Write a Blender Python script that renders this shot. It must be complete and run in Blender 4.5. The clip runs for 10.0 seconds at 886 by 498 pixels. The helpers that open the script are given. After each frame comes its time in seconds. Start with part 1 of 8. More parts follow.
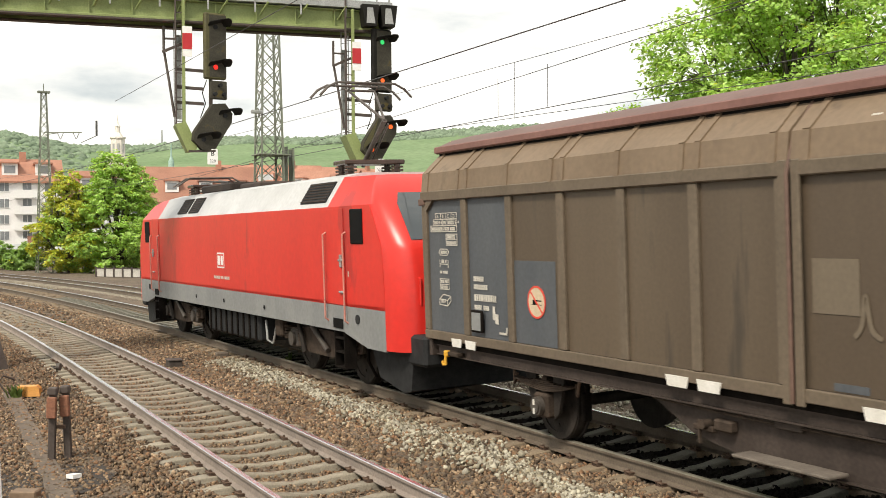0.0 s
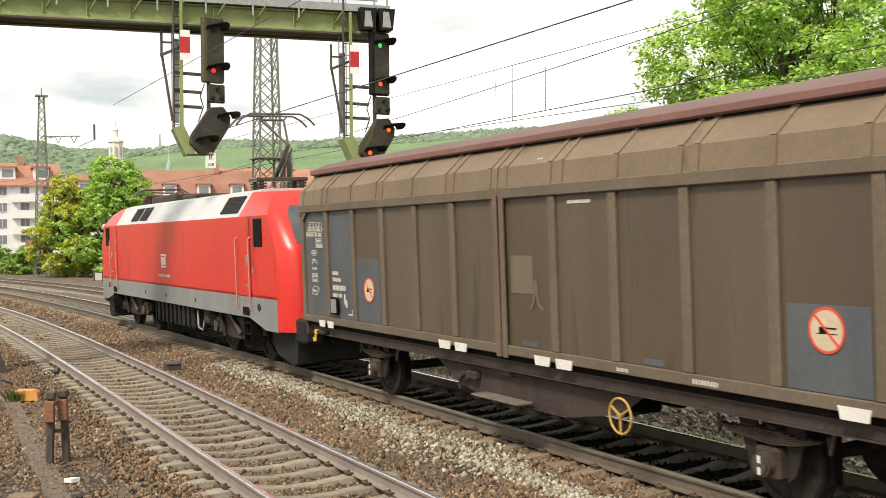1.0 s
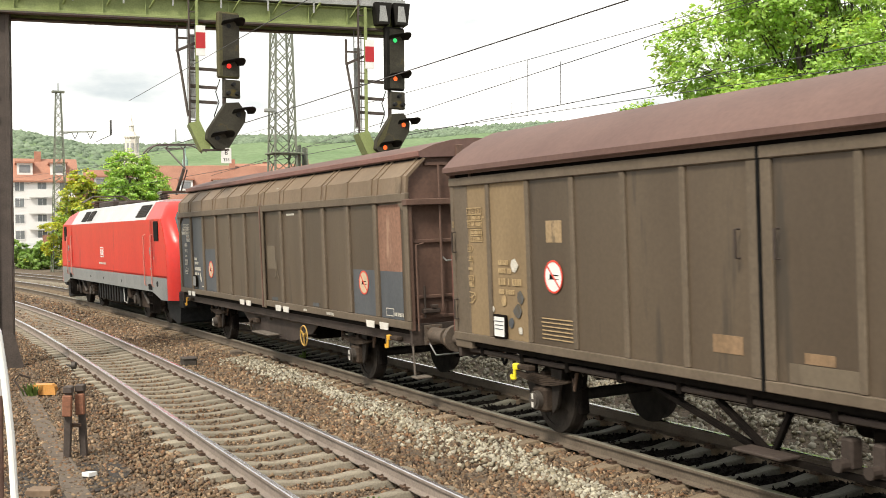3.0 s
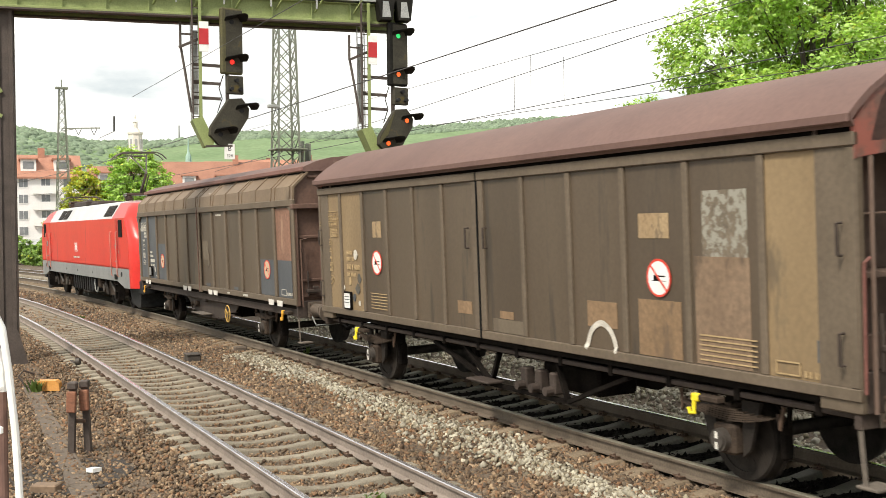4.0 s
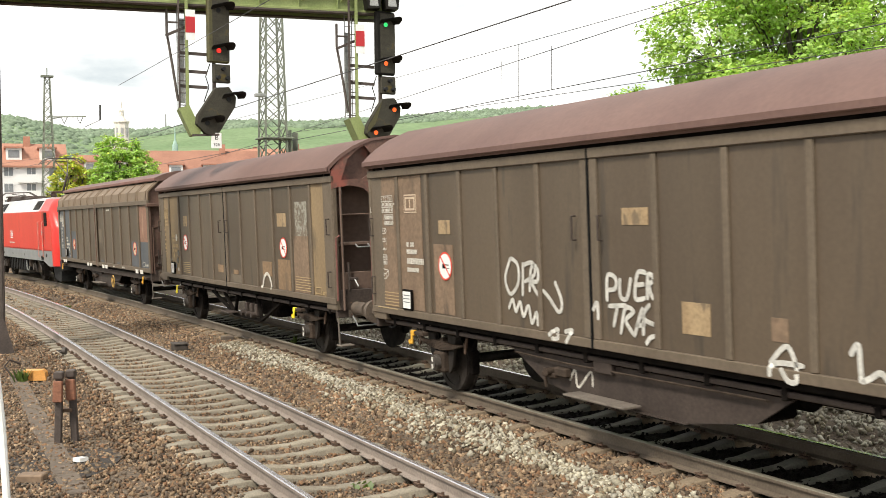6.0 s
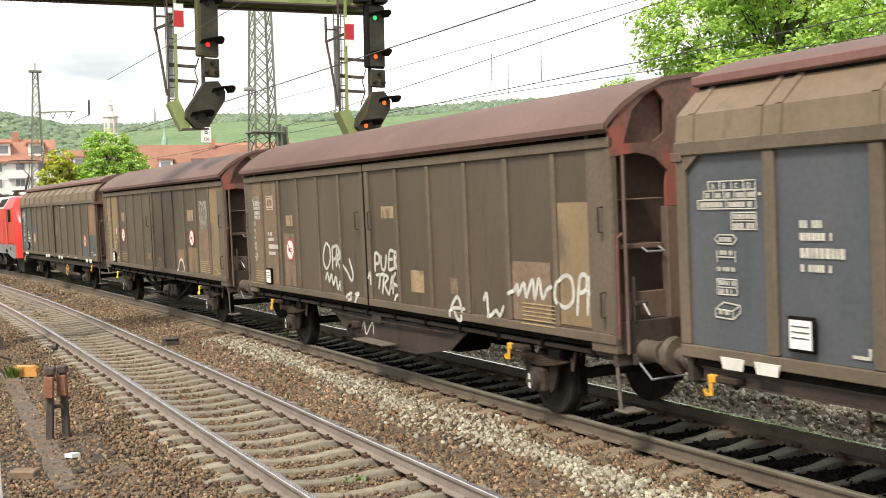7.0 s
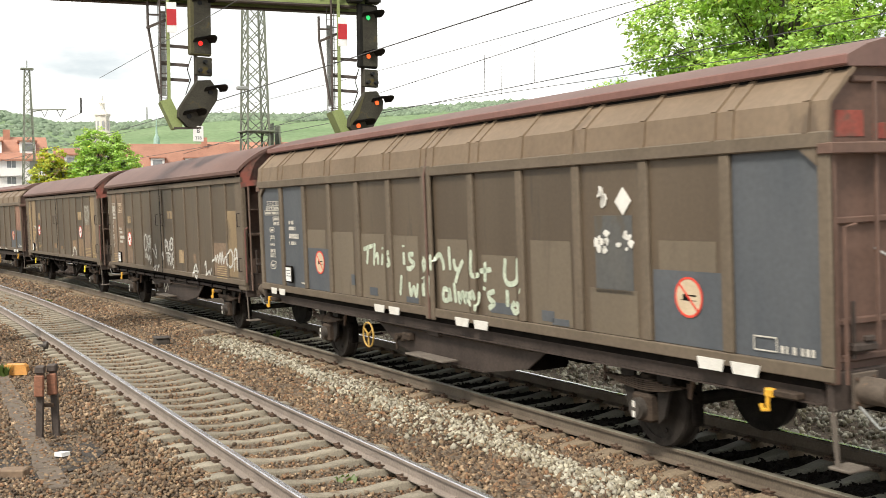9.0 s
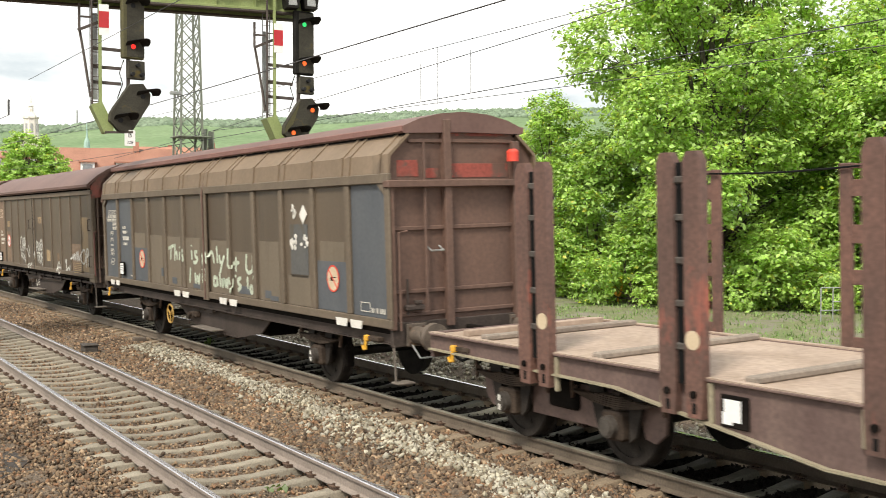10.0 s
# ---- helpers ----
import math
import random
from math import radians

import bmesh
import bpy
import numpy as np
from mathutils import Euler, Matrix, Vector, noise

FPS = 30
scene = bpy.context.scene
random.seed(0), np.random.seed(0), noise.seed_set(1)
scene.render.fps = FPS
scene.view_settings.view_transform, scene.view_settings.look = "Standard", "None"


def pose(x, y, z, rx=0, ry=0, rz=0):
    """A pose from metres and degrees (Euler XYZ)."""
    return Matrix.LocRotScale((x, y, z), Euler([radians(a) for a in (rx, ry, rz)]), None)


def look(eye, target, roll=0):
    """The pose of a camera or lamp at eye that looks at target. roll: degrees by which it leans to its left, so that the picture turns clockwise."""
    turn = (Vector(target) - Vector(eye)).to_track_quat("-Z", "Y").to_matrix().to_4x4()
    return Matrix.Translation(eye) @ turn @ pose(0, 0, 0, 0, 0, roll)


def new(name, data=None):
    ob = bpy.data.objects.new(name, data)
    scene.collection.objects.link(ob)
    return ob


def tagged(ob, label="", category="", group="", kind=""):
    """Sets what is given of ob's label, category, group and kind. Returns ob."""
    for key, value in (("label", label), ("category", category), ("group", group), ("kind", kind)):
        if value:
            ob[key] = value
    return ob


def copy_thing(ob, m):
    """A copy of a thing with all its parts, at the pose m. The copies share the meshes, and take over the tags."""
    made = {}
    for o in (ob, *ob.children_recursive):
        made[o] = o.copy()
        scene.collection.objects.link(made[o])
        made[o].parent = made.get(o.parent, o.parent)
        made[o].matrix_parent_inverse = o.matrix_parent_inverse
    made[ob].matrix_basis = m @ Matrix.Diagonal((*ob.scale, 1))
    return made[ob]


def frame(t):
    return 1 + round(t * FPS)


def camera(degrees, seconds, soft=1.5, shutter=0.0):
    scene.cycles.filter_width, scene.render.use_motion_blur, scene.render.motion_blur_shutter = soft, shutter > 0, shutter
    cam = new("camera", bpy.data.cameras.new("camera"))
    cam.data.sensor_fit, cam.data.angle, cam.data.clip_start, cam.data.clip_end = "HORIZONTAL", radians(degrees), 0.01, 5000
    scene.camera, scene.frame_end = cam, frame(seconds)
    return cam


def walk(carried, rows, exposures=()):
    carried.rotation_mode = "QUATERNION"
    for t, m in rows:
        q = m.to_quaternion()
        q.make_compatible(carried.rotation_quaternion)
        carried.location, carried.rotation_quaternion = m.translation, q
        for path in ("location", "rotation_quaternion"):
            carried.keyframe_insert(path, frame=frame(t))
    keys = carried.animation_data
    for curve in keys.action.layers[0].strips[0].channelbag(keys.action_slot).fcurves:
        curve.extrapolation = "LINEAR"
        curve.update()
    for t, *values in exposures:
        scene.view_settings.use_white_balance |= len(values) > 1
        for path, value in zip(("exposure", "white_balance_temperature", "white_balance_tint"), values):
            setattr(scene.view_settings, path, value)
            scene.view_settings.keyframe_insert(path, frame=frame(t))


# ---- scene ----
cam = camera(43.8, 10.0, soft=0.4, shutter=0.2)
EYE = (0.0, 0.0, 2.641)
# seconds, yaw, pitch, roll of the hand-held camera
TURNS = [(0, 0.0, -0.65, 0.35), (0.5, 0.174, -0.385, 0.295), (1, -0.096, -0.49, 0.466), (1.5, 0.114, -0.589, 0.641),
         (2, 0.276, -0.627, 0.49), (2.5, 0.502, -0.676, 0.466), (4, 0.869, -0.974, 0.61), (4.5, 0.808, -1.103, 0.513),
         (5, 0.645, -1.237, 0.56), (5.5, 0.427, -1.406, 0.526), (7, -0.262, -1.907, 0.961), (7.5, -0.427, -2.156, 1.198),
         (8, -0.339, -2.142, 1.008), (8.5, -0.106, -1.906, 0.784), (9, -0.671, -1.892, 0.621), (9.5, -1.939, -1.617, 0.77),
         (10, -4.059, -1.445, -0.064)]
walk(cam, [(t, pose(*EYE, 90 + p, r, y)) for t, y, p, r in TURNS], exposures=[(0, 0.34, 7200, 10), (2.5, 0.44, 7150, 10), (5.5, 0.5, 7000, 10), (10, 0.52, 6950, 10)])

# ---- light: bright overcast, thin cloud before a soft sun ----
SUN_EL, SUN_AZ = radians(50), radians(210)
world = bpy.data.worlds.new("overcast")
scene.world = world
world.use_nodes = True
wn, wl = world.node_tree.nodes, world.node_tree.links
wn.clear()
w_out = wn.new("ShaderNodeOutputWorld")
sky = wn.new("ShaderNodeTexSky")
sky.sky_type, sky.sun_disc = "NISHITA", False
sky.sun_elevation, sky.sun_rotation = SUN_EL, SUN_AZ
bg_sky = wn.new("ShaderNodeBackground")
bg_sky.inputs["Strength"].default_value = 0.12
wl.new(sky.outputs[0], bg_sky.inputs["Color"])
w_co = wn.new("ShaderNodeTexCoord")
w_map = wn.new("ShaderNodeMapping")
w_map.inputs["Scale"].default_value = (-1.6, 1.6, 5.0)
wl.new(w_co.outputs["Generated"], w_map.inputs["Vector"])
w_n = wn.new("ShaderNodeTexNoise")
w_n.inputs["Scale"].default_value, w_n.inputs["Detail"].default_value = 2.2, 7
w_n.inputs["Roughness"].default_value = 0.52
wl.new(w_map.outputs[0], w_n.inputs["Vector"])
w_r = wn.new("ShaderNodeValToRGB")
w_r.color_ramp.elements[0].position, w_r.color_ramp.elements[0].color = 0.4, (0.56, 0.64, 0.7, 1)
w_r.color_ramp.elements[1].position, w_r.color_ramp.elements[1].color = 0.56, (1.25, 1.26, 1.26, 1)
wl.new(w_n.outputs["Fac"], w_r.inputs["Fac"])
bg_cloud = wn.new("ShaderNodeBackground")
bg_cloud.inputs["Strength"].default_value = 0.88
wl.new(w_r.outputs["Color"], bg_cloud.inputs["Color"])
w_mix = wn.new("ShaderNodeMixShader")
w_mix.inputs["Fac"].default_value = 0.9
wl.new(bg_sky.outputs[0], w_mix.inputs[1])
wl.new(bg_cloud.outputs[0], w_mix.inputs[2])
wl.new(w_mix.outputs[0], w_out.inputs["Surface"])
sun = new("sun", bpy.data.lights.new("sun", "SUN"))
sun.data.energy, sun.data.angle, sun.data.color = 2.9, radians(12), (1.0, 0.96, 0.9)
sun.matrix_world = look((0, 0, 50), (50 * math.sin(SUN_AZ) * -1, 50 * math.cos(SUN_AZ) * -1, 50 - 50 * math.tan(SUN_EL)))


# ---- materials ----
def mat(name, c1, c2, rough=0.6, metal=0.0, scale=4.0, fine=40.0, bump=0.3, depth=0.01, streak=1.0, spots=None, spot_at=0.62,
        spot_scale=5.0, rand=0.0, island=0.0, fine_amount=0.25, spec=0.5, emit=None, kinds=None):
    m = bpy.data.materials.new(name)
    m.use_nodes = True
    n, l = m.node_tree.nodes, m.node_tree.links
    bs = n["Principled BSDF"]
    bs.inputs["Roughness"].default_value, bs.inputs["Metallic"].default_value = rough, metal
    bs.inputs["Specular IOR Level"].default_value = spec
    co = n.new("ShaderNodeTexCoord")
    mp = n.new("ShaderNodeMapping")
    mp.inputs["Scale"].default_value = (1, 1, streak)
    l.new(co.outputs["Object"], mp.inputs["Vector"])
    n1 = n.new("ShaderNodeTexNoise")
    n1.inputs["Scale"].default_value, n1.inputs["Detail"].default_value = scale, 5
    l.new(mp.outputs[0], n1.inputs["Vector"])
    r1 = n.new("ShaderNodeMapRange")
    r1.inputs["From Min"].default_value, r1.inputs["From Max"].default_value = 0.3, 0.7
    l.new(n1.outputs["Fac"], r1.inputs["Value"])
    mx = n.new("ShaderNodeMix")
    mx.data_type = "RGBA"
    mx.inputs["A"].default_value, mx.inputs["B"].default_value = (*c1, 1), (*c2, 1)
    l.new(r1.outputs[0], mx.inputs["Factor"])
    colour = mx.outputs["Result"]
    n2 = n.new("ShaderNodeTexNoise")
    n2.inputs["Scale"].default_value, n2.inputs["Detail"].default_value = fine, 4
    l.new(co.outputs["Object"], n2.inputs["Vector"])

    def brightness(col, value, lo, hi, a=0.25, b=0.75):
        rr = n.new("ShaderNodeMapRange")
        rr.inputs["From Min"].default_value, rr.inputs["From Max"].default_value = a, b
        rr.inputs["To Min"].default_value, rr.inputs["To Max"].default_value = lo, hi
        l.new(value, rr.inputs["Value"])
        hs = n.new("ShaderNodeHueSaturation")
        l.new(rr.outputs[0], hs.inputs["Value"])
        l.new(col, hs.inputs["Color"])
        return hs.outputs["Color"]

    if fine_amount:
        colour = brightness(colour, n2.outputs["Fac"], 1 - fine_amount, 1 + fine_amount)
    if spots:
        n3 = n.new("ShaderNodeTexNoise")
        n3.inputs["Scale"].default_value, n3.inputs["Detail"].default_value = spot_scale, 6
        n3.inputs["Roughness"].default_value = 0.65
        l.new(mp.outputs[0], n3.inputs["Vector"])
        r3 = n.new("ShaderNodeMapRange")
        r3.inputs["From Min"].default_value, r3.inputs["From Max"].default_value = spot_at, spot_at + 0.08
        l.new(n3.outputs["Fac"], r3.inputs["Value"])
        m3 = n.new("ShaderNodeMix")
        m3.data_type = "RGBA"
        l.new(r3.outputs[0], m3.inputs["Factor"])
        l.new(colour, m3.inputs["A"])
        m3.inputs["B"].default_value = (*spots, 1)
        colour = m3.outputs["Result"]
    if rand:
        oi = n.new("ShaderNodeObjectInfo")
        colour = brightness(colour, oi.outputs["Random"], 1 - rand, 1 + rand, 0, 1)
    if island:
        ge = n.new("ShaderNodeNewGeometry")
        colour = brightness(colour, ge.outputs["Random Per Island"], 1 - island, 1 + island, 0, 1)
    if kinds:
        gk = n.new("ShaderNodeNewGeometry")
        rk = n.new("ShaderNodeValToRGB")
        rk.color_ramp.interpolation = "CONSTANT"
        for i, (at, c) in enumerate(kinds):
            e = rk.color_ramp.elements[i] if i < 2 else rk.color_ramp.elements.new(at)
            e.position, e.color = at, (*c, 1)
        l.new(gk.outputs["Random Per Island"], rk.inputs["Fac"])
        mk = n.new("ShaderNodeMix")
        mk.data_type, mk.blend_type = "RGBA", "MULTIPLY"
        mk.inputs["Factor"].default_value = 1.0
        l.new(colour, mk.inputs["A"])
        l.new(rk.outputs["Color"], mk.inputs["B"])
        colour = mk.outputs["Result"]
    l.new(colour, bs.inputs["Base Color"])
    if bump:
        bp = n.new("ShaderNodeBump")
        bp.inputs["Strength"].default_value, bp.inputs["Distance"].default_value = bump, depth
        l.new(n2.outputs["Fac"], bp.inputs["Height"])
        l.new(bp.outputs[0], bs.inputs["Normal"])
    if emit:
        bs.inputs["Emission Color"].default_value = (*emit[:3], 1)
        bs.inputs["Emission Strength"].default_value = emit[3]
    return m


M = {}
# panel paint, darker than the ribs: the recess shade is in the colour
M["brown"] = mat("brown wagon paint", (0.079, 0.057, 0.038), (0.117, 0.087, 0.058), 0.5, scale=1.1, fine=22, streak=0.12, fine_amount=0.1,
                 bump=0.1, depth=0.004, spots=(0.06, 0.047, 0.034), spot_at=0.58, spot_scale=2.2, rand=0.1)
M["faded"] = mat("sun-faded brown wagon paint", (0.132, 0.105, 0.074), (0.17, 0.135, 0.094), 0.6, scale=1.3, fine=22, streak=0.15, fine_amount=0.1, bump=0.1,
                 spots=(0.112, 0.086, 0.06), spot_at=0.57, spot_scale=2.0)
M["bluegrey"] = mat("worn blue-grey paint", (0.075, 0.078, 0.078), (0.11, 0.105, 0.095), 0.6, scale=2.0, fine=20, streak=0.5, fine_amount=0.15, bump=0.1, spots=(0.09, 0.075, 0.055), spot_at=0.55, spot_scale=3)
M["spring"] = mat("rust-dusted spring steel", (0.035, 0.026, 0.02), (0.075, 0.055, 0.042), 0.8, scale=6, fine=40, bump=0.3, fine_amount=0.3, spec=0.15)
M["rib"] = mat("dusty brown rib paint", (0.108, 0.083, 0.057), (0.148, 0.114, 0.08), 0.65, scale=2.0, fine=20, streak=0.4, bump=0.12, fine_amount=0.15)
# the shoulder is a lighter brown than the ribs and panels
M["shoulder"] = mat("lighter brown shoulder paint", (0.16, 0.113, 0.072), (0.21, 0.152, 0.1), 0.6, scale=1.2, fine=14, streak=0.4, fine_amount=0.12, bump=0.12, depth=0.006, spots=(0.125, 0.09, 0.06), spot_at=0.6, spot_scale=2)
M["handrail"] = mat("faded pink-red handrail", (0.5, 0.2, 0.16), (0.56, 0.26, 0.21), 0.5, scale=6, fine=40, bump=0)
M["tan"] = mat("faded tan paint", (0.21, 0.147, 0.08), (0.28, 0.2, 0.11), 0.65, scale=1.6, fine=16, streak=0.3, fine_amount=0.12, bump=0.1, spots=(0.15, 0.112, 0.07), spot_at=0.58, spot_scale=2.0)
M["slate"] = mat("slate blue paint", (0.068, 0.077, 0.088), (0.096, 0.103, 0.111), 0.55, scale=2.0, fine=18, streak=0.3, fine_amount=0.12, bump=0.1)
M["roofbrown"] = mat("maroon wagon roof", (0.12, 0.066, 0.055), (0.165, 0.095, 0.078), 0.6, scale=0.9, fine=16, bump=0.1, fine_amount=0.12, streak=1)
M["endred"] = mat("oxide red end wall", (0.105, 0.062, 0.047), (0.155, 0.09, 0.066), 0.65, scale=1.6, fine=16, streak=0.35, bump=0.12,
                  spots=(0.33, 0.075, 0.045), spot_at=0.64, spot_scale=1.5, fine_amount=0.18)
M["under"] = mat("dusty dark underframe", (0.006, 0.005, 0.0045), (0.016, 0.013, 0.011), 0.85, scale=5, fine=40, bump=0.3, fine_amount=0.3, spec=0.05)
M["sole"] = mat("brown sole bar", (0.04, 0.03, 0.025), (0.066, 0.05, 0.042), 0.7, scale=3, fine=25, streak=0.5, bump=0.15, spec=0.3)
M["wheel"] = mat("dirty wheel steel", (0.018, 0.0155, 0.0135), (0.046, 0.039, 0.034), 0.7, scale=6, fine=50, bump=0.2, spec=0.12)
M["box"] = mat("axle box steel", (0.05, 0.042, 0.036), (0.095, 0.082, 0.07), 0.6, metal=0.2, scale=8, fine=50, bump=0.2)
M["yellow"] = mat("yellow paint", (0.62, 0.31, 0.02), (0.74, 0.4, 0.045), 0.5, scale=8, fine=50, bump=0.1, fine_amount=0.2, spots=(0.3, 0.17, 0.04), spot_at=0.62, spot_scale=12)
M["wheelyellow"] = mat("dull worn yellow paint", (0.42, 0.25, 0.055), (0.52, 0.33, 0.09), 0.6, scale=8, fine=50, bump=0.1, fine_amount=0.2)
M["lemon"] = mat("lemon yellow paint", (0.85, 0.68, 0.02), (0.88, 0.74, 0.05), 0.5, scale=8, fine=50, bump=0.1, fine_amount=0.1)
M["white"] = mat("dirty white paint", (0.62, 0.6, 0.54), (0.75, 0.73, 0.68), 0.6, scale=6, fine=60, bump=0.1, fine_amount=0.1)
M["label"] = mat("chalky white lettering", (0.46, 0.435, 0.375), (0.62, 0.59, 0.52), 0.7, scale=9, fine=70, bump=0, fine_amount=0.3)
M["tanlabel"] = mat("faded ochre lettering", (0.36, 0.255, 0.13), (0.46, 0.335, 0.18), 0.7, scale=9, fine=70, bump=0, fine_amount=0.25)
M["patch"] = mat("ochre touched-up paint", (0.29, 0.2, 0.11), (0.4, 0.29, 0.165), 0.65, scale=3, fine=25, bump=0.1, streak=0.4, spots=(0.17, 0.125, 0.078), spot_at=0.56, spot_scale=6)
M["coppered"] = mat("rust-streaked coppery paint", (0.2, 0.105, 0.07), (0.28, 0.15, 0.1), 0.65, scale=2, fine=18, bump=0.1, streak=0.2, spots=(0.36, 0.22, 0.15), spot_at=0.62, spot_scale=3)
M["amber"] = mat("amber brown repaint", (0.2, 0.128, 0.07), (0.27, 0.175, 0.1), 0.65, scale=2, fine=18, bump=0.1, streak=0.4, spots=(0.14, 0.095, 0.06), spot_at=0.56, spot_scale=3)
M["rustpatch"] = mat("rusty brown paint", (0.168, 0.112, 0.072), (0.232, 0.16, 0.105), 0.7, scale=2, fine=18, bump=0.1, streak=0.3, spots=(0.11, 0.078, 0.052), spot_at=0.58, spot_scale=2.5)
M["signred"] = mat("red sign paint", (0.65, 0.05, 0.03), (0.72, 0.08, 0.05), 0.5, scale=10, fine=50, bump=0, fine_amount=0.1)
M["signface"] = mat("cream sign face", (0.53, 0.42, 0.28), (0.62, 0.51, 0.36), 0.6, scale=6, fine=50, bump=0, fine_amount=0.12)
M["black"] = mat("black rubber", (0.006, 0.006, 0.006), (0.011, 0.011, 0.011), 0.7, scale=6, fine=50, bump=0.1, spec=0.08)
M["graffiti"] = mat("white spray paint", (0.45, 0.44, 0.4), (0.62, 0.61, 0.56), 0.65, scale=5, fine=30, bump=0, fine_amount=0.25)
M["mint"] = mat("pale green spray paint", (0.4, 0.46, 0.35), (0.56, 0.62, 0.5), 0.65, scale=5, fine=30, bump=0, fine_amount=0.3)
M["locored"] = mat("traffic red loco paint", (0.62, 0.026, 0.02), (0.7, 0.035, 0.025), 0.33, scale=0.8, fine=8, bump=0.03, fine_amount=0.06, streak=0.4,
                   spots=(0.47, 0.03, 0.026), spot_at=0.6, spot_scale=1.2)
M["locogrey"] = mat("grey loco skirt", (0.19, 0.2, 0.2), (0.26, 0.265, 0.26), 0.55, scale=1.4, fine=14, bump=0.08, fine_amount=0.12, streak=0.4)
M["locoroof"] = mat("light grey loco roof", (0.42, 0.43, 0.43), (0.55, 0.56, 0.56), 0.4, scale=1.0, fine=12, bump=0.05, fine_amount=0.1,
                    spots=(0.62, 0.62, 0.62), spot_at=0.64, spot_scale=0.9)
M["grille"] = mat("dark ventilation grille", (0.02, 0.021, 0.022), (0.034, 0.035, 0.036), 0.6, scale=8, fine=60, bump=0.2, spec=0.1)
M["glass"] = mat("dark tinted glass", (0.012, 0.016, 0.016), (0.02, 0.025, 0.025), 0.06, scale=1, fine=10, bump=0, fine_amount=0, spec=0.7)
M["copper"] = mat("dark pantograph steel", (0.09, 0.08, 0.07), (0.14, 0.12, 0.11), 0.5, metal=0.4, scale=8, fine=40, bump=0.1)
M["insul"] = mat("brown porcelain", (0.05, 0.028, 0.02), (0.07, 0.04, 0.03), 0.25, scale=8, fine=40, bump=0)
M["steel"] = mat("polished rail head", (0.6, 0.59, 0.61), (0.74, 0.73, 0.75), 0.26, metal=0.85, scale=3, fine=30, bump=0.04, fine_amount=0.08)
M["dullhead"] = mat("dull rail head", (0.17, 0.155, 0.12), (0.23, 0.21, 0.165), 0.5, metal=0.3, scale=3, fine=30, bump=0.05, fine_amount=0.1)
M["railrust"] = mat("rusty rail web", (0.1, 0.077, 0.055), (0.145, 0.115, 0.085), 0.8, scale=3, fine=40, bump=0.2, fine_amount=0.2)
M["railgrey"] = mat("greyish rusted rail web", (0.2, 0.165, 0.14), (0.27, 0.225, 0.19), 0.8, scale=3, fine=40, bump=0.2, fine_amount=0.2)
M["sleeper"] = mat("weathered concrete sleeper", (0.205, 0.178, 0.135), (0.28, 0.248, 0.19), 0.85, scale=4, fine=45, bump=0.4, depth=0.006, rand=0.14,
                   spots=(0.17, 0.13, 0.09), spot_at=0.57, spot_scale=3)
M["sleeperbrown"] = mat("rust-stained concrete sleeper", (0.17, 0.125, 0.082), (0.24, 0.185, 0.125), 0.9, scale=4, fine=45, bump=0.4, depth=0.006,
                        rand=0.15, spots=(0.1, 0.07, 0.045), spot_at=0.55, spot_scale=3)
M["clip"] = mat("rusty rail clip", (0.075, 0.045, 0.03), (0.12, 0.075, 0.05), 0.8, scale=20, fine=80, bump=0.2)
M["gantry"] = mat("olive green gantry paint", (0.2, 0.25, 0.085), (0.27, 0.325, 0.13), 0.6, scale=2.5, fine=25, bump=0.15, streak=0.5, fine_amount=0.15,
                  spots=(0.13, 0.11, 0.065), spot_at=0.68, spot_scale=3)
M["mastgreen"] = mat("weathered green lattice steel", (0.15, 0.17, 0.13), (0.21, 0.225, 0.18), 0.65, scale=3, fine=30, bump=0.15)
M["darkpost"] = mat("dark brown steel post", (0.055, 0.042, 0.036), (0.085, 0.066, 0.056), 0.7, scale=4, fine=30, bump=0.2)
M["sigblack"] = mat("sooty black signal box", (0.012, 0.0115, 0.01), (0.022, 0.021, 0.018), 0.6, scale=4, fine=30, bump=0.1, spec=0.12)
M["sigface"] = mat("sooty grey signal face", (0.04, 0.037, 0.028), (0.07, 0.065, 0.05), 0.7, scale=3, fine=30, bump=0.1, spec=0.2, spots=(0.11, 0.085, 0.03), spot_at=0.62, spot_scale=3)
M["sigolive"] = mat("sooty olive signal box", (0.06, 0.055, 0.025), (0.1, 0.09, 0.03), 0.6, scale=3, fine=30, bump=0.1)
M["red_on"] = mat("lit red lens", (0.4, 0.01, 0.01), (0.4, 0.01, 0.01), 0.3, bump=0, fine_amount=0, emit=(1.0, 0.02, 0.01, 0.9))
M["green_on"] = mat("lit green lens", (0.0, 0.3, 0.1), (0.0, 0.3, 0.1), 0.3, bump=0, fine_amount=0, emit=(0.02, 0.9, 0.22, 0.55))
M["amber_on"] = mat("lit orange lens", (0.5, 0.1, 0.01), (0.5, 0.1, 0.01), 0.3, bump=0, fine_amount=0, emit=(1.0, 0.12, 0.02, 0.8))
M["wire"] = mat("dark copper wire", (0.05, 0.05, 0.05), (0.075, 0.075, 0.075), 0.6, bump=0, fine_amount=0)
M["galv"] = mat("galvanised steel", (0.3, 0.31, 0.3), (0.4, 0.41, 0.4), 0.5, metal=0.4, scale=5, fine=40, bump=0.1)
M["soil"] = mat("brown gravelly soil", (0.095, 0.07, 0.048), (0.16, 0.12, 0.085), 0.95, scale=0.8, fine=22, bump=0.9, depth=0.05, fine_amount=0.6)
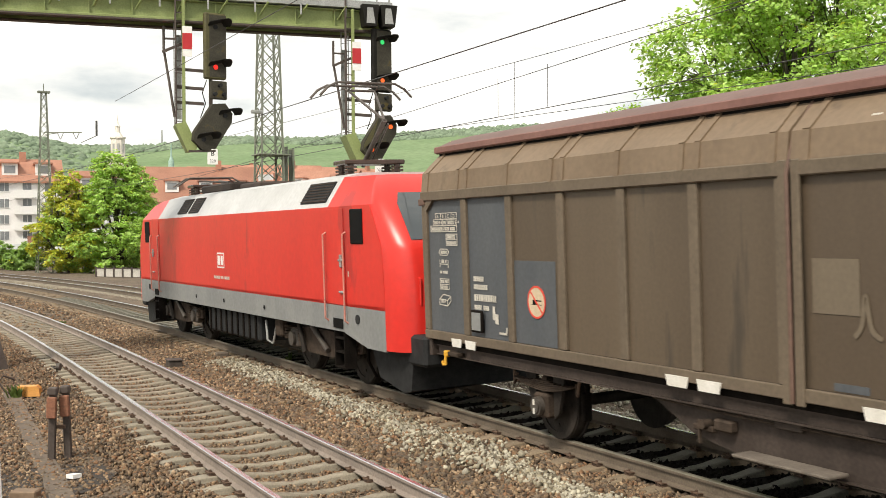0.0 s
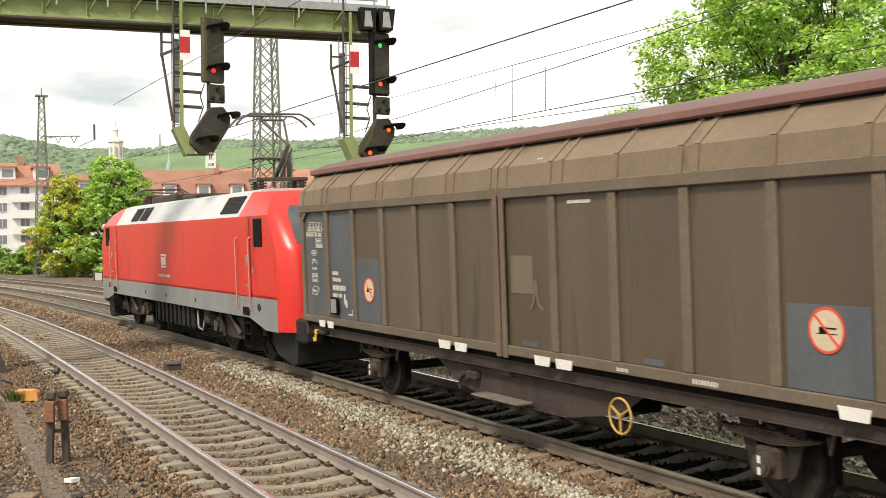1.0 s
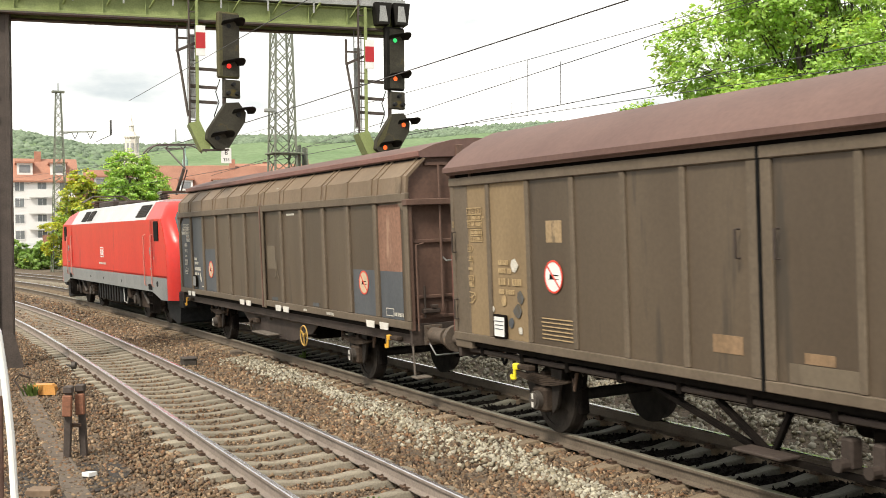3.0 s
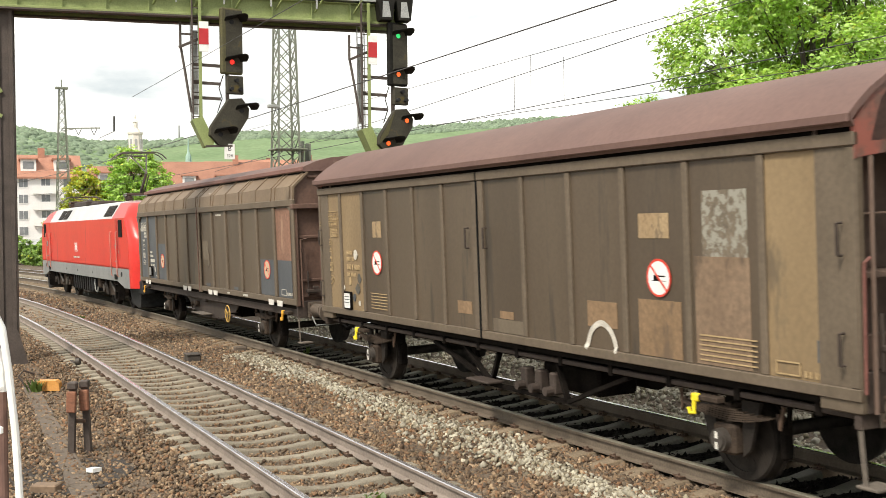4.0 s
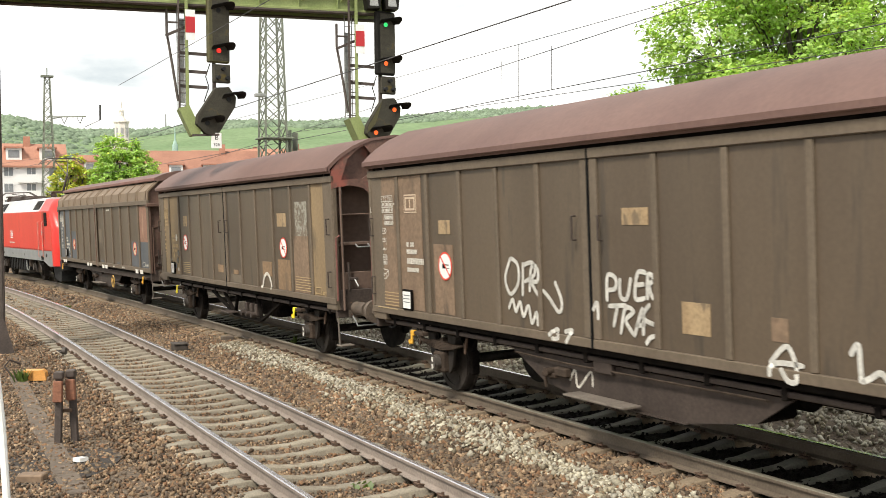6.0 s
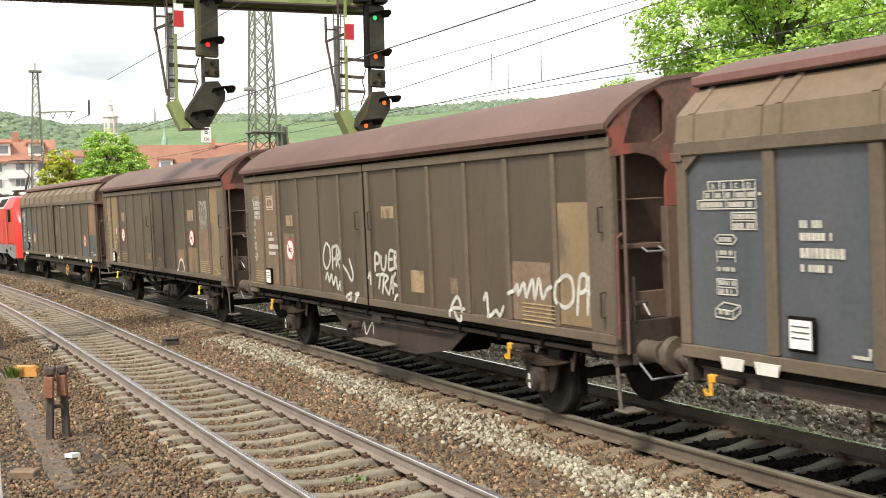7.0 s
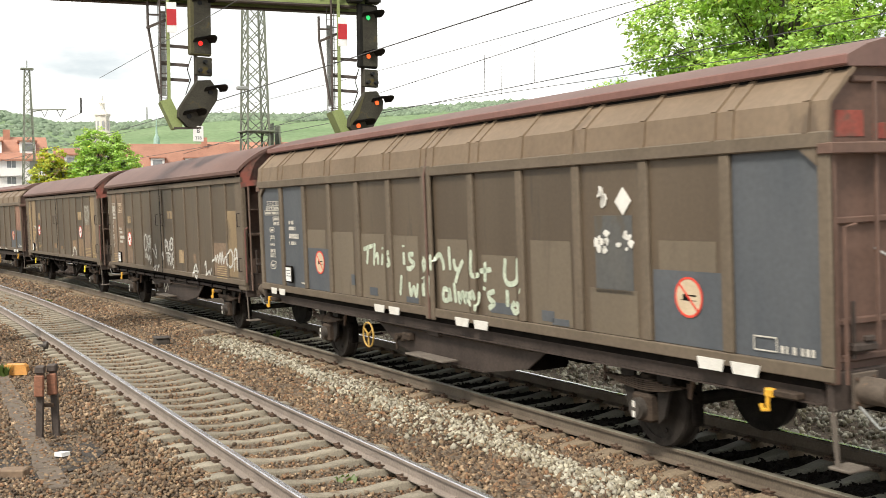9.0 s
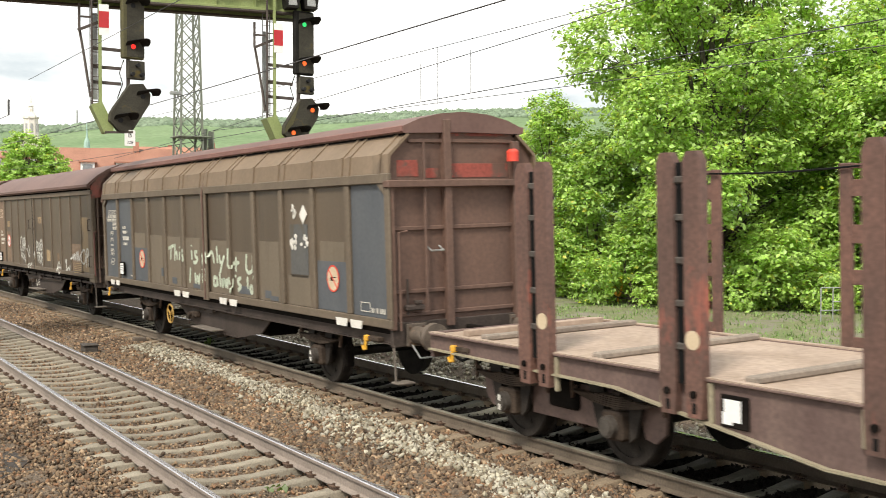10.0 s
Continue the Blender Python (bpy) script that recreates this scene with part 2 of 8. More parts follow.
M["stone_brown"] = mat("brown ballast stone", (0.138, 0.102, 0.069), (0.215, 0.162, 0.112), 0.9, scale=0.4, fine=60, bump=0.3, fine_amount=0.25,
                         kinds=((0.0, (0.4, 0.36, 0.34)), (0.14, (0.72, 0.62, 0.56)), (0.3, (1.05, 0.93, 0.8)), (0.47, (0.98, 0.98, 0.98)), (0.6, (1.25, 0.92, 0.72)), (0.72, (0.66, 0.68, 0.7)), (0.82, (1.45, 1.34, 1.18)), (0.93, (2.1, 2.0, 1.85))))
# oily stones, made darker still to carry the shade below the train
M["stone_dark"] = mat("oily ballast stone darkened with shade", (0.008, 0.0065, 0.0055), (0.019, 0.016, 0.0135), 0.9, scale=0.5, fine=60, bump=0.3, island=0.5, fine_amount=0.2, spec=0.05)
M["stone_light"] = mat("fresh grey ballast stone", (0.3, 0.275, 0.215), (0.38, 0.355, 0.29), 0.9, scale=0.5, fine=60, bump=0.3, fine_amount=0.2,
                         kinds=((0.0, (0.5, 0.46, 0.4)), (0.15, (0.8, 0.78, 0.72)), (0.35, (1.0, 1.0, 1.0)), (0.6, (1.25, 1.25, 1.22)), (0.8, (0.9, 0.85, 0.74)), (0.92, (1.45, 1.45, 1.4))))
# oil plus the train's shade, both in this base colour
M["oilshade"] = mat("oily gravel blackened with shade", (0.006, 0.005, 0.0045), (0.016, 0.013, 0.011), 0.9, scale=3, fine=30, bump=0.9, depth=0.03, fine_amount=0.5, spec=0.05)
M["oily"] = mat("oily dark ground", (0.03, 0.024, 0.02), (0.05, 0.042, 0.035), 0.9, scale=2, fine=24, bump=0.6, depth=0.03, fine_amount=0.4)
M["grass"] = mat("rough verge grass", (0.12, 0.16, 0.055), (0.2, 0.19, 0.11), 0.9, scale=1.0, fine=14, bump=0.6, depth=0.04, fine_amount=0.35, spots=(0.2, 0.18, 0.14), spot_at=0.5, spot_scale=0.7)
M["blade"] = mat("verge grass blade", (0.12, 0.22, 0.05), (0.2, 0.3, 0.085), 0.6, scale=0.6, fine=5, bump=0, island=0.4, fine_amount=0.2)
def leafy(name, c1, c2, glow):
    """Leaf: a plain surface that also lets light through."""
    m = mat(name, c1, c2, 0.42, scale=0.35, fine=2.5, bump=0, island=0.4, fine_amount=0.25)
    n, l = m.node_tree.nodes, m.node_tree.links
    bs, out = n["Principled BSDF"], n["Material Output"]
    tr = n.new("ShaderNodeBsdfTranslucent")
    hs = n.new("ShaderNodeHueSaturation")
    hs.inputs["Saturation"].default_value, hs.inputs["Value"].default_value, hs.inputs["Hue"].default_value = 1.15, glow, 0.485
    l.new(bs.inputs["Base Color"].links[0].from_socket, hs.inputs["Color"])
    l.new(hs.outputs["Color"], tr.inputs["Color"])
    ms = n.new("ShaderNodeMixShader")
    ms.inputs["Fac"].default_value = 0.36
    l.new(bs.outputs[0], ms.inputs[1])
    l.new(tr.outputs[0], ms.inputs[2])
    l.new(ms.outputs[0], out.inputs["Surface"])
    return m


M["leaf"] = leafy("fresh green leaf", (0.28, 0.445, 0.11), (0.42, 0.6, 0.17), 1.45)
M["leaf_yellow"] = leafy("yellowing leaf", (0.55, 0.54, 0.1), (0.48, 0.53, 0.1), 1.35)
M["leaf_dark"] = leafy("mid green leaf", (0.2, 0.32, 0.09), (0.28, 0.42, 0.135), 1.4)
M["weed"] = leafy("dusty weed leaf", (0.07, 0.12, 0.03), (0.11, 0.16, 0.045), 1.2)
M["recess"] = mat("sooty brown end recess", (0.122, 0.08, 0.06), (0.175, 0.118, 0.092), 0.7, scale=1.6, fine=16, streak=0.35, bump=0.12, fine_amount=0.15)
M["grease"] = mat("greasy dark concrete", (0.105, 0.1, 0.075), (0.165, 0.155, 0.12), 0.7, scale=4, fine=40, bump=0.3, fine_amount=0.3)
M["flaky"] = mat("flaking grey paint", (0.13, 0.105, 0.075), (0.18, 0.145, 0.105), 0.7, scale=3, fine=25, bump=0.1, spots=(0.3, 0.29, 0.24), spot_at=0.47, spot_scale=9)
# brighter than the roof: the lip's highlight is put into its colour
M["roofedge"] = mat("reddish roof lip with highlight", (0.17, 0.08, 0.066), (0.23, 0.115, 0.095), 0.55, scale=1.2, fine=18, bump=0.1, fine_amount=0.12)
M["rusty_pipe"] = mat("rusty red pipe", (0.14, 0.055, 0.045), (0.2, 0.08, 0.065), 0.65, scale=6, fine=40, bump=0.1)
M["endarch"] = mat("patchy red end frame", (0.12, 0.068, 0.052), (0.17, 0.09, 0.068), 0.65, scale=1.6, fine=16, bump=0.12, spots=(0.28, 0.088, 0.064), spot_at=0.5, spot_scale=1.1)
M["bufferpaint"] = mat("dusty brown buffer paint", (0.085, 0.066, 0.052), (0.14, 0.11, 0.085), 0.7, scale=5, fine=30, bump=0.2, spots=(0.28, 0.16, 0.08), spot_at=0.63, spot_scale=8)
M["duststeel"] = mat("dusty olive-grey flange", (0.24, 0.21, 0.14), (0.32, 0.285, 0.2), 0.75, scale=2, fine=25, bump=0.1)
M["board"] = mat("worn step board", (0.1, 0.083, 0.068), (0.16, 0.135, 0.11), 0.8, scale=5, fine=30, bump=0.2)
M["bark"] = mat("grey-brown bark", (0.06, 0.05, 0.04), (0.1, 0.085, 0.07), 0.9, scale=5, fine=30, bump=0.5, streak=0.3)
# slope, woods and roof tiles: distance haze is mixed into the base colours
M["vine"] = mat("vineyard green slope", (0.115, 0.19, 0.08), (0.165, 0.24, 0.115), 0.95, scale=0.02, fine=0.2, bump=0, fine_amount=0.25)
M["wood"] = mat("wood green paled with haze", (0.135, 0.19, 0.125), (0.19, 0.25, 0.165), 0.95, scale=0.03, fine=0.3, bump=0, fine_amount=0.2, island=0.2)
M["tileroof"] = mat("red clay roof tiles", (0.28, 0.13, 0.088), (0.4, 0.2, 0.135), 0.8, scale=0.35, fine=8, bump=0.3, fine_amount=0.25, rand=0.2)
M["render"] = mat("white house wall", (0.76, 0.75, 0.74), (0.84, 0.83, 0.82), 0.85, scale=0.4, fine=6, bump=0.1, fine_amount=0.06)
M["cream"] = mat("cream house wall", (0.56, 0.52, 0.42), (0.64, 0.6, 0.5), 0.85, scale=0.4, fine=6, bump=0.1, fine_amount=0.06)
M["pane"] = mat("window glass", (0.17, 0.185, 0.195), (0.27, 0.285, 0.295), 0.12, scale=0.8, fine=6, bump=0, fine_amount=0.1)
M["sandstone"] = mat("pale sandstone", (0.68, 0.65, 0.58), (0.78, 0.75, 0.68), 0.85, scale=0.3, fine=3, bump=0.2, fine_amount=0.15)
M["slateroof"] = mat("grey slate roof", (0.3, 0.31, 0.31), (0.4, 0.41, 0.4), 0.7, scale=0.3, fine=4, bump=0.2, fine_amount=0.15)
M["verdigris"] = mat("verdigris copper roof", (0.28, 0.42, 0.36), (0.36, 0.5, 0.44), 0.7, scale=0.4, fine=4, bump=0.1)
M["concrete"] = mat("pale concrete", (0.42, 0.4, 0.36), (0.54, 0.52, 0.47), 0.85, scale=2, fine=20, bump=0.2)
M["orange"] = mat("orange plastic box", (0.62, 0.28, 0.06), (0.7, 0.34, 0.1), 0.5, scale=6, fine=40, bump=0.1, fine_amount=0.12)
M["platered"] = mat("red enamel", (0.44, 0.018, 0.024), (0.5, 0.025, 0.03), 0.4, scale=6, fine=30, bump=0, fine_amount=0.06)
M["platewhite"] = mat("white enamel", (0.78, 0.78, 0.76), (0.84, 0.84, 0.82), 0.4, scale=6, fine=30, bump=0, fine_amount=0.06)
M["cable"] = mat("concrete trough lid", (0.1, 0.078, 0.06), (0.15, 0.118, 0.09), 0.9, scale=3, fine=30, bump=0.4)


# ---- mesh tools ----
class Shape:
    """Collects vertices and faces of one mesh."""

    def __init__(self):
        self.v, self.f = [], []

    def add(self, verts, faces):
        k = len(self.v)
        self.v += [tuple(p) for p in verts]
        self.f += [tuple(k + i for i in fc) for fc in faces]
        return self

    def box(self, x0, y0, z0, x1, y1, z1, c=0.0):
        x0, x1 = min(x0, x1), max(x0, x1)
        y0, y1 = min(y0, y1), max(y0, y1)
        z0, z1 = min(z0, z1), max(z0, z1)
        c = min(c, 0.45 * (x1 - x0), 0.45 * (y1 - y0), 0.45 * (z1 - z0))
        if c <= 0:
            v = [(x, y, z) for z in (z0, z1) for y in (y0, y1) for x in (x0, x1)]
            return self.add(v, [(0, 2, 3, 1), (4, 5, 7, 6), (0, 1, 5, 4), (2, 6, 7, 3), (0, 4, 6, 2), (1, 3, 7, 5)])
        v, idx = [], {}
        for sx in (0, 1):
            for sy in (0, 1):
                for sz in (0, 1):
                    X, Y, Z = (x0, x1)[sx], (y0, y1)[sy], (z0, z1)[sz]
                    dx, dy, dz = (c, -c)[sx], (c, -c)[sy], (c, -c)[sz]
                    for ax, q in enumerate(((X, Y + dy, Z + dz), (X + dx, Y, Z + dz), (X + dx, Y + dy, Z))):
                        idx[sx, sy, sz, ax] = len(v)
                        v.append(q)
        f = []
        for ax in range(3):
            o = [a for a in range(3) if a != ax]
            for s in (0, 1):
                ring = []
                for a, b in ((0, 0), (1, 0), (1, 1), (0, 1)):
                    k = [0, 0, 0]
                    k[ax], k[o[0]], k[o[1]] = s, a, b
                    ring.append(idx[(*k, ax)])
                f.append(ring if (s == 1) == (ax != 1) else ring[::-1])
            for a in (0, 1):
                for b in (0, 1):
                    k0, k1 = [0, 0, 0], [0, 0, 0]
                    k0[ax], k1[ax] = 0, 1
                    k0[o[0]] = k1[o[0]] = a
                    k0[o[1]] = k1[o[1]] = b
                    ring = [idx[(*k0, o[0])], idx[(*k1, o[0])], idx[(*k1, o[1])], idx[(*k0, o[1])]]
                    flip = (a + b) % 2 == (0 if ax != 1 else 1)
                    f.append(ring[::-1] if flip else ring)
        for k, n in (((0, 0, 0), 1), ((1, 1, 0), 1), ((1, 0, 1), 1), ((0, 1, 1), 1), ((1, 0, 0), 0), ((0, 1, 0), 0), ((0, 0, 1), 0), ((1, 1, 1), 0)):
            ring = [idx[(*k, 0)], idx[(*k, 1)], idx[(*k, 2)]]
            f.append(ring[::-1] if n else ring)
        return self.add(v, f)

    def cyl(self, p, q, r, n=14, r2=None, caps=True):
        p, q = Vector(p), Vector(q)
        r2 = r if r2 is None else r2
        w = (q - p).normalized()
        a = w.orthogonal().normalized()
        b = w.cross(a)
        ring = [(math.cos(2 * math.pi * i / n), math.sin(2 * math.pi * i / n)) for i in range(n)]
        v = [p + r * (a * c + b * s) for c, s in ring] + [q + r2 * (a * c + b * s) for c, s in ring]
        f = [(i, (i + 1) % n, n + (i + 1) % n, n + i) for i in range(n)]
        if caps:
            f += [tuple(range(n))[::-1], tuple(range(n, 2 * n))]
        return self.add(v, f)

    def tube(self, pts, r, n=8, closed=False):
        pts = [Vector(p) for p in pts]
        m, v = len(pts), []
        up = None
        for i, p in enumerate(pts):
            w = pts[(i + 1) % m] - pts[i - 1] if closed else pts[min(i + 1, m - 1)] - pts[max(i - 1, 0)]
            w.normalize()
            a = (up - w * up.dot(w)).normalized() if up and abs(up.dot(w)) < 0.99 else w.orthogonal().normalized()
            up = a
            b = w.cross(a)
            v += [p + r * (a * math.cos(2 * math.pi * k / n) + b * math.sin(2 * math.pi * k / n)) for k in range(n)]
        f = [(i * n + k, i * n + (k + 1) % n, ((i + 1) % m) * n + (k + 1) % n, ((i + 1) % m) * n + k)
             for i in range(m if closed else m - 1) for k in range(n)]
        if not closed:
            f += [tuple(range(n))[::-1], tuple(range((m - 1) * n, m * n))]
        return self.add(v, f)

    def bar(self, p, q, w, d=None, up=(0, 0, 1)):
        """A square bar from p to q, w wide and d deep."""
        p, q = Vector(p), Vector(q)
        d = w if d is None else d
        t = (q - p).normalized()
        u = Vector(up)
        if abs(u.dot(t)) > 0.95:
            u = Vector((1, 0, 0))
        a = t.cross(u).normalized()
        b = a.cross(t)
        v = [e + a * sa * w / 2 + b * sb * d / 2 for e in (p, q) for sa, sb in ((-1, -1), (1, -1), (1, 1), (-1, 1))]
        return self.add(v, [(0, 1, 2, 3), (7, 6, 5, 4), (0, 4, 5, 1), (1, 5, 6, 2), (2, 6, 7, 3), (3, 7, 4, 0)])

    def prism(self, poly, axis, a, b):
        """A polygon in the plane across an axis (x: y,z; y: x,z; z: x,y), drawn out from a to b."""
        put = {"x": lambda s, u, w: (s, u, w), "y": lambda s, u, w: (u, s, w), "z": lambda s, u, w: (u, w, s)}[axis]
        n = len(poly)
        v = [put(a, *q) for q in poly] + [put(b, *q) for q in poly]
        f = [(i, (i + 1) % n, n + (i + 1) % n, n + i) for i in range(n)] + [tuple(range(n))[::-1], tuple(range(n, 2 * n))]
        return self.add(v, f)

    def disc(self, c, r, axis, th, n=28):
        c, w = Vector(c), Vector(axis).normalized()
        return self.cyl(c - w * th / 2, c + w * th / 2, r, n)

    def ring(self, c, r0, r1, axis, th, n=28):
        c, w = Vector(c), Vector(axis).normalized()
        a = w.orthogonal().normalized()
        b = w.cross(a)
        v = []
        for k in range(n):
            e = a * math.cos(2 * math.pi * k / n) + b * math.sin(2 * math.pi * k / n)
            v += [c + e * r0 - w * th / 2, c + e * r1 - w * th / 2, c + e * r1 + w * th / 2, c + e * r0 + w * th / 2]
        f = [(4 * k + j, 4 * k + (j + 1) % 4, 4 * ((k + 1) % n) + (j + 1) % 4, 4 * ((k + 1) % n) + j) for k in range(n) for j in range(4)]
        return self.add(v, f)

    def mesh(self, name, material, smooth=True):
        me = bpy.data.meshes.new(name)
        me.from_pydata(self.v, [], self.f)
        bm = bmesh.new()
        bm.from_mesh(me)
        bmesh.ops.recalc_face_normals(bm, faces=bm.faces)
        bm.to_mesh(me)
        bm.free()
        me.materials.append(material)
        if smooth:
            me.shade_smooth()
            me.set_sharp_from_angle(angle=radians(32))
        return me


def part(name, shape, material, parent=None, label=""):
    ob = new(name, shape.mesh(name, material))
    ob.parent = parent
    if label:
        tagged(ob, label)
    return ob


def again(name, mesh, parent, m, label=""):
    ob = new(name, mesh)
    ob.parent = parent
    ob.matrix_basis = m
    if label:
        tagged(ob, label)
    return ob


def thing(name, label, category, m=None, group="", kind=""):
    ob = new(name)
    ob.empty_display_size = 0.2
    if m is not None:
        ob.matrix_basis = m
    return tagged(ob, label, category, group, kind)


def big_mesh(name, co, tris, material):
    """A mesh from arrays of vertices and triangles."""
    me = bpy.data.meshes.new(name)
    me.vertices.add(len(co))
    me.vertices.foreach_set("co", co.astype(np.float32).ravel())
    me.loops.add(tris.size)
    me.loops.foreach_set("vertex_index", tris.astype(np.int32).ravel())
    me.polygons.add(len(tris))
    me.polygons.foreach_set("loop_start", np.arange(len(tris), dtype=np.int32) * tris.shape[1])
    me.update(calc_edges=True)
    me.validate()
    me.materials.append(material)
    return me


# ---- the lines of the tracks: x = a + b u + c u^2 + d u^3, u = y / 10 ----
LINE_A = (4.937, -5.348, 0.196, -0.040)
LINE_B = (9.846, -5.400, 0.099, -0.021)
Z_B, CANT_B = 0.07, 1.8


class Line:
    def __init__(self, c, shift=0.0):
        y = np.linspace(-75, 150, 9000)
        u = y / 10
        x = c[0] + c[1] * u + c[2] * u ** 2 + c[3] * u ** 3
        k = (c[1] + 2 * c[2] * u + 3 * c[3] * u ** 2) / 10
        far = y < 0
        k0 = c[1] / 10
        x = np.where(far, c[0] + k0 * y, x)
        k = np.where(far, k0, k)
        x, y = x + shift / np.hypot(1, k), y - shift * k / np.hypot(1, k)
        s = np.concatenate([[0], np.cumsum(np.hypot(np.diff(x), np.diff(y)))])
        self.s, self.x, self.y, self.k = s - np.interp(10, y, s), x, y, k

    def at(self, s):
        x, y, k = (float(np.interp(s, self.s, a)) for a in (self.x, self.y, self.k))
        t = Vector((k, 1, 0)).normalized()
        return Vector((x, y, 0)), t, Vector((t.y, -t.x, 0))

    def s_at_y(self, y):
        return float(np.interp(y, self.y, self.s))

    def stand(self, s, z=0.0, cant=0.0):
        p, t, r = self.at(s)
        up = Vector((0, 0, 1))
        c, sn = math.cos(radians(cant)), math.sin(radians(cant))
        r2, u2 = r * c + up * sn, up * c - r * sn
        m = Matrix((r2, t, u2)).transposed().to_4x4()
        m.translation = p + Vector((0, 0, z))
        return m


track_a, track_b = Line(LINE_A), Line(LINE_B)
track_c = Line(LINE_B, 4.1)


def along(line, offset, y):
    """A point beside a track, at the track's place for y."""
    p, t, r = line.at(line.s_at_y(y))
    return p + r * offset


RAIL = [(-0.075, -0.172), (0.075, -0.172), (0.075, -0.16), (0.012, -0.14), (0.009, -0.045), (0.036, -0.034), (0.036, -0.008), (0.026, 0.0),
        (-0.026, 0.0), (-0.036, -0.008), (-0.036, -0.034), (-0.009, -0.045), (-0.012, -0.14), (-0.075, -0.16)]
HEAD = [(-0.034, -0.006), (0.034, -0.006), (0.027, 0.003), (-0.027, 0.003)]


def sweep(line, prof, off, s0, s1, step, z, cant):
    sh, n = Shape(), len(prof)
    count = int((s1 - s0) / step)
    for i in range(count + 1):
        m = line.stand(s0 + (s1 - s0) * i / count, z, cant)
        sh.v += [tuple(m @ Vector((off + x, 0, h))) for x, h in prof]
    sh.f += [(i * n + j, i * n + (j + 1) % n, (i + 1) * n + (j + 1) % n, (i + 1) * n + j) for i in range(count) for j in range(n)]
    return sh


def sleeper_shape(film=False):
    """A prestressed sleeper, higher under the rails and hollowed between them, or the grease film on its middle."""
    sh = Shape()
    xs = (-1.3, -1.26, -0.95, -0.6, -0.25, 0.0, 0.25, 0.6, 0.95, 1.26, 1.3)
    top = (-0.235, -0.215, -0.178, -0.178, -0.215, -0.222, -0.215, -0.178, -0.178, -0.215, -0.235)
    wid = (0.09, 0.1, 0.1, 0.1, 0.075, 0.075, 0.075, 0.1, 0.1, 0.1, 0.09)
    rows = list(zip(xs, top, wid))
    if film:
        rows = [(x * (0.97 if abs(x) > 0.5 else 1), h + 0.005, w + 0.004) for x, h, w in rows[3:8]]
    xs = [q[0] for q in rows]
    for x, h, w in rows:
        sh.v += [(x, -w - 0.04, -0.36), (x, -w, h - 0.012), (x, -w + 0.015, h), (x, w - 0.015, h), (x, w, h - 0.012), (x, w + 0.04, -0.36)]
    n = 6
    sh.f += [(i * n + j, i * n + j + 1, (i + 1) * n + j + 1, (i + 1) * n + j) for i in range(len(xs) - 1) for j in range(n - 1)]
    sh.f += [tuple(range(n))[::-1], tuple(range((len(xs) - 1) * n, len(xs) * n))]
    return sh


def clip_shape():
    sh = Shape()
    sh.tube([(-0.05, -0.055, -0.15), (0.02, -0.06, -0.135), (0.045, -0.02, -0.128), (-0.02, 0.0, -0.14), (0.045, 0.02, -0.128), (0.02, 0.06, -0.135),
             (-0.05, 0.055, -0.15)], 0.011, 5)
    sh.cyl((-0.012, 0, -0.175), (-0.012, 0, -0.112), 0.016, 6)
    sh.box(-0.06, -0.06, -0.178, 0.02, 0.06, -0.158)
    return sh


def railway_track(name, line, y0, y1, yn, z, cant, head, web, sleeper_mat, label, pitch=0.6, greasy=False):
    """Rails, sleepers and fastenings; from yn on the sleepers are one mesh."""
    s0, s1 = line.s_at_y(y0), line.s_at_y(y1)
    tr = thing(name, label, "railway track", kind="structure")
    for side in (-1, 1):
        off = side * 0.7535
        rail = part("rail", sweep(line, RAIL, off, s0, s1, 0.8, z, cant), web, tr, "long steel rail with rusty web")
        part("rail_head", sweep(line, HEAD, off, s0, s1, 0.8, z, cant), head if side < 0 else M["steel"], rail, "worn running surface of the rail")
    me, cl = sleeper_shape().mesh("sleeper", sleeper_mat), clip_shape().mesh("rail_clip", M["clip"], False)
    film = sleeper_shape(True).mesh("grease_film", M["grease"]) if greasy else None
    rest, n = Shape(), int((s1 - s0) / pitch)
    sn, proto = line.s_at_y(yn), sleeper_shape()
    for i in range(n):
        s = s0 + i * pitch
        m = line.stand(s, z, cant)
        if line.s_at_y(5.0 if greasy else 8.0) < s < sn:
            ob = again("sleeper", me, tr, m @ pose(random.uniform(-0.02, 0.02), random.uniform(-0.015, 0.015), random.uniform(-0.006, 0.004), 0, 0, random.uniform(-0.5, 0.5)))
            if film:
                again("grease_film", film, ob, pose(0, 0, 0), "dark grease on the sleeper")
            if s < line.s_at_y(26):
                for side in (-1, 1):
                    for k in (-1, 1):
                        again("rail_clip", cl, ob, pose(side * 0.7535 + k * 0.115, 0, 0, 0, 0, 0 if k > 0 else 180))
        else:
            rest.add([m @ Vector(q) for q in proto.v], proto.f)
    if rest.v:
        tagged(part("sleeper_rows", rest, sleeper_mat, tr, "far rows of concrete sleepers"), kind="stuff")
    return tr


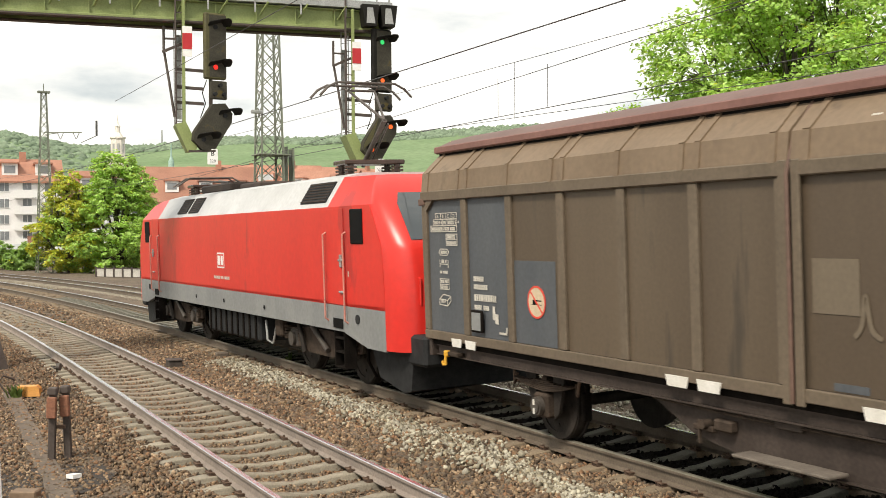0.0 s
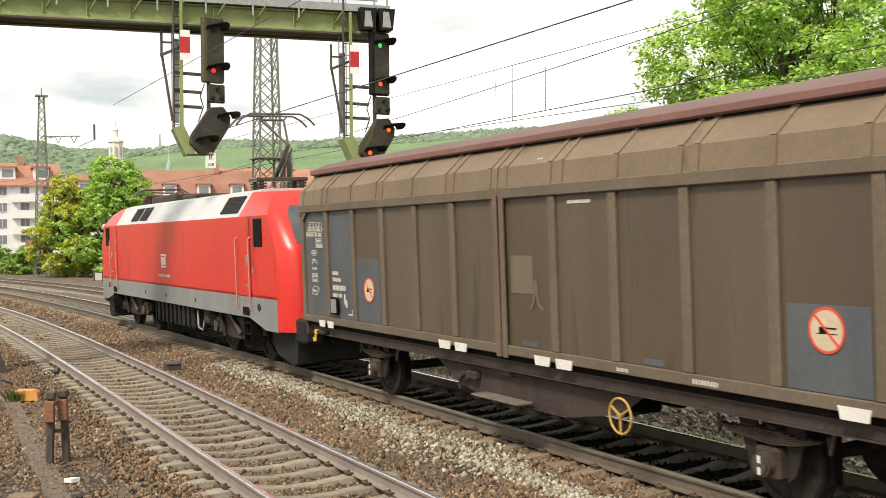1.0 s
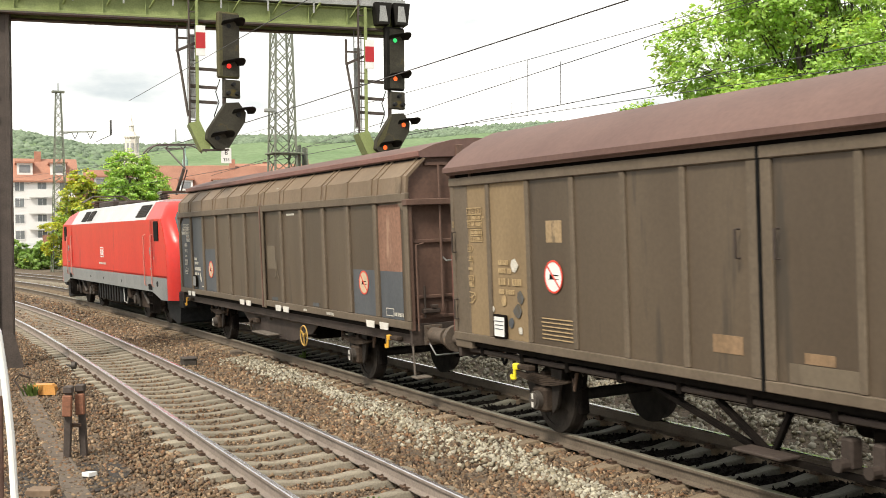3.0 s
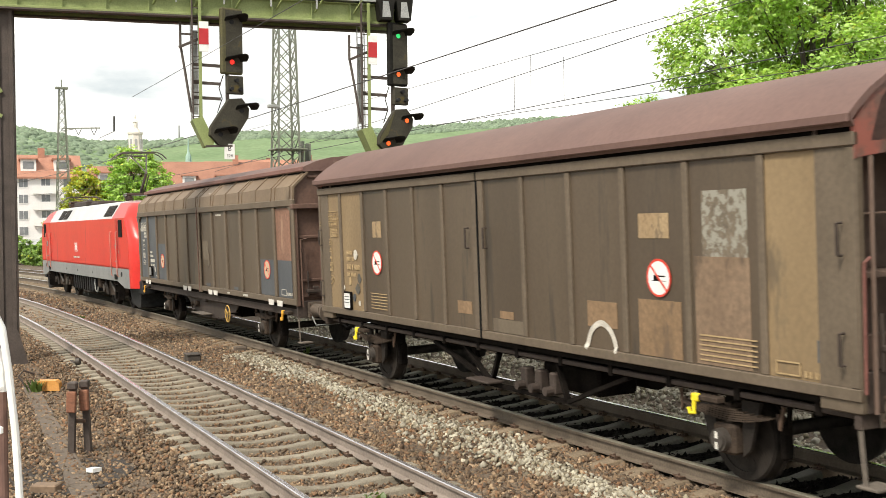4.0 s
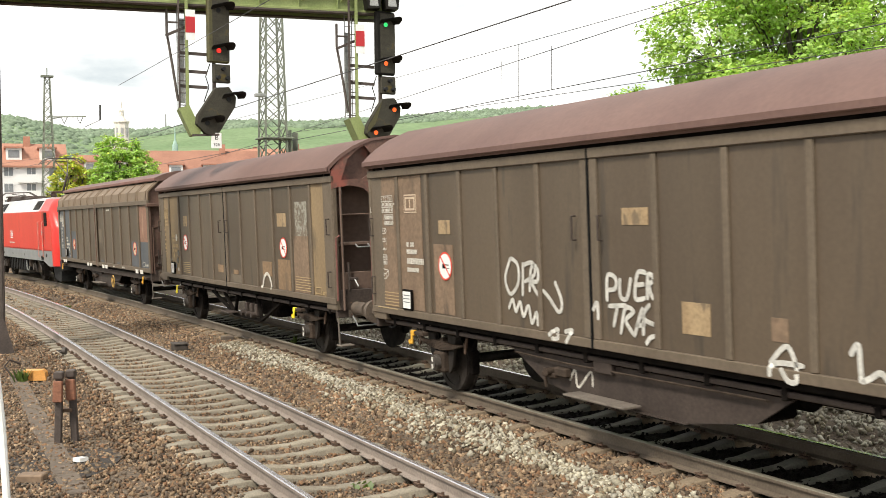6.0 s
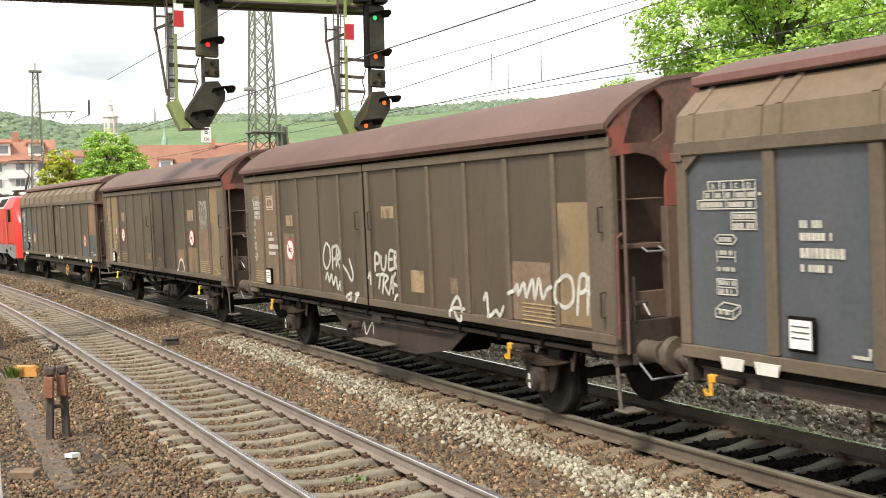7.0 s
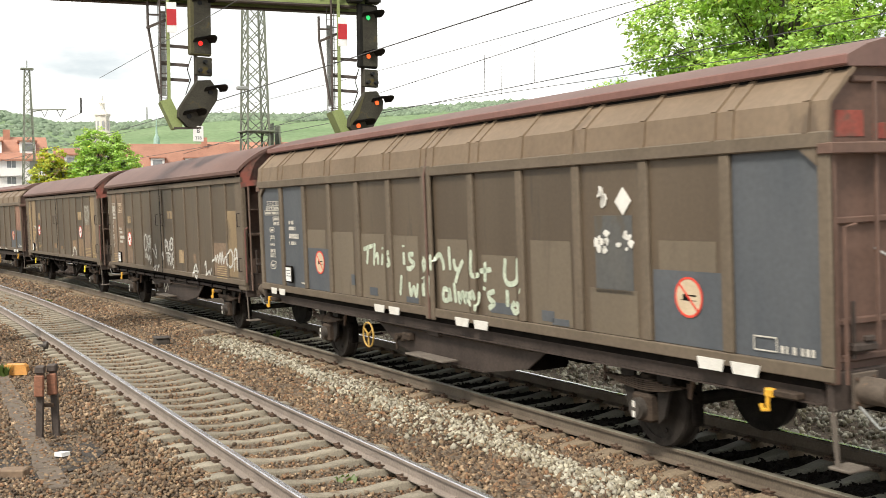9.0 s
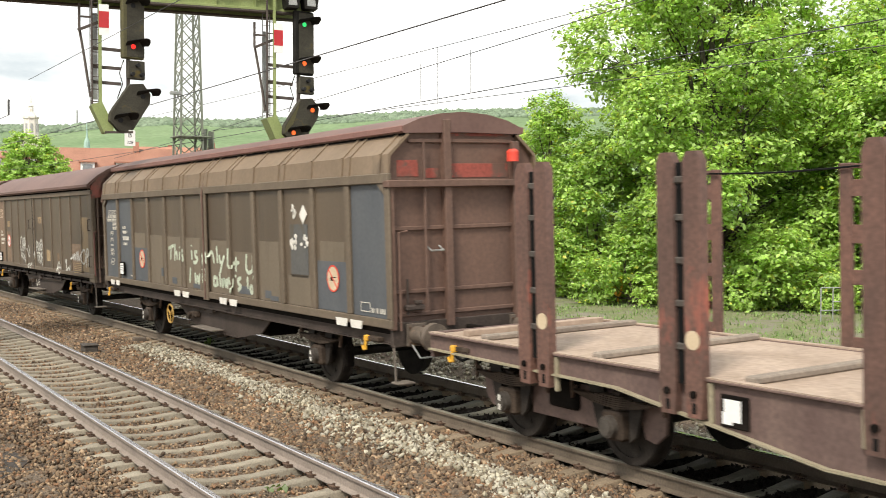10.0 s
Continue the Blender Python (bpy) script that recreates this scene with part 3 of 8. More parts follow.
# ---- ground ----
def height(x, y):
    """The ground: ballast beds under the tracks, a ditch and a low bank beyond."""
    def dist(line):
        k = np.interp(y, line.y, line.x)
        sl = np.interp(y, line.y, line.k)
        return (x - k) / np.hypot(1, sl)
    a, b = dist(track_a), dist(track_b)
    z = np.full_like(x, -0.5)
    bed_a = np.clip(1 - (np.abs(a) - 1.55) / 0.9, 0, 1) * 0.19 - 0.45
    bed_b = np.clip(1 - (np.abs(b) - 1.75) / 1.3, 0, 1) * 0.25 - 0.45
    z = np.maximum(np.maximum(bed_a, bed_b), -0.45)
    z = np.where((a < -1.5), np.maximum(-0.30, z) * np.clip((-a - 1.5) / 0.6, 0, 1) + z * (1 - np.clip((-a - 1.5) / 0.6, 0, 1)), z)
    z = np.where(b > 3.0, -0.45 + 0.22 * np.clip((b - 3.0) / 5, 0, 1), z)
    bed_c = np.clip(1 - (np.abs(b - 4.1) - 1.5) / 1.1, 0, 1) * 0.33 - 0.45
    return np.where((b > 1.5) & (b < 7.5), np.maximum(z, bed_c), z)


gx = np.concatenate([np.linspace(-2500, -130, 24), np.linspace(-120, -34, 30), np.arange(-32, 40, 0.4), np.linspace(42, 130, 30), np.linspace(150, 2500, 22)])
gy = np.concatenate([np.linspace(-600, -12, 22), np.arange(-10, 62, 0.4), np.linspace(64, 200, 60), np.linspace(220, 3000, 26)])
GX, GY = np.meshgrid(gx, gy)
GZ = height(GX, GY)
GZ = np.where(GY > 62, np.minimum(GZ, -0.3), GZ)
co = np.stack([GX, GY, GZ], -1).reshape(-1, 3)
nx_, ny_ = len(gx), len(gy)
ii = (np.arange(ny_ - 1)[:, None] * nx_ + np.arange(nx_ - 1)[None]).ravel()
ground_mesh = big_mesh("ground", co, np.stack([ii, ii + 1, ii + nx_ + 1, ii + nx_], 1), M["soil"])
ground_mesh.shade_smooth()
ground = tagged(new("ground", ground_mesh), "brown gravelly railway ground with ballast beds", "ground", kind="structure")

railway_track("track_near", track_a, -20, 110, 48, 0.0, 0.0, M["steel"], M["railgrey"], M["sleeper"], "empty railway track with bright rails on concrete sleepers")
railway_track("track_train", track_b, -45, 120, 52, Z_B, CANT_B, M["dullhead"], M["railrust"], M["sleeperbrown"], "railway track with rusty rails under the train", greasy=True)
railway_track("track_far", track_c, -20, 125, 7, 0.1, 0.0, M["steel"], M["railrust"], M["sleeper"], "curved railway track beyond the train")


# ---- ballast ----
def stones(name, label, n, place, size, material, seed):
    rng = np.random.default_rng(seed)
    bv = np.array([(x, y, z) for z in (-0.62, 0.62) for y in (-0.62, 0.62) for x in (-0.62, 0.62)])
    bf = np.array([(0, 2, 1), (1, 2, 3), (4, 5, 6), (5, 7, 6), (0, 1, 4), (1, 5, 4), (2, 6, 3), (3, 6, 7), (0, 4, 2), (2, 4, 6), (1, 3, 5), (3, 7, 5)])
    c = place(rng, n)
    n = len(c)
    r = size * rng.uniform(0.55, 1.25, n)
    sq = rng.uniform(0.55, 1.3, (n, 3))
    jit = rng.uniform(0.5, 1.4, (n, 8, 1))
    q = rng.normal(size=(n, 4))
    q /= np.linalg.norm(q, axis=1, keepdims=True)
    w, x, y, z = q.T
    R = np.stack([1 - 2 * (y * y + z * z), 2 * (x * y - z * w), 2 * (x * z + y * w), 2 * (x * y + z * w), 1 - 2 * (x * x + z * z), 2 * (y * z - x * w),
                  2 * (x * z - y * w), 2 * (y * z + x * w), 1 - 2 * (x * x + y * y)], -1).reshape(n, 3, 3)
    v = bv[None] * jit * sq[:, None] * r[:, None, None]
    v = np.einsum("nij,nkj->nki", R, v) + c[:, None]
    t = bf[None] + 8 * np.arange(n)[:, None, None]
    return tagged(new(name, big_mesh(name, v.reshape(-1, 3), t.reshape(-1, 3), material)), label, "ballast", kind="stuff")


def strip(line, lo, hi, y0, y1, lift=0.01, power=1.0):
    """Random places on the ground between two distances from a track, thicker where the ground is near."""
    def place(rng, n):
        y = y0 + (y1 - y0) * rng.uniform(0, 1, n) ** power
        off = rng.uniform(lo, hi, n)
        k, sl = np.interp(y, line.y, line.x), np.interp(y, line.y, line.k)
        x, yy = k + off / np.hypot(1, sl), y - off * sl / np.hypot(1, sl)
        return np.stack([x, yy, height(x, yy) + lift + rng.uniform(-0.02, 0.015, n)], -1)
    return place


def heap(line, mid, spread, y0, y1, lift, power=1.3):
    """Random places in a loose ridge that follows a track."""
    def place(rng, n):
        y = y0 + (y1 - y0) * rng.uniform(0, 1, n) ** power
        off = mid + np.clip((y - 11) * 0.04, 0, 0.5) + spread * rng.normal(size=n) * (0.7 + 0.45 * np.sin(y * 1.3) * np.sin(y * 0.47 + 1))
        k, sl = np.interp(y, line.y, line.x), np.interp(y, line.y, line.k)
        x, yy = k + off / np.hypot(1, sl), y - off * sl / np.hypot(1, sl)
        return np.stack([x, yy, height(x, yy) + lift + rng.uniform(-0.02, 0.02, n)], -1)
    return place


stones("ballast_stones", "brown ballast stones between the tracks", 42000, strip(track_a, 0.85, 3.4, 8, 38, power=1.7), 0.032, M["stone_brown"], 1)
stones("ballast_stones", "brown ballast stones between the sleepers", 20000, strip(track_a, -0.85, 0.85, 8.5, 34, 0.008, power=1.6), 0.0235, M["stone_brown"], 2)
stones("ballast_stones", "brown ballast stones beside the near track", 46000, strip(track_a, -4.9, -0.85, 8.5, 32, power=1.5), 0.028, M["stone_brown"], 3)
stones("ballast_stones", "brown ballast stones over the sleeper ends", 9000, strip(track_a, -1.75, -1.05, 8.5, 34, 0.05, power=1.6), 0.028, M["stone_brown"], 9)
stones("fresh_ballast", "pale fresh ballast stones along the train's track", 7000, heap(track_b, -1.85, 0.28, 6.0, 26, 0.03, 1.5), 0.037, M["stone_light"], 4)
stones("ballast_stones", "oily ballast stones under the train, its shade in their colour", 17000, strip(track_b, -0.7, 0.9, 5, 34, 0.03, power=1.4), 0.03, M["stone_dark"], 5)
stones("ballast_stones", "brown ballast stones on the bed's shoulder", 10000, strip(track_b, -2.9, -1.3, 6.5, 36, 0.012, power=1.4), 0.036, M["stone_brown"], 8)
stones("ballast_stones", "brown ballast stones at the sleeper ends", 8000, strip(track_b, -1.4, -0.8, 5.5, 36, -0.005, power=1.4), 0.027, M["stone_brown"], 7)
stones("ballast_stones", "brown ballast stones along the far curve", 16000, strip(track_a, -3.5, 3.6, 32, 75, 0.012), 0.05, M["stone_brown"], 10)
stones("fresh_ballast", "grey ballast heaped beyond the train's track", 12000, strip(track_b, 1.1, 4.5, 5, 34, 0.03, power=1.3), 0.042, M["stone_light"], 6)


# bed between the rails of the train's track, black from oil and painted-in train shade
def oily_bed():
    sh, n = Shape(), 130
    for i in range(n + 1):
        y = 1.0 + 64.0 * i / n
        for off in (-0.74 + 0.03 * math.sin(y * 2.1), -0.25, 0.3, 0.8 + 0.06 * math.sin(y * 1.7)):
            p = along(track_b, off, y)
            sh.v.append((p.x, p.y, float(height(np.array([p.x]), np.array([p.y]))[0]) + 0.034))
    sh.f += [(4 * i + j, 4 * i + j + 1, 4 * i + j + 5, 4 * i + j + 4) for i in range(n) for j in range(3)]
    tagged(new("oily_bed", sh.mesh("oily_bed", M["oilshade"])), "oily gravel between the rails, the train's shade in its black", "ground patch", kind="structure")


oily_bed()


# ---- train: local x to the right, y ahead, z up from the rails ----
TIMES = [i * 0.25 for i in range(41)]
WHEEL_TIMES = [i / 15 for i in range(151)]


def travel(t):
    """Metres run along the track by the train's reference point."""
    return 4.8 + 4.95 * t + 0.085 * t * t


def train_pose(s, base):
    """The pose of a vehicle whose middle is at s and whose axles or bogies stand base apart."""
    a, b = track_b.at(s + base / 2)[0], track_b.at(s - base / 2)[0]
    y = (a - b).normalized()
    r, up = Vector((y.y, -y.x, 0)), Vector((0, 0, 1))
    c, sn = math.cos(radians(CANT_B)), math.sin(radians(CANT_B))
    m = Matrix((r * c + up * sn, y, up * c - r * sn)).transposed().to_4x4()
    m.translation = (a + b) / 2 + Vector((0, 0, Z_B))
    return m


VEHICLES, WHEELS = [], []


def wheelset(parent, y, r):
    """Axle with two wheels; it turns about its own middle."""
    ws = new("wheelset", (Shape().cyl((-0.98, 0, 0), (0.98, 0, 0), 0.075, 12)).mesh("wheelset", M["wheel"]))
    ws.parent = parent
    ws.matrix_basis = pose(0, y, r)
    for k in (-1, 1):
        sh = Shape()
        x = k * 0.755
        sh.cyl((x - 0.065, 0, 0), (x + 0.065, 0, 0), r, 40)
        sh.cyl((x - k * 0.065, 0, 0), (x - k * 0.095, 0, 0), r + 0.028, 40)
        sh.ring((x + k * 0.068, 0, 0), r * 0.8, r * 0.97, (1, 0, 0), 0.03, 40)
        sh.cyl((x + k * 0.06, 0, 0), (x + k * 0.13, 0, 0), 0.14, 18)
        for a in range(4):
            c, s = math.cos(a * math.pi / 2), math.sin(a * math.pi / 2)
            sh.cyl((x + k * 0.055, 0.28 * r / 0.46 * c, 0.28 * r / 0.46 * s), (x + k * 0.075, 0.28 * r / 0.46 * c, 0.28 * r / 0.46 * s), 0.028, 8)
        part("wheel", sh, M["wheel"], ws, "dirty steel wheel")
    WHEELS.append((ws, y, r))
    return ws


def axle_box(parent, x, y, r, light=False):
    k = -1 if x < 0 else 1
    sh = Shape().box(x - 0.1, y - 0.16, r - 0.15, x + 0.1, y + 0.16, r + 0.16, 0.03)
    ab = part("axle_box", sh, M["spring"], parent)
    part("axle_cover", Shape().cyl((x, y, r), (x + k * 0.17, y, r), 0.125, 20, 0.115).cyl((x + k * 0.17, y, r), (x + k * 0.19, y, r), 0.09, 16), M["box"], ab, "greasy round axle cover")
    if light:
        part("reflector", Shape().box(x + k * 0.192, y - 0.02, r + 0.02, x + k * 0.197, y + 0.02, r + 0.09).box(x + k * 0.192, y - 0.02, r - 0.09, x + k * 0.197, y + 0.02, r - 0.02), M["white"], ab)
    for d in (-1, 1):
        guard = Shape().prism([(y + d * 0.2, r + 0.42), (y + d * 0.46, r + 0.42), (y + d * 0.3, r - 0.08), (y + d * 0.2, r - 0.16)], "x", x - 0.02, x + 0.02)
        part("axle_guard", guard, M["wheel"], parent)
    leaf = Shape()
    for i in range(6):
        half = 0.66 - i * 0.095
        pts = [(x + 0.03 * k, y - half + 2 * half * j / 10, r + 0.2 + i * 0.022 + 0.1 * ((2 * j / 10 - 1) * half / 0.66) ** 2) for j in range(11)]
        for a, b in zip(pts, pts[1:]):
            leaf.bar(a, b, 0.09, 0.018)
    leaf.box(x - 0.03, y - 0.06, r + 0.15, x + 0.1, y + 0.06, r + 0.36, 0.01)
    part("leaf_spring", leaf, M["spring"], parent, "dusty leaf spring")
    for d in (-1, 1):
        hang = Shape().tube([(x, y + d * 0.68, r + 0.34), (x + k * 0.02, y + d * 0.72, r + 0.2), (x, y + d * 0.76, r + 0.42)], 0.022, 6)
        part("spring_hanger", hang, M["clip"], parent)


def buffers(parent, yend, reach=(0.62, 0.62), z=1.02):
    """Four buffers; reach: how far the front and the rear pair stand out."""
    for side in (-1, 1):
        for d in (-1, 1):
            x, y, n = side * 0.875, d * yend, reach[0] if d > 0 else reach[1]
            sh = Shape().cyl((x, y, z), (x, y + d * n * 0.62, z), 0.12, 18).cyl((x, y + d * n * 0.55, z), (x, y + d * (n - 0.05), z), 0.088, 18)
            sh.cyl((x, y + d * n * 0.58, z), (x, y + d * n * 0.63, z), 0.132, 18)
            sh.box(x - 0.16, y - 0.01, z - 0.16, x + 0.16, y + d * 0.03, z + 0.16, 0.01)
            b = part("buffer", sh, M["bufferpaint"], parent)
            part("buffer_plate", Shape().cyl((x, y + d * (n - 0.06), z), (x, y + d * (n - 0.005), z), 0.2, 24, 0.185), M["bufferpaint"], b)
            for q in range(4):
                ang = math.pi / 4 + q * math.pi / 2
                cx, cz = x + 0.15 * math.cos(ang), z + 0.15 * math.sin(ang)
                part("bolt", Shape().cyl((cx, y, cz), (cx, y + d * 0.045, cz), 0.018, 6), M["clip"], b)


def coupling(parent, yend):
    for d in (-1, 1):
        sh = Shape().box(-0.05, d * yend, 0.95, 0.05, d * (yend + 0.42), 1.1, 0.02)
        sh.tube([(-0.06, d * (yend + 0.3), 1.0), (-0.09, d * (yend + 0.5), 0.75), (0.09, d * (yend + 0.5), 0.75), (0.06, d * (yend + 0.3), 1.0)], 0.025, 6)
        part("coupling_hook", sh, M["under"], parent)
        for side in (-1, 1):
            pts = [(side * 0.4, d * yend, 0.95)] + [(side * (0.4 - 0.03 * i), d * (yend + 0.1 * i), 0.95 - 0.32 * math.sin(math.pi * i / 6)) for i in range(1, 6)]
            part("brake_hose", Shape().tube(pts, 0.022, 7), M["black"], parent)


def tie_hook(parent, y, material, z=0.9, x=-1.3, d=1):
    """The yellow tie-down hook below the body."""
    part("hook_bracket", Shape().box(x + 0.01, y - 0.34 * d, z - 0.005, x + 0.12, y - 0.03 * d, z + 0.055, 0.01), M["spring"], parent)
    sh = Shape().box(x - 0.01, y - 0.06, z - 0.02, x + 0.06, y + 0.04, z + 0.065, 0.014)
    sh.tube([(x + 0.01, y, z + 0.03), (x, y, z - 0.08), (x, y - 0.01, z - 0.13), (x, y + 0.06, z - 0.145), (x, y + 0.085, z - 0.09)], 0.022, 7)
    part("tie_hook", sh, material, parent, "painted yellow hook")


# for each wagon: the ribs with how far out they stand, and the panels between them
SKIN = {}


def skin(w, y, z=2.0):
    """The outer face of a side wall at y and z: sill, rib or the panel behind them."""
    spans, panel = SKIN[w.name]
    if z < 1.24:
        return -HW - 0.003
    for lo, hi, out in spans:
        if lo <= y <= hi:
            return -out - 0.004
    return -panel - 0.012


def sign_disc(parent, y, z, r=0.205, face="signface"):
    """Round plate: red ring, a thin red bar across a dark wagon sketch."""
    x = skin(parent, y)
    s = part("warning_sign", Shape().disc((x, y, z), r * 0.9, (1, 0, 0), 0.004, 36), M[face], parent, "round no-shunting warning sign with red ring")
    part("sign_ring", Shape().ring((x - 0.002, y, z), r * 0.885, r, (1, 0, 0), 0.006, 40), M["signred"], s)
    e = r * 0.63
    part("sign_bar", Shape().bar((x - 0.006, y + e, z + e), (x - 0.006, y - e, z - e), 0.004, 0.02, up=(0, 1, -1)), M["signred"], s)
    part("sign_symbol", Shape().box(x - 0.004, y + 0.0, z - 0.028, x - 0.002, y + 0.085, z + 0.028).box(x - 0.004, y - 0.12, z - 0.034, x - 0.002, y + 0.12, z - 0.027)
         .box(x - 0.004, y - 0.11, z + 0.012, x - 0.002, y, z + 0.026), M["black"], s)


def bars(parent, rows, material, name="lettering", x=None, label="", proud=0.0):
    """Unreadable lettering as bars: rows of y0, y1, z0, z1."""
    sh = Shape()
    for y0, y1, z0, z1 in rows:
        xs = skin(parent, (y0 + y1) / 2, z0) - proud if x is None else x
        sh.box(xs - 0.002, y0, z0, xs + 0.001, y1, z1)
    tagged(part(name, sh, material, parent, label), kind="stuff")


def glyph_rows(y0, y1, z, h, rng, gap=0.35):
    """A line of lettering cut into bars the size of letters, from y0 down to y1."""
    out, y = [], y0
    while y > y1 + h * 0.3:
        w = h * rng.choice((0.35, 0.5, 0.55, 0.6))
        out.append((max(y - w, y1), y, z, z + h))
        y -= w + h * (gap if rng.random() > 0.15 else 0.8)
    return out


def frame_rows(y0, y1, z0, z1, w=0.012):
    return [(y1, y0, z0, z0 + w), (y1, y0, z1 - w, z1), (y0 - w, y0, z0, z1), (y1, y1 + w, z0, z1)]


def text(parent, words, y, z, h, material, shear=0.0, stretch=1.0, lean=0.0, bold=0.0, name="graffiti", label=""):
    """Words on the side wall, reading towards the rear."""
    c = bpy.data.curves.new(name, "FONT")
    c.body, c.size, c.shear, c.offset, c.extrude = words, h * 1.4, shear, bold, 0.001
    ob = bpy.data.objects.new("words", c)
    me = bpy.data.meshes.new_from_object(ob)
    bpy.data.objects.remove(ob)
    me.name = name
    me.materials.clear()
    me.materials.append(material)
    o = again(name, me, parent, pose(skin(parent, y - h / 2), y, z, 90, 0, -90) @ pose(0, 0, 0, 0, 0, lean) @ Matrix.Diagonal((stretch, 1, 1, 1)), label)
    return o


def stroke(parent, pts, r, material, x=None, name="graffiti"):
    """A sprayed line through points y, z."""
    smooth = []
    for i in range(len(pts) - 1):
        p0, p1, p2, p3 = pts[max(i - 1, 0)], pts[i], pts[i + 1], pts[min(i + 2, len(pts) - 1)]
        for k in range(6):
            t = k / 6
            smooth.append(tuple(0.5 * (2 * p1[j] + (p2[j] - p0[j]) * t + (2 * p0[j] - 5 * p1[j] + 4 * p2[j] - p3[j]) * t * t + (3 * p1[j] - p0[j] - 3 * p2[j] + p3[j]) * t ** 3) for j in (0, 1)))
    smooth.append(pts[-1])
    sh, n = Shape(), len(smooth)
    for i, p in enumerate(smooth):
        a, b = smooth[max(i - 1, 0)], smooth[min(i + 1, n - 1)]
        ty, tz = b[0] - a[0], b[1] - a[1]
        k = r / 2 / max(math.hypot(ty, tz), 1e-6) * (0.6 if i in (0, n - 1) else 1.0)
        xs = skin(parent, *p) if x is None else x
        sh.v += [(xs, p[0] - tz * k, p[1] + ty * k), (xs, p[0] + tz * k, p[1] - ty * k), (xs + 0.003, p[0] + tz * k, p[1] - ty * k), (xs + 0.003, p[0] - tz * k, p[1] + ty * k)]
    sh.f += [(4 * i + j, 4 * i + (j + 1) % 4, 4 * i + 4 + (j + 1) % 4, 4 * i + 4 + j) for i in range(n - 1) for j in range(4)] + [(0, 1, 2, 3), (4 * n - 1, 4 * n - 2, 4 * n - 3, 4 * n - 4)]
    part(name, sh, material, parent, "sprayed graffiti line")


HW = 1.28
# shoulder of the sliding wall, from the top beam to the ridge
SHOULDER = [(1.28, 3.26), (1.25, 3.53), (0.94, 3.82)]


def running_gear(w, half, base, belly, hooks, light=True, slim=False, reach=(0.62, 0.62)):
    """Sole bars, wheelsets, springs, buffers and couplings of a two-axle wagon."""
    for side in (-1, 1):
        x = side * 1.12
        if slim:
            part("sole_bar", Shape().box(x - 0.035, -half + 0.1, 0.93, x + 0.035, half - 0.1, 0.99, 0.012), M["sole"], w, "slim dusty rail below the floor")
            for i in range(12):
                yb = -half + 0.5 + i * (2 * half - 1.0) / 11
                part("rail_bracket", Shape().box(x - 0.05, yb - 0.04, 0.9, x + 0.03, yb + 0.04, 1.08, 0.01), M["under"], w)
        else:
            part("sole_bar", Shape().box(x - 0.045, -half + 0.1, 0.9, x + 0.045, half - 0.1, 1.02, 0.006).box(x - 0.075, -half + 0.1, 0.885, x + 0.075, half - 0.1, 0.903)
                 .box(x - 0.075, -half + 0.1, 1.017, x + 0.075, half - 0.1, 1.035), M["sole"], w, "dusty steel sole bar")
        if belly == "plate":
            xx = side * 1.06
            part("truss_plate", Shape().prism([(2.35, 0.9), (1.6, 0.55), (0.9, 0.44), (-1.2, 0.44), (-2.2, 0.6), (-2.7, 0.9)], "x", xx - 0.012, xx + 0.012)
                 .box(xx - 0.06, -1.2, 0.435, xx + 0.06, 0.9, 0.45), M["sole"], w, "deep trussed side plate")
            part("step_board", Shape().box(xx + side * 0.05, -0.45, 0.5, xx + side * 0.3, 0.75, 0.53, 0.008), M["board"], w)
            part("valve_box", Shape().box(xx + side * 0.01, 0.95, 0.66, xx + side * 0.12, 1.2, 0.78, 0.02).cyl((xx, 1.35, 0.7), (xx + side * 0.14, 1.35, 0.7), 0.05, 12)
                 .bar((xx + side * 0.1, 1.42, 0.74), (xx + side * 0.1, 1.42, 0.5), 0.03, 0.03).box(xx + side * 0.01, 1.25, 0.62, xx + side * 0.08, 1.55, 0.68, 0.01), M["spring"], w, "rusty brake valve with levers")
            part("label_box", Shape().box(xx + side * 0.01, 0.05, 0.8, xx + side * 0.09, 0.4, 0.98, 0.015), M["sole"], w)
            part("release_pipe", Shape().tube([(xx + side * 0.06, 2.2, 0.86), (xx + side * 0.08, 0.9, 0.84), (xx + side * 0.06, -2.4, 0.86)], 0.014, 6), M["spring"], w)
        else:
            xx = side * 1.06
            for pts in (((2.1, 0.9), (0.35, 0.44)), ((-2.9, 0.9), (-1.6, 0.44)), ((0.35, 0.44), (-1.6, 0.44)), ((0.35, 0.44), (0.1, 0.9)), ((-1.6, 0.44), (-1.4, 0.9)), ((0.35, 0.46), (1.1, 0.9))):
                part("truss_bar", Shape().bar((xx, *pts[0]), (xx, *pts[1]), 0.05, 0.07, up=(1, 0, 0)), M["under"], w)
            part("step_board", Shape().box(xx + side * 0.03, -0.05, 0.5, xx + side * 0.28, 0.6, 0.53, 0.008), M["sole"], w)
            gear = Shape()
            for yy in (-0.6, -0.95, -1.3):
                gear.box(xx - 0.05, yy - 0.07, 0.5, xx + 0.1, yy + 0.07, 0.78, 0.02).cyl((xx, yy, 0.55), (xx + side * 0.16, yy, 0.55), 0.06, 10)
            part("brake_gear", gear, M["sole"], w, "rusty brake gear")
        for y in (-base / 2, base / 2):
            axle_box(w, side * 1.0, y, 0.46, light)
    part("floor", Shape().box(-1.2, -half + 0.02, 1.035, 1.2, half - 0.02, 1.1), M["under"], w)
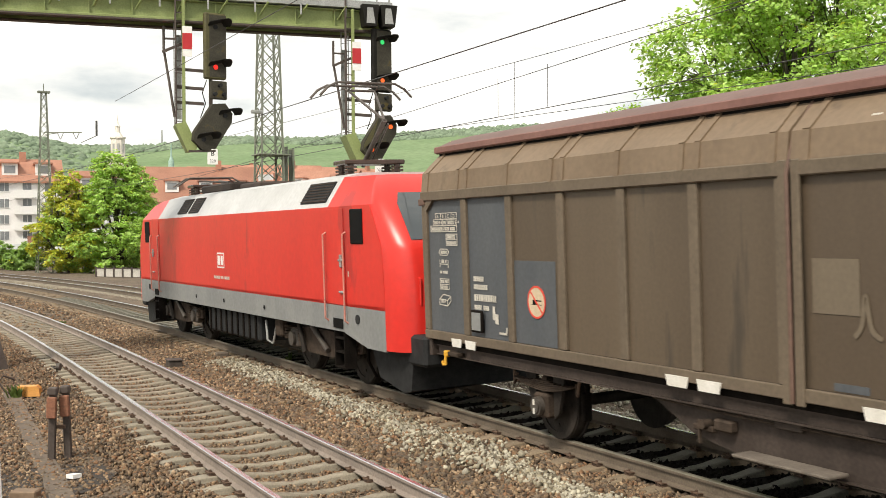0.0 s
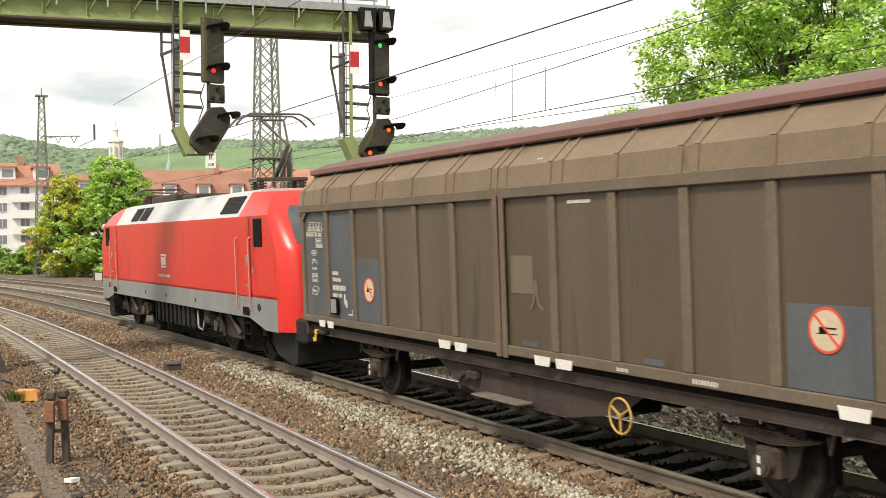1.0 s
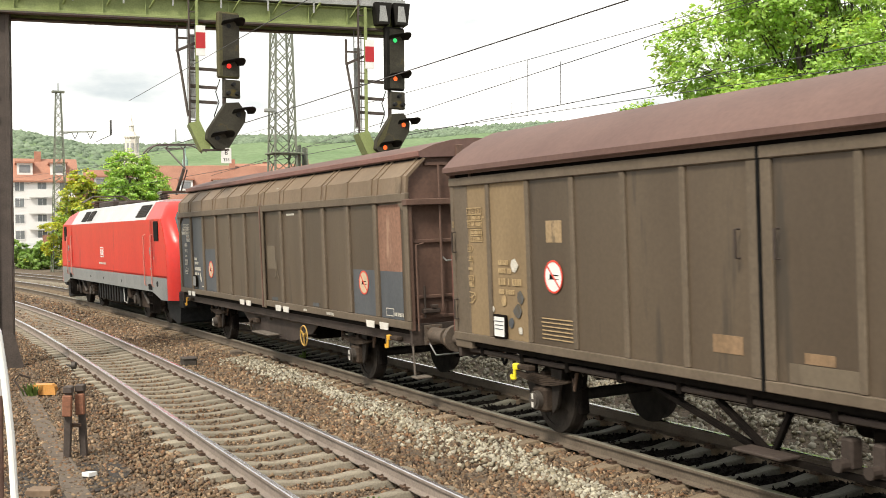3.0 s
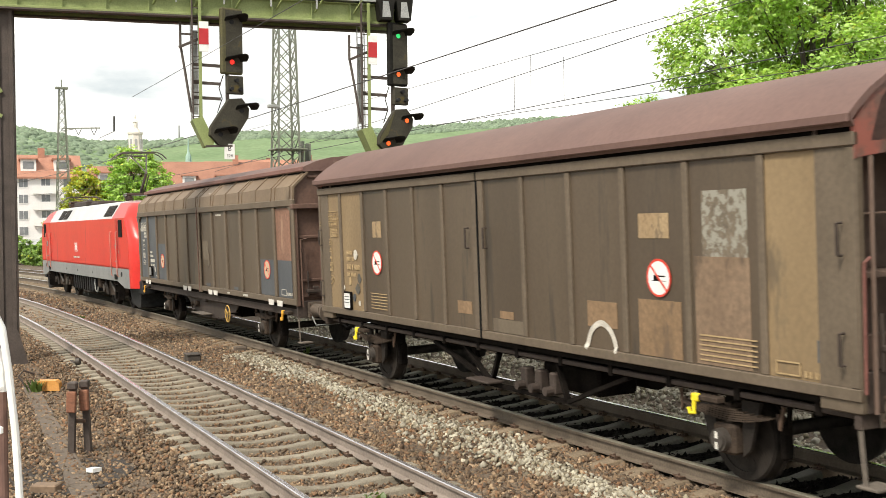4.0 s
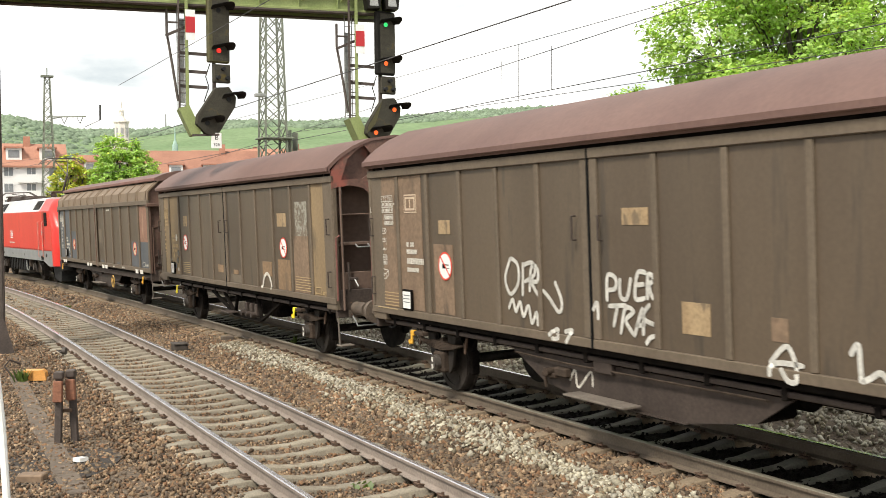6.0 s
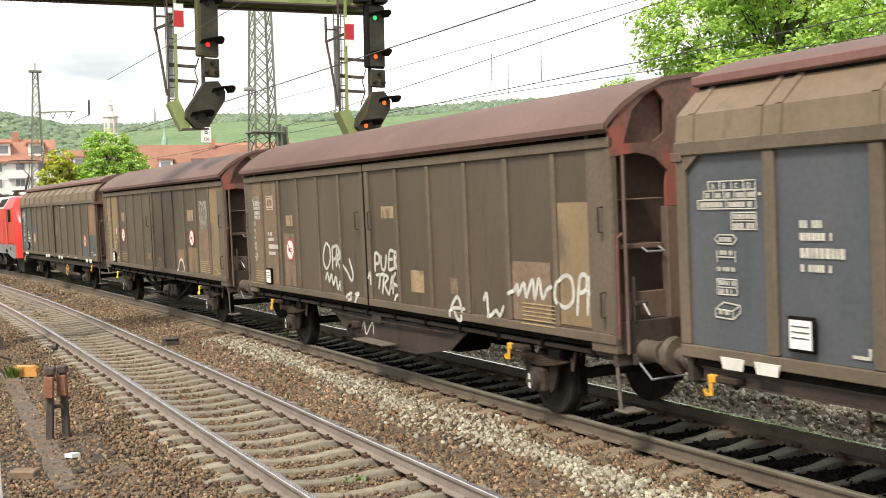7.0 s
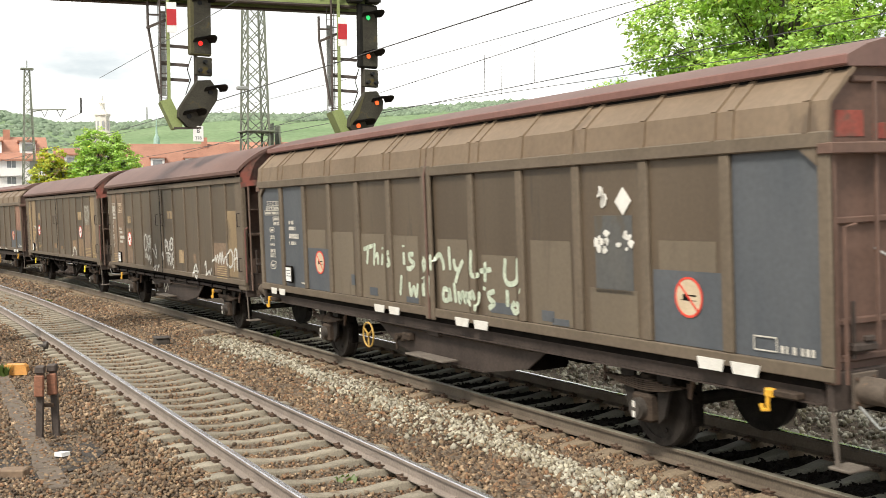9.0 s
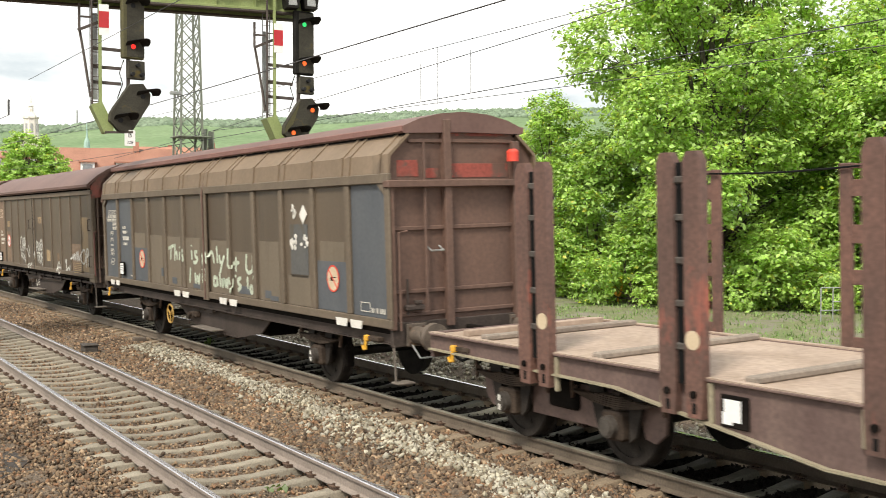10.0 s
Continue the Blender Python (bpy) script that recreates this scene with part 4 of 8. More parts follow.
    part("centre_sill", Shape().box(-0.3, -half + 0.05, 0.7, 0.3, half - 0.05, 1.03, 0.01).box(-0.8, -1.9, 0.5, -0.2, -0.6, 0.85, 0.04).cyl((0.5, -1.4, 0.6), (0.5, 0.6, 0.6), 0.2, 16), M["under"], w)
    for d in (-1, 1):
        part("headstock", Shape().box(-1.24, d * (half - 0.02), 0.86, 1.24, d * (half + 0.06), 1.2, 0.01), M["sole"], w, "brown steel end beam")
        for side in (-1, 1):
            if d > 0:
                continue
            part("foot_step", Shape().box(side * 1.0, d * (half + 0.0), 0.36, side * 1.26, d * (half + 0.24), 0.39, 0.008).bar((side * 1.22, d * (half + 0.08), 0.38), (side * 1.22, d * (half + 0.03), 0.95), 0.05, 0.012), M["board"], w, "worn shunter's step")
            part("hand_bar", Shape().tube([(side * 0.95, d * (half + 0.06), 0.9), (side * 0.95, d * (half + 0.3), 0.72), (side * 0.45, d * (half + 0.3), 0.72), (side * 0.45, d * (half + 0.06), 0.9)], 0.014, 6), M["galv"], w)
    buffers(w, half + 0.06, reach)
    coupling(w, half + 0.06)
    for y in (-base / 2, base / 2):
        wheelset(w, y, 0.46)
        for side in (-1, 1):
            for d in (-1, 1):
                block = Shape().box(side * 0.69, y + d * 0.5, 0.3, side * 0.83, y + d * 0.57, 0.66, 0.02).bar((side * 0.76, y + d * 0.56, 0.62), (side * 0.76, y + d * 0.62, 1.0), 0.04)
                part("brake_block", block, M["under"], w)
    for y, m, z in hooks:
        tie_hook(w, y, m, z)


def end_wall(w, half, top, yin, material):
    """Both end walls: sheet, posts and rails."""
    for d in (-1, 1):
        y = d * (half - yin)
        e = part("end_wall", Shape().prism([(-1.2, 1.1)] + [(-p, q) for p, q in top] + [(p, q) for p, q in reversed(top)] + [(1.2, 1.1)], "y", y - 0.02, y + 0.02), material, w, "rust-red ribbed end wall")
        posts = ((-0.3, 4.02), (0.88, 3.72))
        for x, zt in posts:
            part("end_post", Shape().box(x - 0.06, y, 1.1, x + 0.06, y + d * 0.13, zt, 0.012), material, e)
        for z, x0, x1 in ((1.3, -1.18, 1.18), (1.62, -1.18, 1.18), (2.5, -1.18, 1.18), (3.1, -1.3, 1.3), (3.72, -0.9, 0.86)):
            k = 0.17 if z == 3.1 else 0.06
            part("end_rail", Shape().box(x0, y + d * 0.005, z - 0.03, x1, y + d * k, z + (0.07 if z == 3.1 else 0.03), 0.01), material, e)
        part("end_corner_post", Shape().box(-1.26, y, 1.1, -1.18, y + d * yin, 3.1, 0.01), material, e)
        part("end_corner_post", Shape().box(1.18, y, 1.1, 1.26, y + d * yin, 3.1, 0.01), material, e)
        part("brake_pipe", Shape().tube([(-0.68, y + d * 0.1, 1.4), (-0.68, y + d * 0.1, 3.7)], 0.02, 7), material, e)
        part("brake_pipe", Shape().tube([(-1.15, y + d * 0.16, 1.1), (-1.15, y + d * 0.16, 2.45), (-1.02, y + d * 0.16, 2.47)], 0.016, 6), M["endred"], e)
        part("grab_handle", Shape().tube([(-0.62, y + d * 0.02, 2.24), (-0.62, y + d * 0.14, 2.18), (-0.42, y + d * 0.14, 2.18), (-0.42, y + d * 0.02, 2.24)], 0.014, 6), M["galv"], e)
        part("brake_valve", Shape().box(-1.05, y + d * 0.05, 1.36, -0.75, y + d * 0.16, 1.44, 0.02).cyl((-1.0, y + d * 0.1, 1.3), (-1.0, y + d * 0.1, 1.8), 0.018, 7)
             .box(-0.92, y + d * 0.12, 1.45, -0.8, y + d * 0.17, 1.5, 0.01), M["sole"], e)


def shoulder_wagon(name, half, panels_near, label, group):
    """Covered wagon whose sliding walls fold into the roof's shoulder."""
    w = thing(name, label, "freight wagon", group=group)
    SKIN[w.name] = ([(-0.135, 0.135, HW + 0.02)], HW - 0.05)
    for side in (-1, 1):
        for hd in (1, -1):
            door = part("sliding_wall", Shape().box(side * (HW - 0.05), 0.02 * hd, 1.12, side * HW, hd * half, 1.245, 0.008)
                        .box(side * (HW - 0.06), 0.02 * hd, 3.13, side * (HW + 0.015), hd * half, 3.27, 0.012), M["rib"], w, "brown ribbed sliding wall")
            ribs = [hd * (half - 0.07) - i * (hd * half - (0.2 if hd > 0 else -0.08)) / 6 for i in range(7)]
            for i in range(7):
                y, wd = ribs[i], 0.07
                SKIN[w.name][0].append((y - wd, y + wd, HW - 0.004))
                part("rib", Shape().box(side * (HW - 0.06), y - wd, 1.246, side * (HW - 0.004), y + wd, 3.129, 0.012), M["rib"], door)
                if i < 6:
                    y1 = ribs[i + 1]
                    key = panels_near.get((hd, i), "brown") if side < 0 else "brown"
                    lo, hi = min(y, y1) + wd, max(y, y1) - wd
                    part("panel", Shape().box(side * (HW - 0.085), lo, 1.246, side * (HW - 0.05), hi, 3.129), M[key], door)
            sh = Shape()
            prof = [(side * a, b) for a, b in SHOULDER] + [(side * (a - 0.04), b - 0.02) for a, b in reversed(SHOULDER)]
            cut = [(side * a, b) for a, b in SHOULDER]
            sh.prism(prof, "y", 0.02 * hd, hd * (half - 0.02))
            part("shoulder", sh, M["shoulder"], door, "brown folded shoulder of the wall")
            # pressed ribs over the shoulder, single and in pairs by turns
            for y in (0.2, 1.22, 1.46, 2.53, 3.6, 3.84, 4.88, 5.94, 6.18, 7.1):
                rib = Shape()
                for a, b in zip(cut, cut[1:]):
                    rib.bar((a[0], hd * y, a[1]), (b[0], hd * y, b[1]), 0.032, 0.085, up=(0, 1, 0))
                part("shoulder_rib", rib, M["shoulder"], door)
            yg = half - 0.14
            part("corner_gusset", Shape().prism([(hd * yg, 3.13), (hd * (yg - 0.2), 3.13), (hd * yg, 2.98)], "x", side * (HW - 0.05), side * (HW - 0.004)), M["rib"], door)
            part("door_edge", Shape().box(side * (HW - 0.02), hd * 0.03, 1.08, side * (HW + 0.02), hd * 0.13, 3.28, 0.01), M["rib"], door)
        part("door_seal", Shape().box(side * (HW - 0.03), -0.02, 1.1, side * (HW + 0.005), 0.02, 3.28), M["black"], w)
    cap = [(-1.0, 3.82), (-1.02, 3.91), (-0.75, 4.02), (-0.4, 4.1), (0, 4.13), (0.4, 4.1), (0.75, 4.02), (1.02, 3.91), (1.0, 3.82), (0, 3.84)]
    part("roof", Shape().prism(cap, "y", -half + 0.02, half - 0.02), M["roofbrown"], w, "maroon ridge roof")
    for side in (-1, 1):
        part("roof_edge", Shape().box(side * 1.0, -half + 0.01, 3.83, side * 1.04, half - 0.01, 3.925, 0.012), M["roofedge"], w, "reddish lip of the roof")
    part("gutter", Shape().box(-0.97, -half + 0.05, 3.78, -0.9, half - 0.05, 3.84).box(0.9, -half + 0.05, 3.78, 0.97, half - 0.05, 3.84), M["black"], w)
    top = [(1.2, 2.98), (1.22, 3.28), (1.19, 3.5), (0.95, 3.78), (0.75, 3.96), (0.4, 4.05), (0.0, 4.08)]
    end_wall(w, half, top, 0.12, M["endred"])
    return w


# where the two sliding walls of a flat-walled wagon meet
SEAM = 0.21


def smooth_end(w, half):
    """Ends of a flat-walled wagon: an arched plate and posts before a deep shelved recess."""
    back = [(-1.2, 1.1), (-1.22, 3.45), (-1.05, 3.72), (-0.8, 3.9), (-0.45, 4.02), (0.45, 4.02), (0.8, 3.9), (1.05, 3.72), (1.22, 3.45), (1.2, 1.1)]
    for d in (-1, 1):
        y, yi = d * (half - 0.02), d * (half - 0.5)
        e = part("end_wall", Shape().prism(back, "y", yi - 0.02, yi + 0.02), M["recess"], w, "dirty brown recessed end wall")
        arch = Shape()
        for g in (-1, 1):
            outer = [(1.27, 3.18), (1.27, 3.5), (1.06, 3.74), (0.8, 3.93), (0.75, 3.955), (0.75, 3.87), (0.94, 3.7), (1.08, 3.33), (0.83, 3.34), (0.75, 3.345), (0.75, 3.2), (0.9, 3.23), (1.16, 3.2)]
            inner = [(0.75, 3.955), (0.5, 4.05), (0.0, 4.11), (0.0, 3.13), (0.16, 3.1), (0.25, 2.95), (0.26, 2.62), (0.5, 2.62), (0.5, 2.85), (0.47, 3.02), (0.65, 3.17), (0.75, 3.2),
                     (0.75, 3.345), (0.65, 3.35), (0.5, 3.45), (0.48, 3.8), (0.6, 3.94), (0.75, 3.87)]
            for poly in (outer, inner):
                arch.prism([(g * a, b) for a, b in poly], "y", y - 0.02, y + 0.02)
        part("end_arch", arch, M["endarch"], e, "arched end plate with faded red patches")
        for g in (-1, 1):
            pan = [(1.12, 3.3), (1.0, 3.7), (0.6, 3.96), (0.44, 3.9), (0.44, 3.4), (0.65, 3.3)]
            part("arch_pan", Shape().prism([(g * a, b) for a, b in pan], "y", y - d * 0.14, y - d * 0.12), M["endarch"], e, "dull red pan behind the arch opening")
            part("end_frame_post", Shape().box(g * 0.26, y - d * 0.1, 1.0, g * 0.5, y + d * 0.02, 2.62, 0.012), M["recess"], e)
            part("end_corner_post", Shape().box(g * 1.17, y - d * 0.46, 1.0, g * 1.26, y + d * 0.015, 3.3, 0.012), M["rib"], e)
            part("end_pipe", Shape().tube([(g * 1.12, y + d * 0.05, 1.0), (g * 1.12, y + d * 0.05, 3.2)], 0.022, 7), M["recess"], e)
            part("red_pipe", Shape().tube([(g * 1.24, y + d * 0.05, 1.18), (g * 1.24, y + d * 0.06, 2.3), (g * 1.17, y + d * 0.06, 2.34)], 0.017, 6), M["rusty_pipe"], e, "rusty red pipe at the corner")
            for z, th in ((2.72, 0.02), (2.21, 0.055)):
                part("shelf", Shape().box(g * 0.5, yi, z - th, g * 1.18, y - d * 0.04, z, 0.006), M["recess"], e)
            part("kick_panel", Shape().box(g * 0.5, y - d * 0.12, 1.36, g * 1.17, y - d * 0.05, 1.67, 0.008), M["recess"], e)
            part("end_sill", Shape().box(g * 0.3, y - d * 0.06, 1.0, g * 1.2, y + d * 0.02, 1.36, 0.01), M["sole"], e)
            part("grab_handle", Shape().tube([(g * 0.82, y - d * 0.05, 2.17), (g * 0.82, y + d * 0.05, 2.12), (g * 0.58, y + d * 0.05, 2.12), (g * 0.58, y - d * 0.05, 2.17)], 0.013, 6), M["galv"], e)
            part("brake_valve", Shape().cyl((g * 1.0, y + d * 0.02, 1.35), (g * 1.0, y + d * 0.02, 1.85), 0.02, 7).box(g * 1.02, y + d * 0.01, 1.52, g * 0.84, y + d * 0.07, 1.58, 0.01), M["sole"], e)
            part("valve_handle", Shape().bar((g * 0.92, y + d * 0.08, 1.55), (g * 0.86, y + d * 0.1, 1.42), 0.025, 0.018), M["platewhite"], e, "pale valve handle")
        part("step_tread", Shape().box(-0.26, yi, 2.2, 0.26, y - d * 0.1, 2.24, 0.006), M["recess"], e)


def smooth_wagon(name, half, panels_near, label, group):
    """Covered wagon with flat sliding walls under a smooth arched roof."""
    w = thing(name, label, "freight wagon", group=group)
    SKIN[w.name] = ([], HW - 0.035)
    for side in (-1, 1):
        for hd in (1, -1):
            door = part("sliding_wall", Shape().box(side * (HW - 0.05), SEAM + 0.02 * hd, 1.11, side * HW, hd * half, 1.22, 0.008)
                        .box(side * (HW - 0.06), SEAM + 0.02 * hd, 3.29, side * (HW + 0.01), hd * half, 3.41, 0.01), M["rib"], w, "brown ribbed sliding wall")
            ribs = [hd * (half - 0.06) + i * (SEAM + 0.09 * hd - hd * (half - 0.06)) / 6 for i in range(7)]
            for i in range(7):
                y, wd = ribs[i], 0.07 if i == 6 else 0.045
                SKIN[w.name][0].append((y - wd, y + wd, HW - 0.003))
                part("rib", Shape().box(side * (HW - 0.05), y - wd, 1.221, side * (HW - 0.003), y + wd, 3.289, 0.01), M["rib"], door)
                if i < 6:
                    y1 = ribs[i + 1]
                    key = panels_near.get((hd, i), "brown") if side < 0 else "brown"
                    part("panel", Shape().box(side * (HW - 0.075), min(y, y1) + 0.045, 1.221, side * (HW - 0.035), max(y, y1) - 0.045, 3.289), M[key], door)
            for y, z in ((SEAM * hd + 0.26, 2.5), (half - 0.16, 2.5), (half - 0.16, 1.55)):
                part("door_handle", Shape().tube([(side * HW, hd * y, z - 0.14), (side * (HW + 0.06), hd * y, z - 0.14), (side * (HW + 0.06), hd * y, z + 0.14), (side * HW, hd * y, z + 0.14)], 0.014, 6), M["sole"], door)
        part("door_seal", Shape().box(side * (HW - 0.03), SEAM - 0.02, 1.11, side * (HW + 0.004), SEAM + 0.02, 3.41), M["black"], w)
        # near-black strip added as the shade below the roof lip
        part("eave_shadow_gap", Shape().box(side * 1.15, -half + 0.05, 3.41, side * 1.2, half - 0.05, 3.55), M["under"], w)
    arch = [(1.33, 3.5), (1.34, 3.57), (1.27, 3.64), (1.1, 3.78), (0.85, 3.93), (0.5, 4.07), (0, 4.13)]
    outer = arch + [(-a, b) for a, b in reversed(arch[:-1])]
    inner = [(a * 0.97, b - 0.05) for a, b in outer]
    part("roof", Shape().prism(outer + inner[::-1], "y", -half - 0.02, half + 0.02), M["roofbrown"], w, "smooth arched maroon roof")
    for side in (-1, 1):
        part("roof_lip", Shape().box(side * 1.335, -half - 0.02, 3.48, side * 1.37, half + 0.02, 3.57, 0.012), M["roofbrown"], w)
    smooth_end(w, half)
    return w


GROUP = "covered wagons of the freight train"
rng = random.Random(5)


def data_block(w, y, zt, material, narrow=0.8):
    """Stepped load table, boxes and pictograms at the front end of a side wall, from y back and from zt down."""
    rows, y1 = [], y - narrow
    for k, (y0, n) in enumerate(((y - 0.16, 4), (y - 0.09, 5), (y, 2))):
        z1 = zt - 0.09 * k
        rows += frame_rows(y0, y1, z1 - 0.095, z1, 0.011)
        step = (y0 - y1) / n
        for i in range(n):
            rows.append((y0 - step * i - 0.006, y0 - step * i + 0.006, z1 - 0.09, z1))
            if k:
                rows += glyph_rows(y0 - step * i - 0.03, y0 - step * (i + 1) + 0.02, z1 - 0.075, 0.05, rng, 0.2)
    rows += [(y1 - 0.06, y1 - 0.03, zt - 0.15, zt - 0.12)]
    rows += frame_rows(y1 + 0.34, y1, zt - 0.47, zt - 0.3, 0.012) + [(y1, y1 + 0.34, zt - 0.39, zt - 0.38)]
    for z in (zt - 0.37, zt - 0.455):
        rows += glyph_rows(y1 + 0.31, y1 + 0.02, z, 0.05, rng, 0.25)
    c = y1 + 0.42
    rows += [(c - 0.1, c + 0.1, zt - 0.525, zt - 0.513), (c - 0.1, c + 0.1, zt - 0.612, zt - 0.6)] + glyph_rows(c + 0.09, c - 0.09, zt - 0.585, 0.045, rng, 0.2)
    rows += [(c - 0.13, c + 0.13, zt - 0.74, zt - 0.728), (c - 0.13, c - 0.118, zt - 0.78, zt - 0.67), (c + 0.118, c + 0.13, zt - 0.78, zt - 0.67)] + glyph_rows(c + 0.08, c - 0.08, zt - 0.715, 0.045, rng, 0.2)
    rows += glyph_rows(c + 0.13, c - 0.13, zt - 0.87, 0.04, rng, 0.25)
    rows += frame_rows(c + 0.14, c - 0.14, zt - 1.1, zt - 0.94, 0.012) + [(c - 0.14, c + 0.14, zt - 1.03, zt - 1.02)]
    for z in (zt - 1.005, zt - 1.085):
        rows += glyph_rows(c + 0.11, c - 0.11, z, 0.045, rng, 0.25)
    rows += glyph_rows(c + 0.12, c - 0.02, zt - 1.29, 0.045, rng, 0.25)
    bars(w, rows, material, label="faded painted load table and data")
    for k, word in enumerate("ABCD"):
        text(w, word, y - 0.2 - 0.16 * k, zt - 0.075, 0.05, material, bold=0.002, name="lettering")
    # outline drawings: a pointed plate and a box seen from a corner
    for pts in ([(c + 0.1, zt - 0.52), (c + 0.15, zt - 0.56), (c + 0.1, zt - 0.605)], [(c - 0.1, zt - 0.52), (c - 0.15, zt - 0.56), (c - 0.1, zt - 0.605)],
                [(c + 0.17, zt - 1.24), (c + 0.17, zt - 1.32), (c - 0.07, zt - 1.33), (c - 0.17, zt - 1.26), (c - 0.17, zt - 1.19), (c + 0.05, zt - 1.17), (c + 0.17, zt - 1.24)],
                [(c + 0.17, zt - 1.24), (c - 0.07, zt - 1.25), (c - 0.17, zt - 1.19)], [(c - 0.07, zt - 1.25), (c - 0.07, zt - 1.33)]):
        sh = Shape()
        for p, q in zip(pts, pts[1:]):
            sh.bar((skin(w, *p), *p), (skin(w, *q), *q), 0.013, 0.003, up=(1, 0, 0))
        part("pictogram", sh, material, w, "small painted outline drawing")


def number_block(w, y, z, material, h=0.08):
    """Four rows of dense lettering, the third one larger."""
    rows = []
    for length, dz, k in ((0.28, 0.0, 0.85), (0.36, -0.11, 0.85), (0.58, -0.265, 1.12), (0.4, -0.385, 0.8)):
        rows += glyph_rows(y, y - length, z + dz, h * k, rng, 0.16)
    bars(w, rows, material, label="painted rows of letters")


def tag(w, y, wd=0.36, z=1.12):
    part("label_tag", Shape().prism([(y + wd / 2, z + 0.055), (y + wd / 2 - 0.03, z - 0.06), (y - wd / 2 + 0.03, z - 0.06), (y - wd / 2, z + 0.055)], "x", -HW - 0.012, -HW), M["white"], w, "white enamel tag on the sill")


def sheet(w, y0, y1, z0, z1, material, x=-1.232, name="paint_patch", label=""):
    part(name, Shape().box(x - 0.004, y1, z0, x, y0, z1, 0.001), material, w, label)


def plate(w, y, z, s=0.13, card="platewhite"):
    p = part("card_holder", Shape().box(-HW - 0.02, y - s - 0.03, z - s - 0.03, -HW + 0.02, y + s + 0.03, z + s + 0.03, 0.01), M["under"], w)
    part("card", Shape().box(-HW - 0.024, y - s, z - s, -HW - 0.019, y + s, z + s), M[card], p, "white paper card" if card == "platewhite" else "empty grey card pocket")
    if card != "platewhite":
        return
    bars(p, [(y - s * 0.8, y + s * 0.8, z + s * (0.5 - 0.4 * k), z + s * (0.6 - 0.4 * k)) for k in range(3)], M["slate"], x=-HW - 0.0245)


def hand_wheel(w, y, z, x=-1.33, r=0.195):
    h = part("brake_wheel", Shape().tube([(x, y + r * math.cos(a * math.pi / 16), z + r * math.sin(a * math.pi / 16)) for a in range(32)], 0.014, 8, True), M["wheelyellow"], w, "dull yellow hand-brake wheel")
    for a in (90, 210, 330):
        part("spoke", Shape().bar((x, y, z), (x, y + r * math.cos(radians(a + 180)), z + r * math.sin(radians(a + 180))), 0.028, 0.016), M["wheelyellow"], h)
    part("hub", Shape().cyl((x - 0.02, y, z), (x + 0.03, y, z), 0.03, 12), M["wheelyellow"], h)
    part("wheel_shaft", Shape().cyl((x + 0.03, y, z), (x + 0.25, y, z), 0.018, 8), M["under"], h)


M["boardface"] = mat("stained white board", (0.5, 0.38, 0.27), (0.6, 0.48, 0.36), 0.6, scale=5, fine=40, bump=0, fine_amount=0.15)
M["primer"] = mat("red primer", (0.22, 0.058, 0.042), (0.32, 0.07, 0.05), 0.65, scale=2, fine=20, bump=0.1, spots=(0.13, 0.075, 0.056), spot_at=0.48, spot_scale=2.2)

# first wagon
w1 = shoulder_wagon("covered_wagon", 7.3, {(1, 0): "slate", (1, 1): "slate"}, "dirty brown covered wagon with slate panels at its front", GROUP)
running_gear(w1, 7.2, 9.0, "plate", [(6.65, M["yellow"], 0.92), (-6.45, M["yellow"], 0.92)], reach=(0.3, 0.79))
sheet(w1, 4.8, 3.85, 1.25, 2.3, M["slate"], label="slate blue paint patch")
sheet(w1, -4.95, -5.9, 1.25, 2.02, M["slate"], label="slate blue paint patch")
sheet(w1, -6.12, -6.98, 1.25, 2.02, M["slate"], label="slate blue paint patch")
sheet(w1, -6.1, -6.98, 2.02, 3.1, M["coppered"], label="rust-streaked paint patch")
sheet(w1, -0.2, -0.72, 1.92, 2.4, M["faded"], label="small faded square")
sheet(w1, -1.52, -1.98, 3.02, 3.06, M["label"], label="pale scrape")
stroke(w1, [(-0.66, 1.74), (-0.74, 1.85), (-0.78, 2.1), (-0.84, 1.82), (-0.95, 1.74)], 0.045, M["faded"])
for a, b, z0, z1 in ((-0.42, -0.8, 1.26, 1.33), (-2.88, -3.2, 1.26, 1.33)):
    sheet(w1, a, b, z0, z1, M["slate"], label="small slate touch-up")
data_block(w1, 7.08, 2.95, M["label"])
number_block(w1, 5.85, 2.0, M["label"])
sign_disc(w1, 4.28, 1.79)
sign_disc(w1, -5.42, 1.8)
plate(w1, 5.72, 1.46, 0.12, "locogrey")
for y in (6.32, 5.92, 1.6, 1.12, -0.95, -1.42, -5.74, -6.3):
    tag(w1, y, 0.3 if y > 4 else 0.36)
bars(w1, frame_rows(-6.32, -6.62, 1.29, 1.42, 0.014) + glyph_rows(-6.65, -6.98, 1.3, 0.06, rng) + glyph_rows(-3.7, -4.1, 1.15, 0.05, rng) + glyph_rows(-2.45, -2.65, 1.15, 0.04, rng)
     + [(5.3, 5.36, 1.5, 1.68), (5.22, 5.3, 1.45, 1.58), (5.0, 5.2, 1.32, 1.35), (5.0, 5.03, 1.32, 1.42)], M["label"], label="painted marks")
part("lamp_patch", Shape().box(-1.19, -0.95, 3.5, -1.17, -0.85, 3.6), M["white"], w1, "white rectangle on the shoulder")
part("door_pipe", Shape().tube([(-HW - 0.02, 0.0, 1.1), (-HW - 0.03, 0.0, 3.15), (-1.2, 0.0, 3.5), (-0.95, 0, 3.8)], 0.022, 7), M["endred"], w1, "dark red pipe along the wall joint")
hand_wheel(w1, -2.55, 0.67)
VEHICLES.append((w1, -4.3, 9.0))

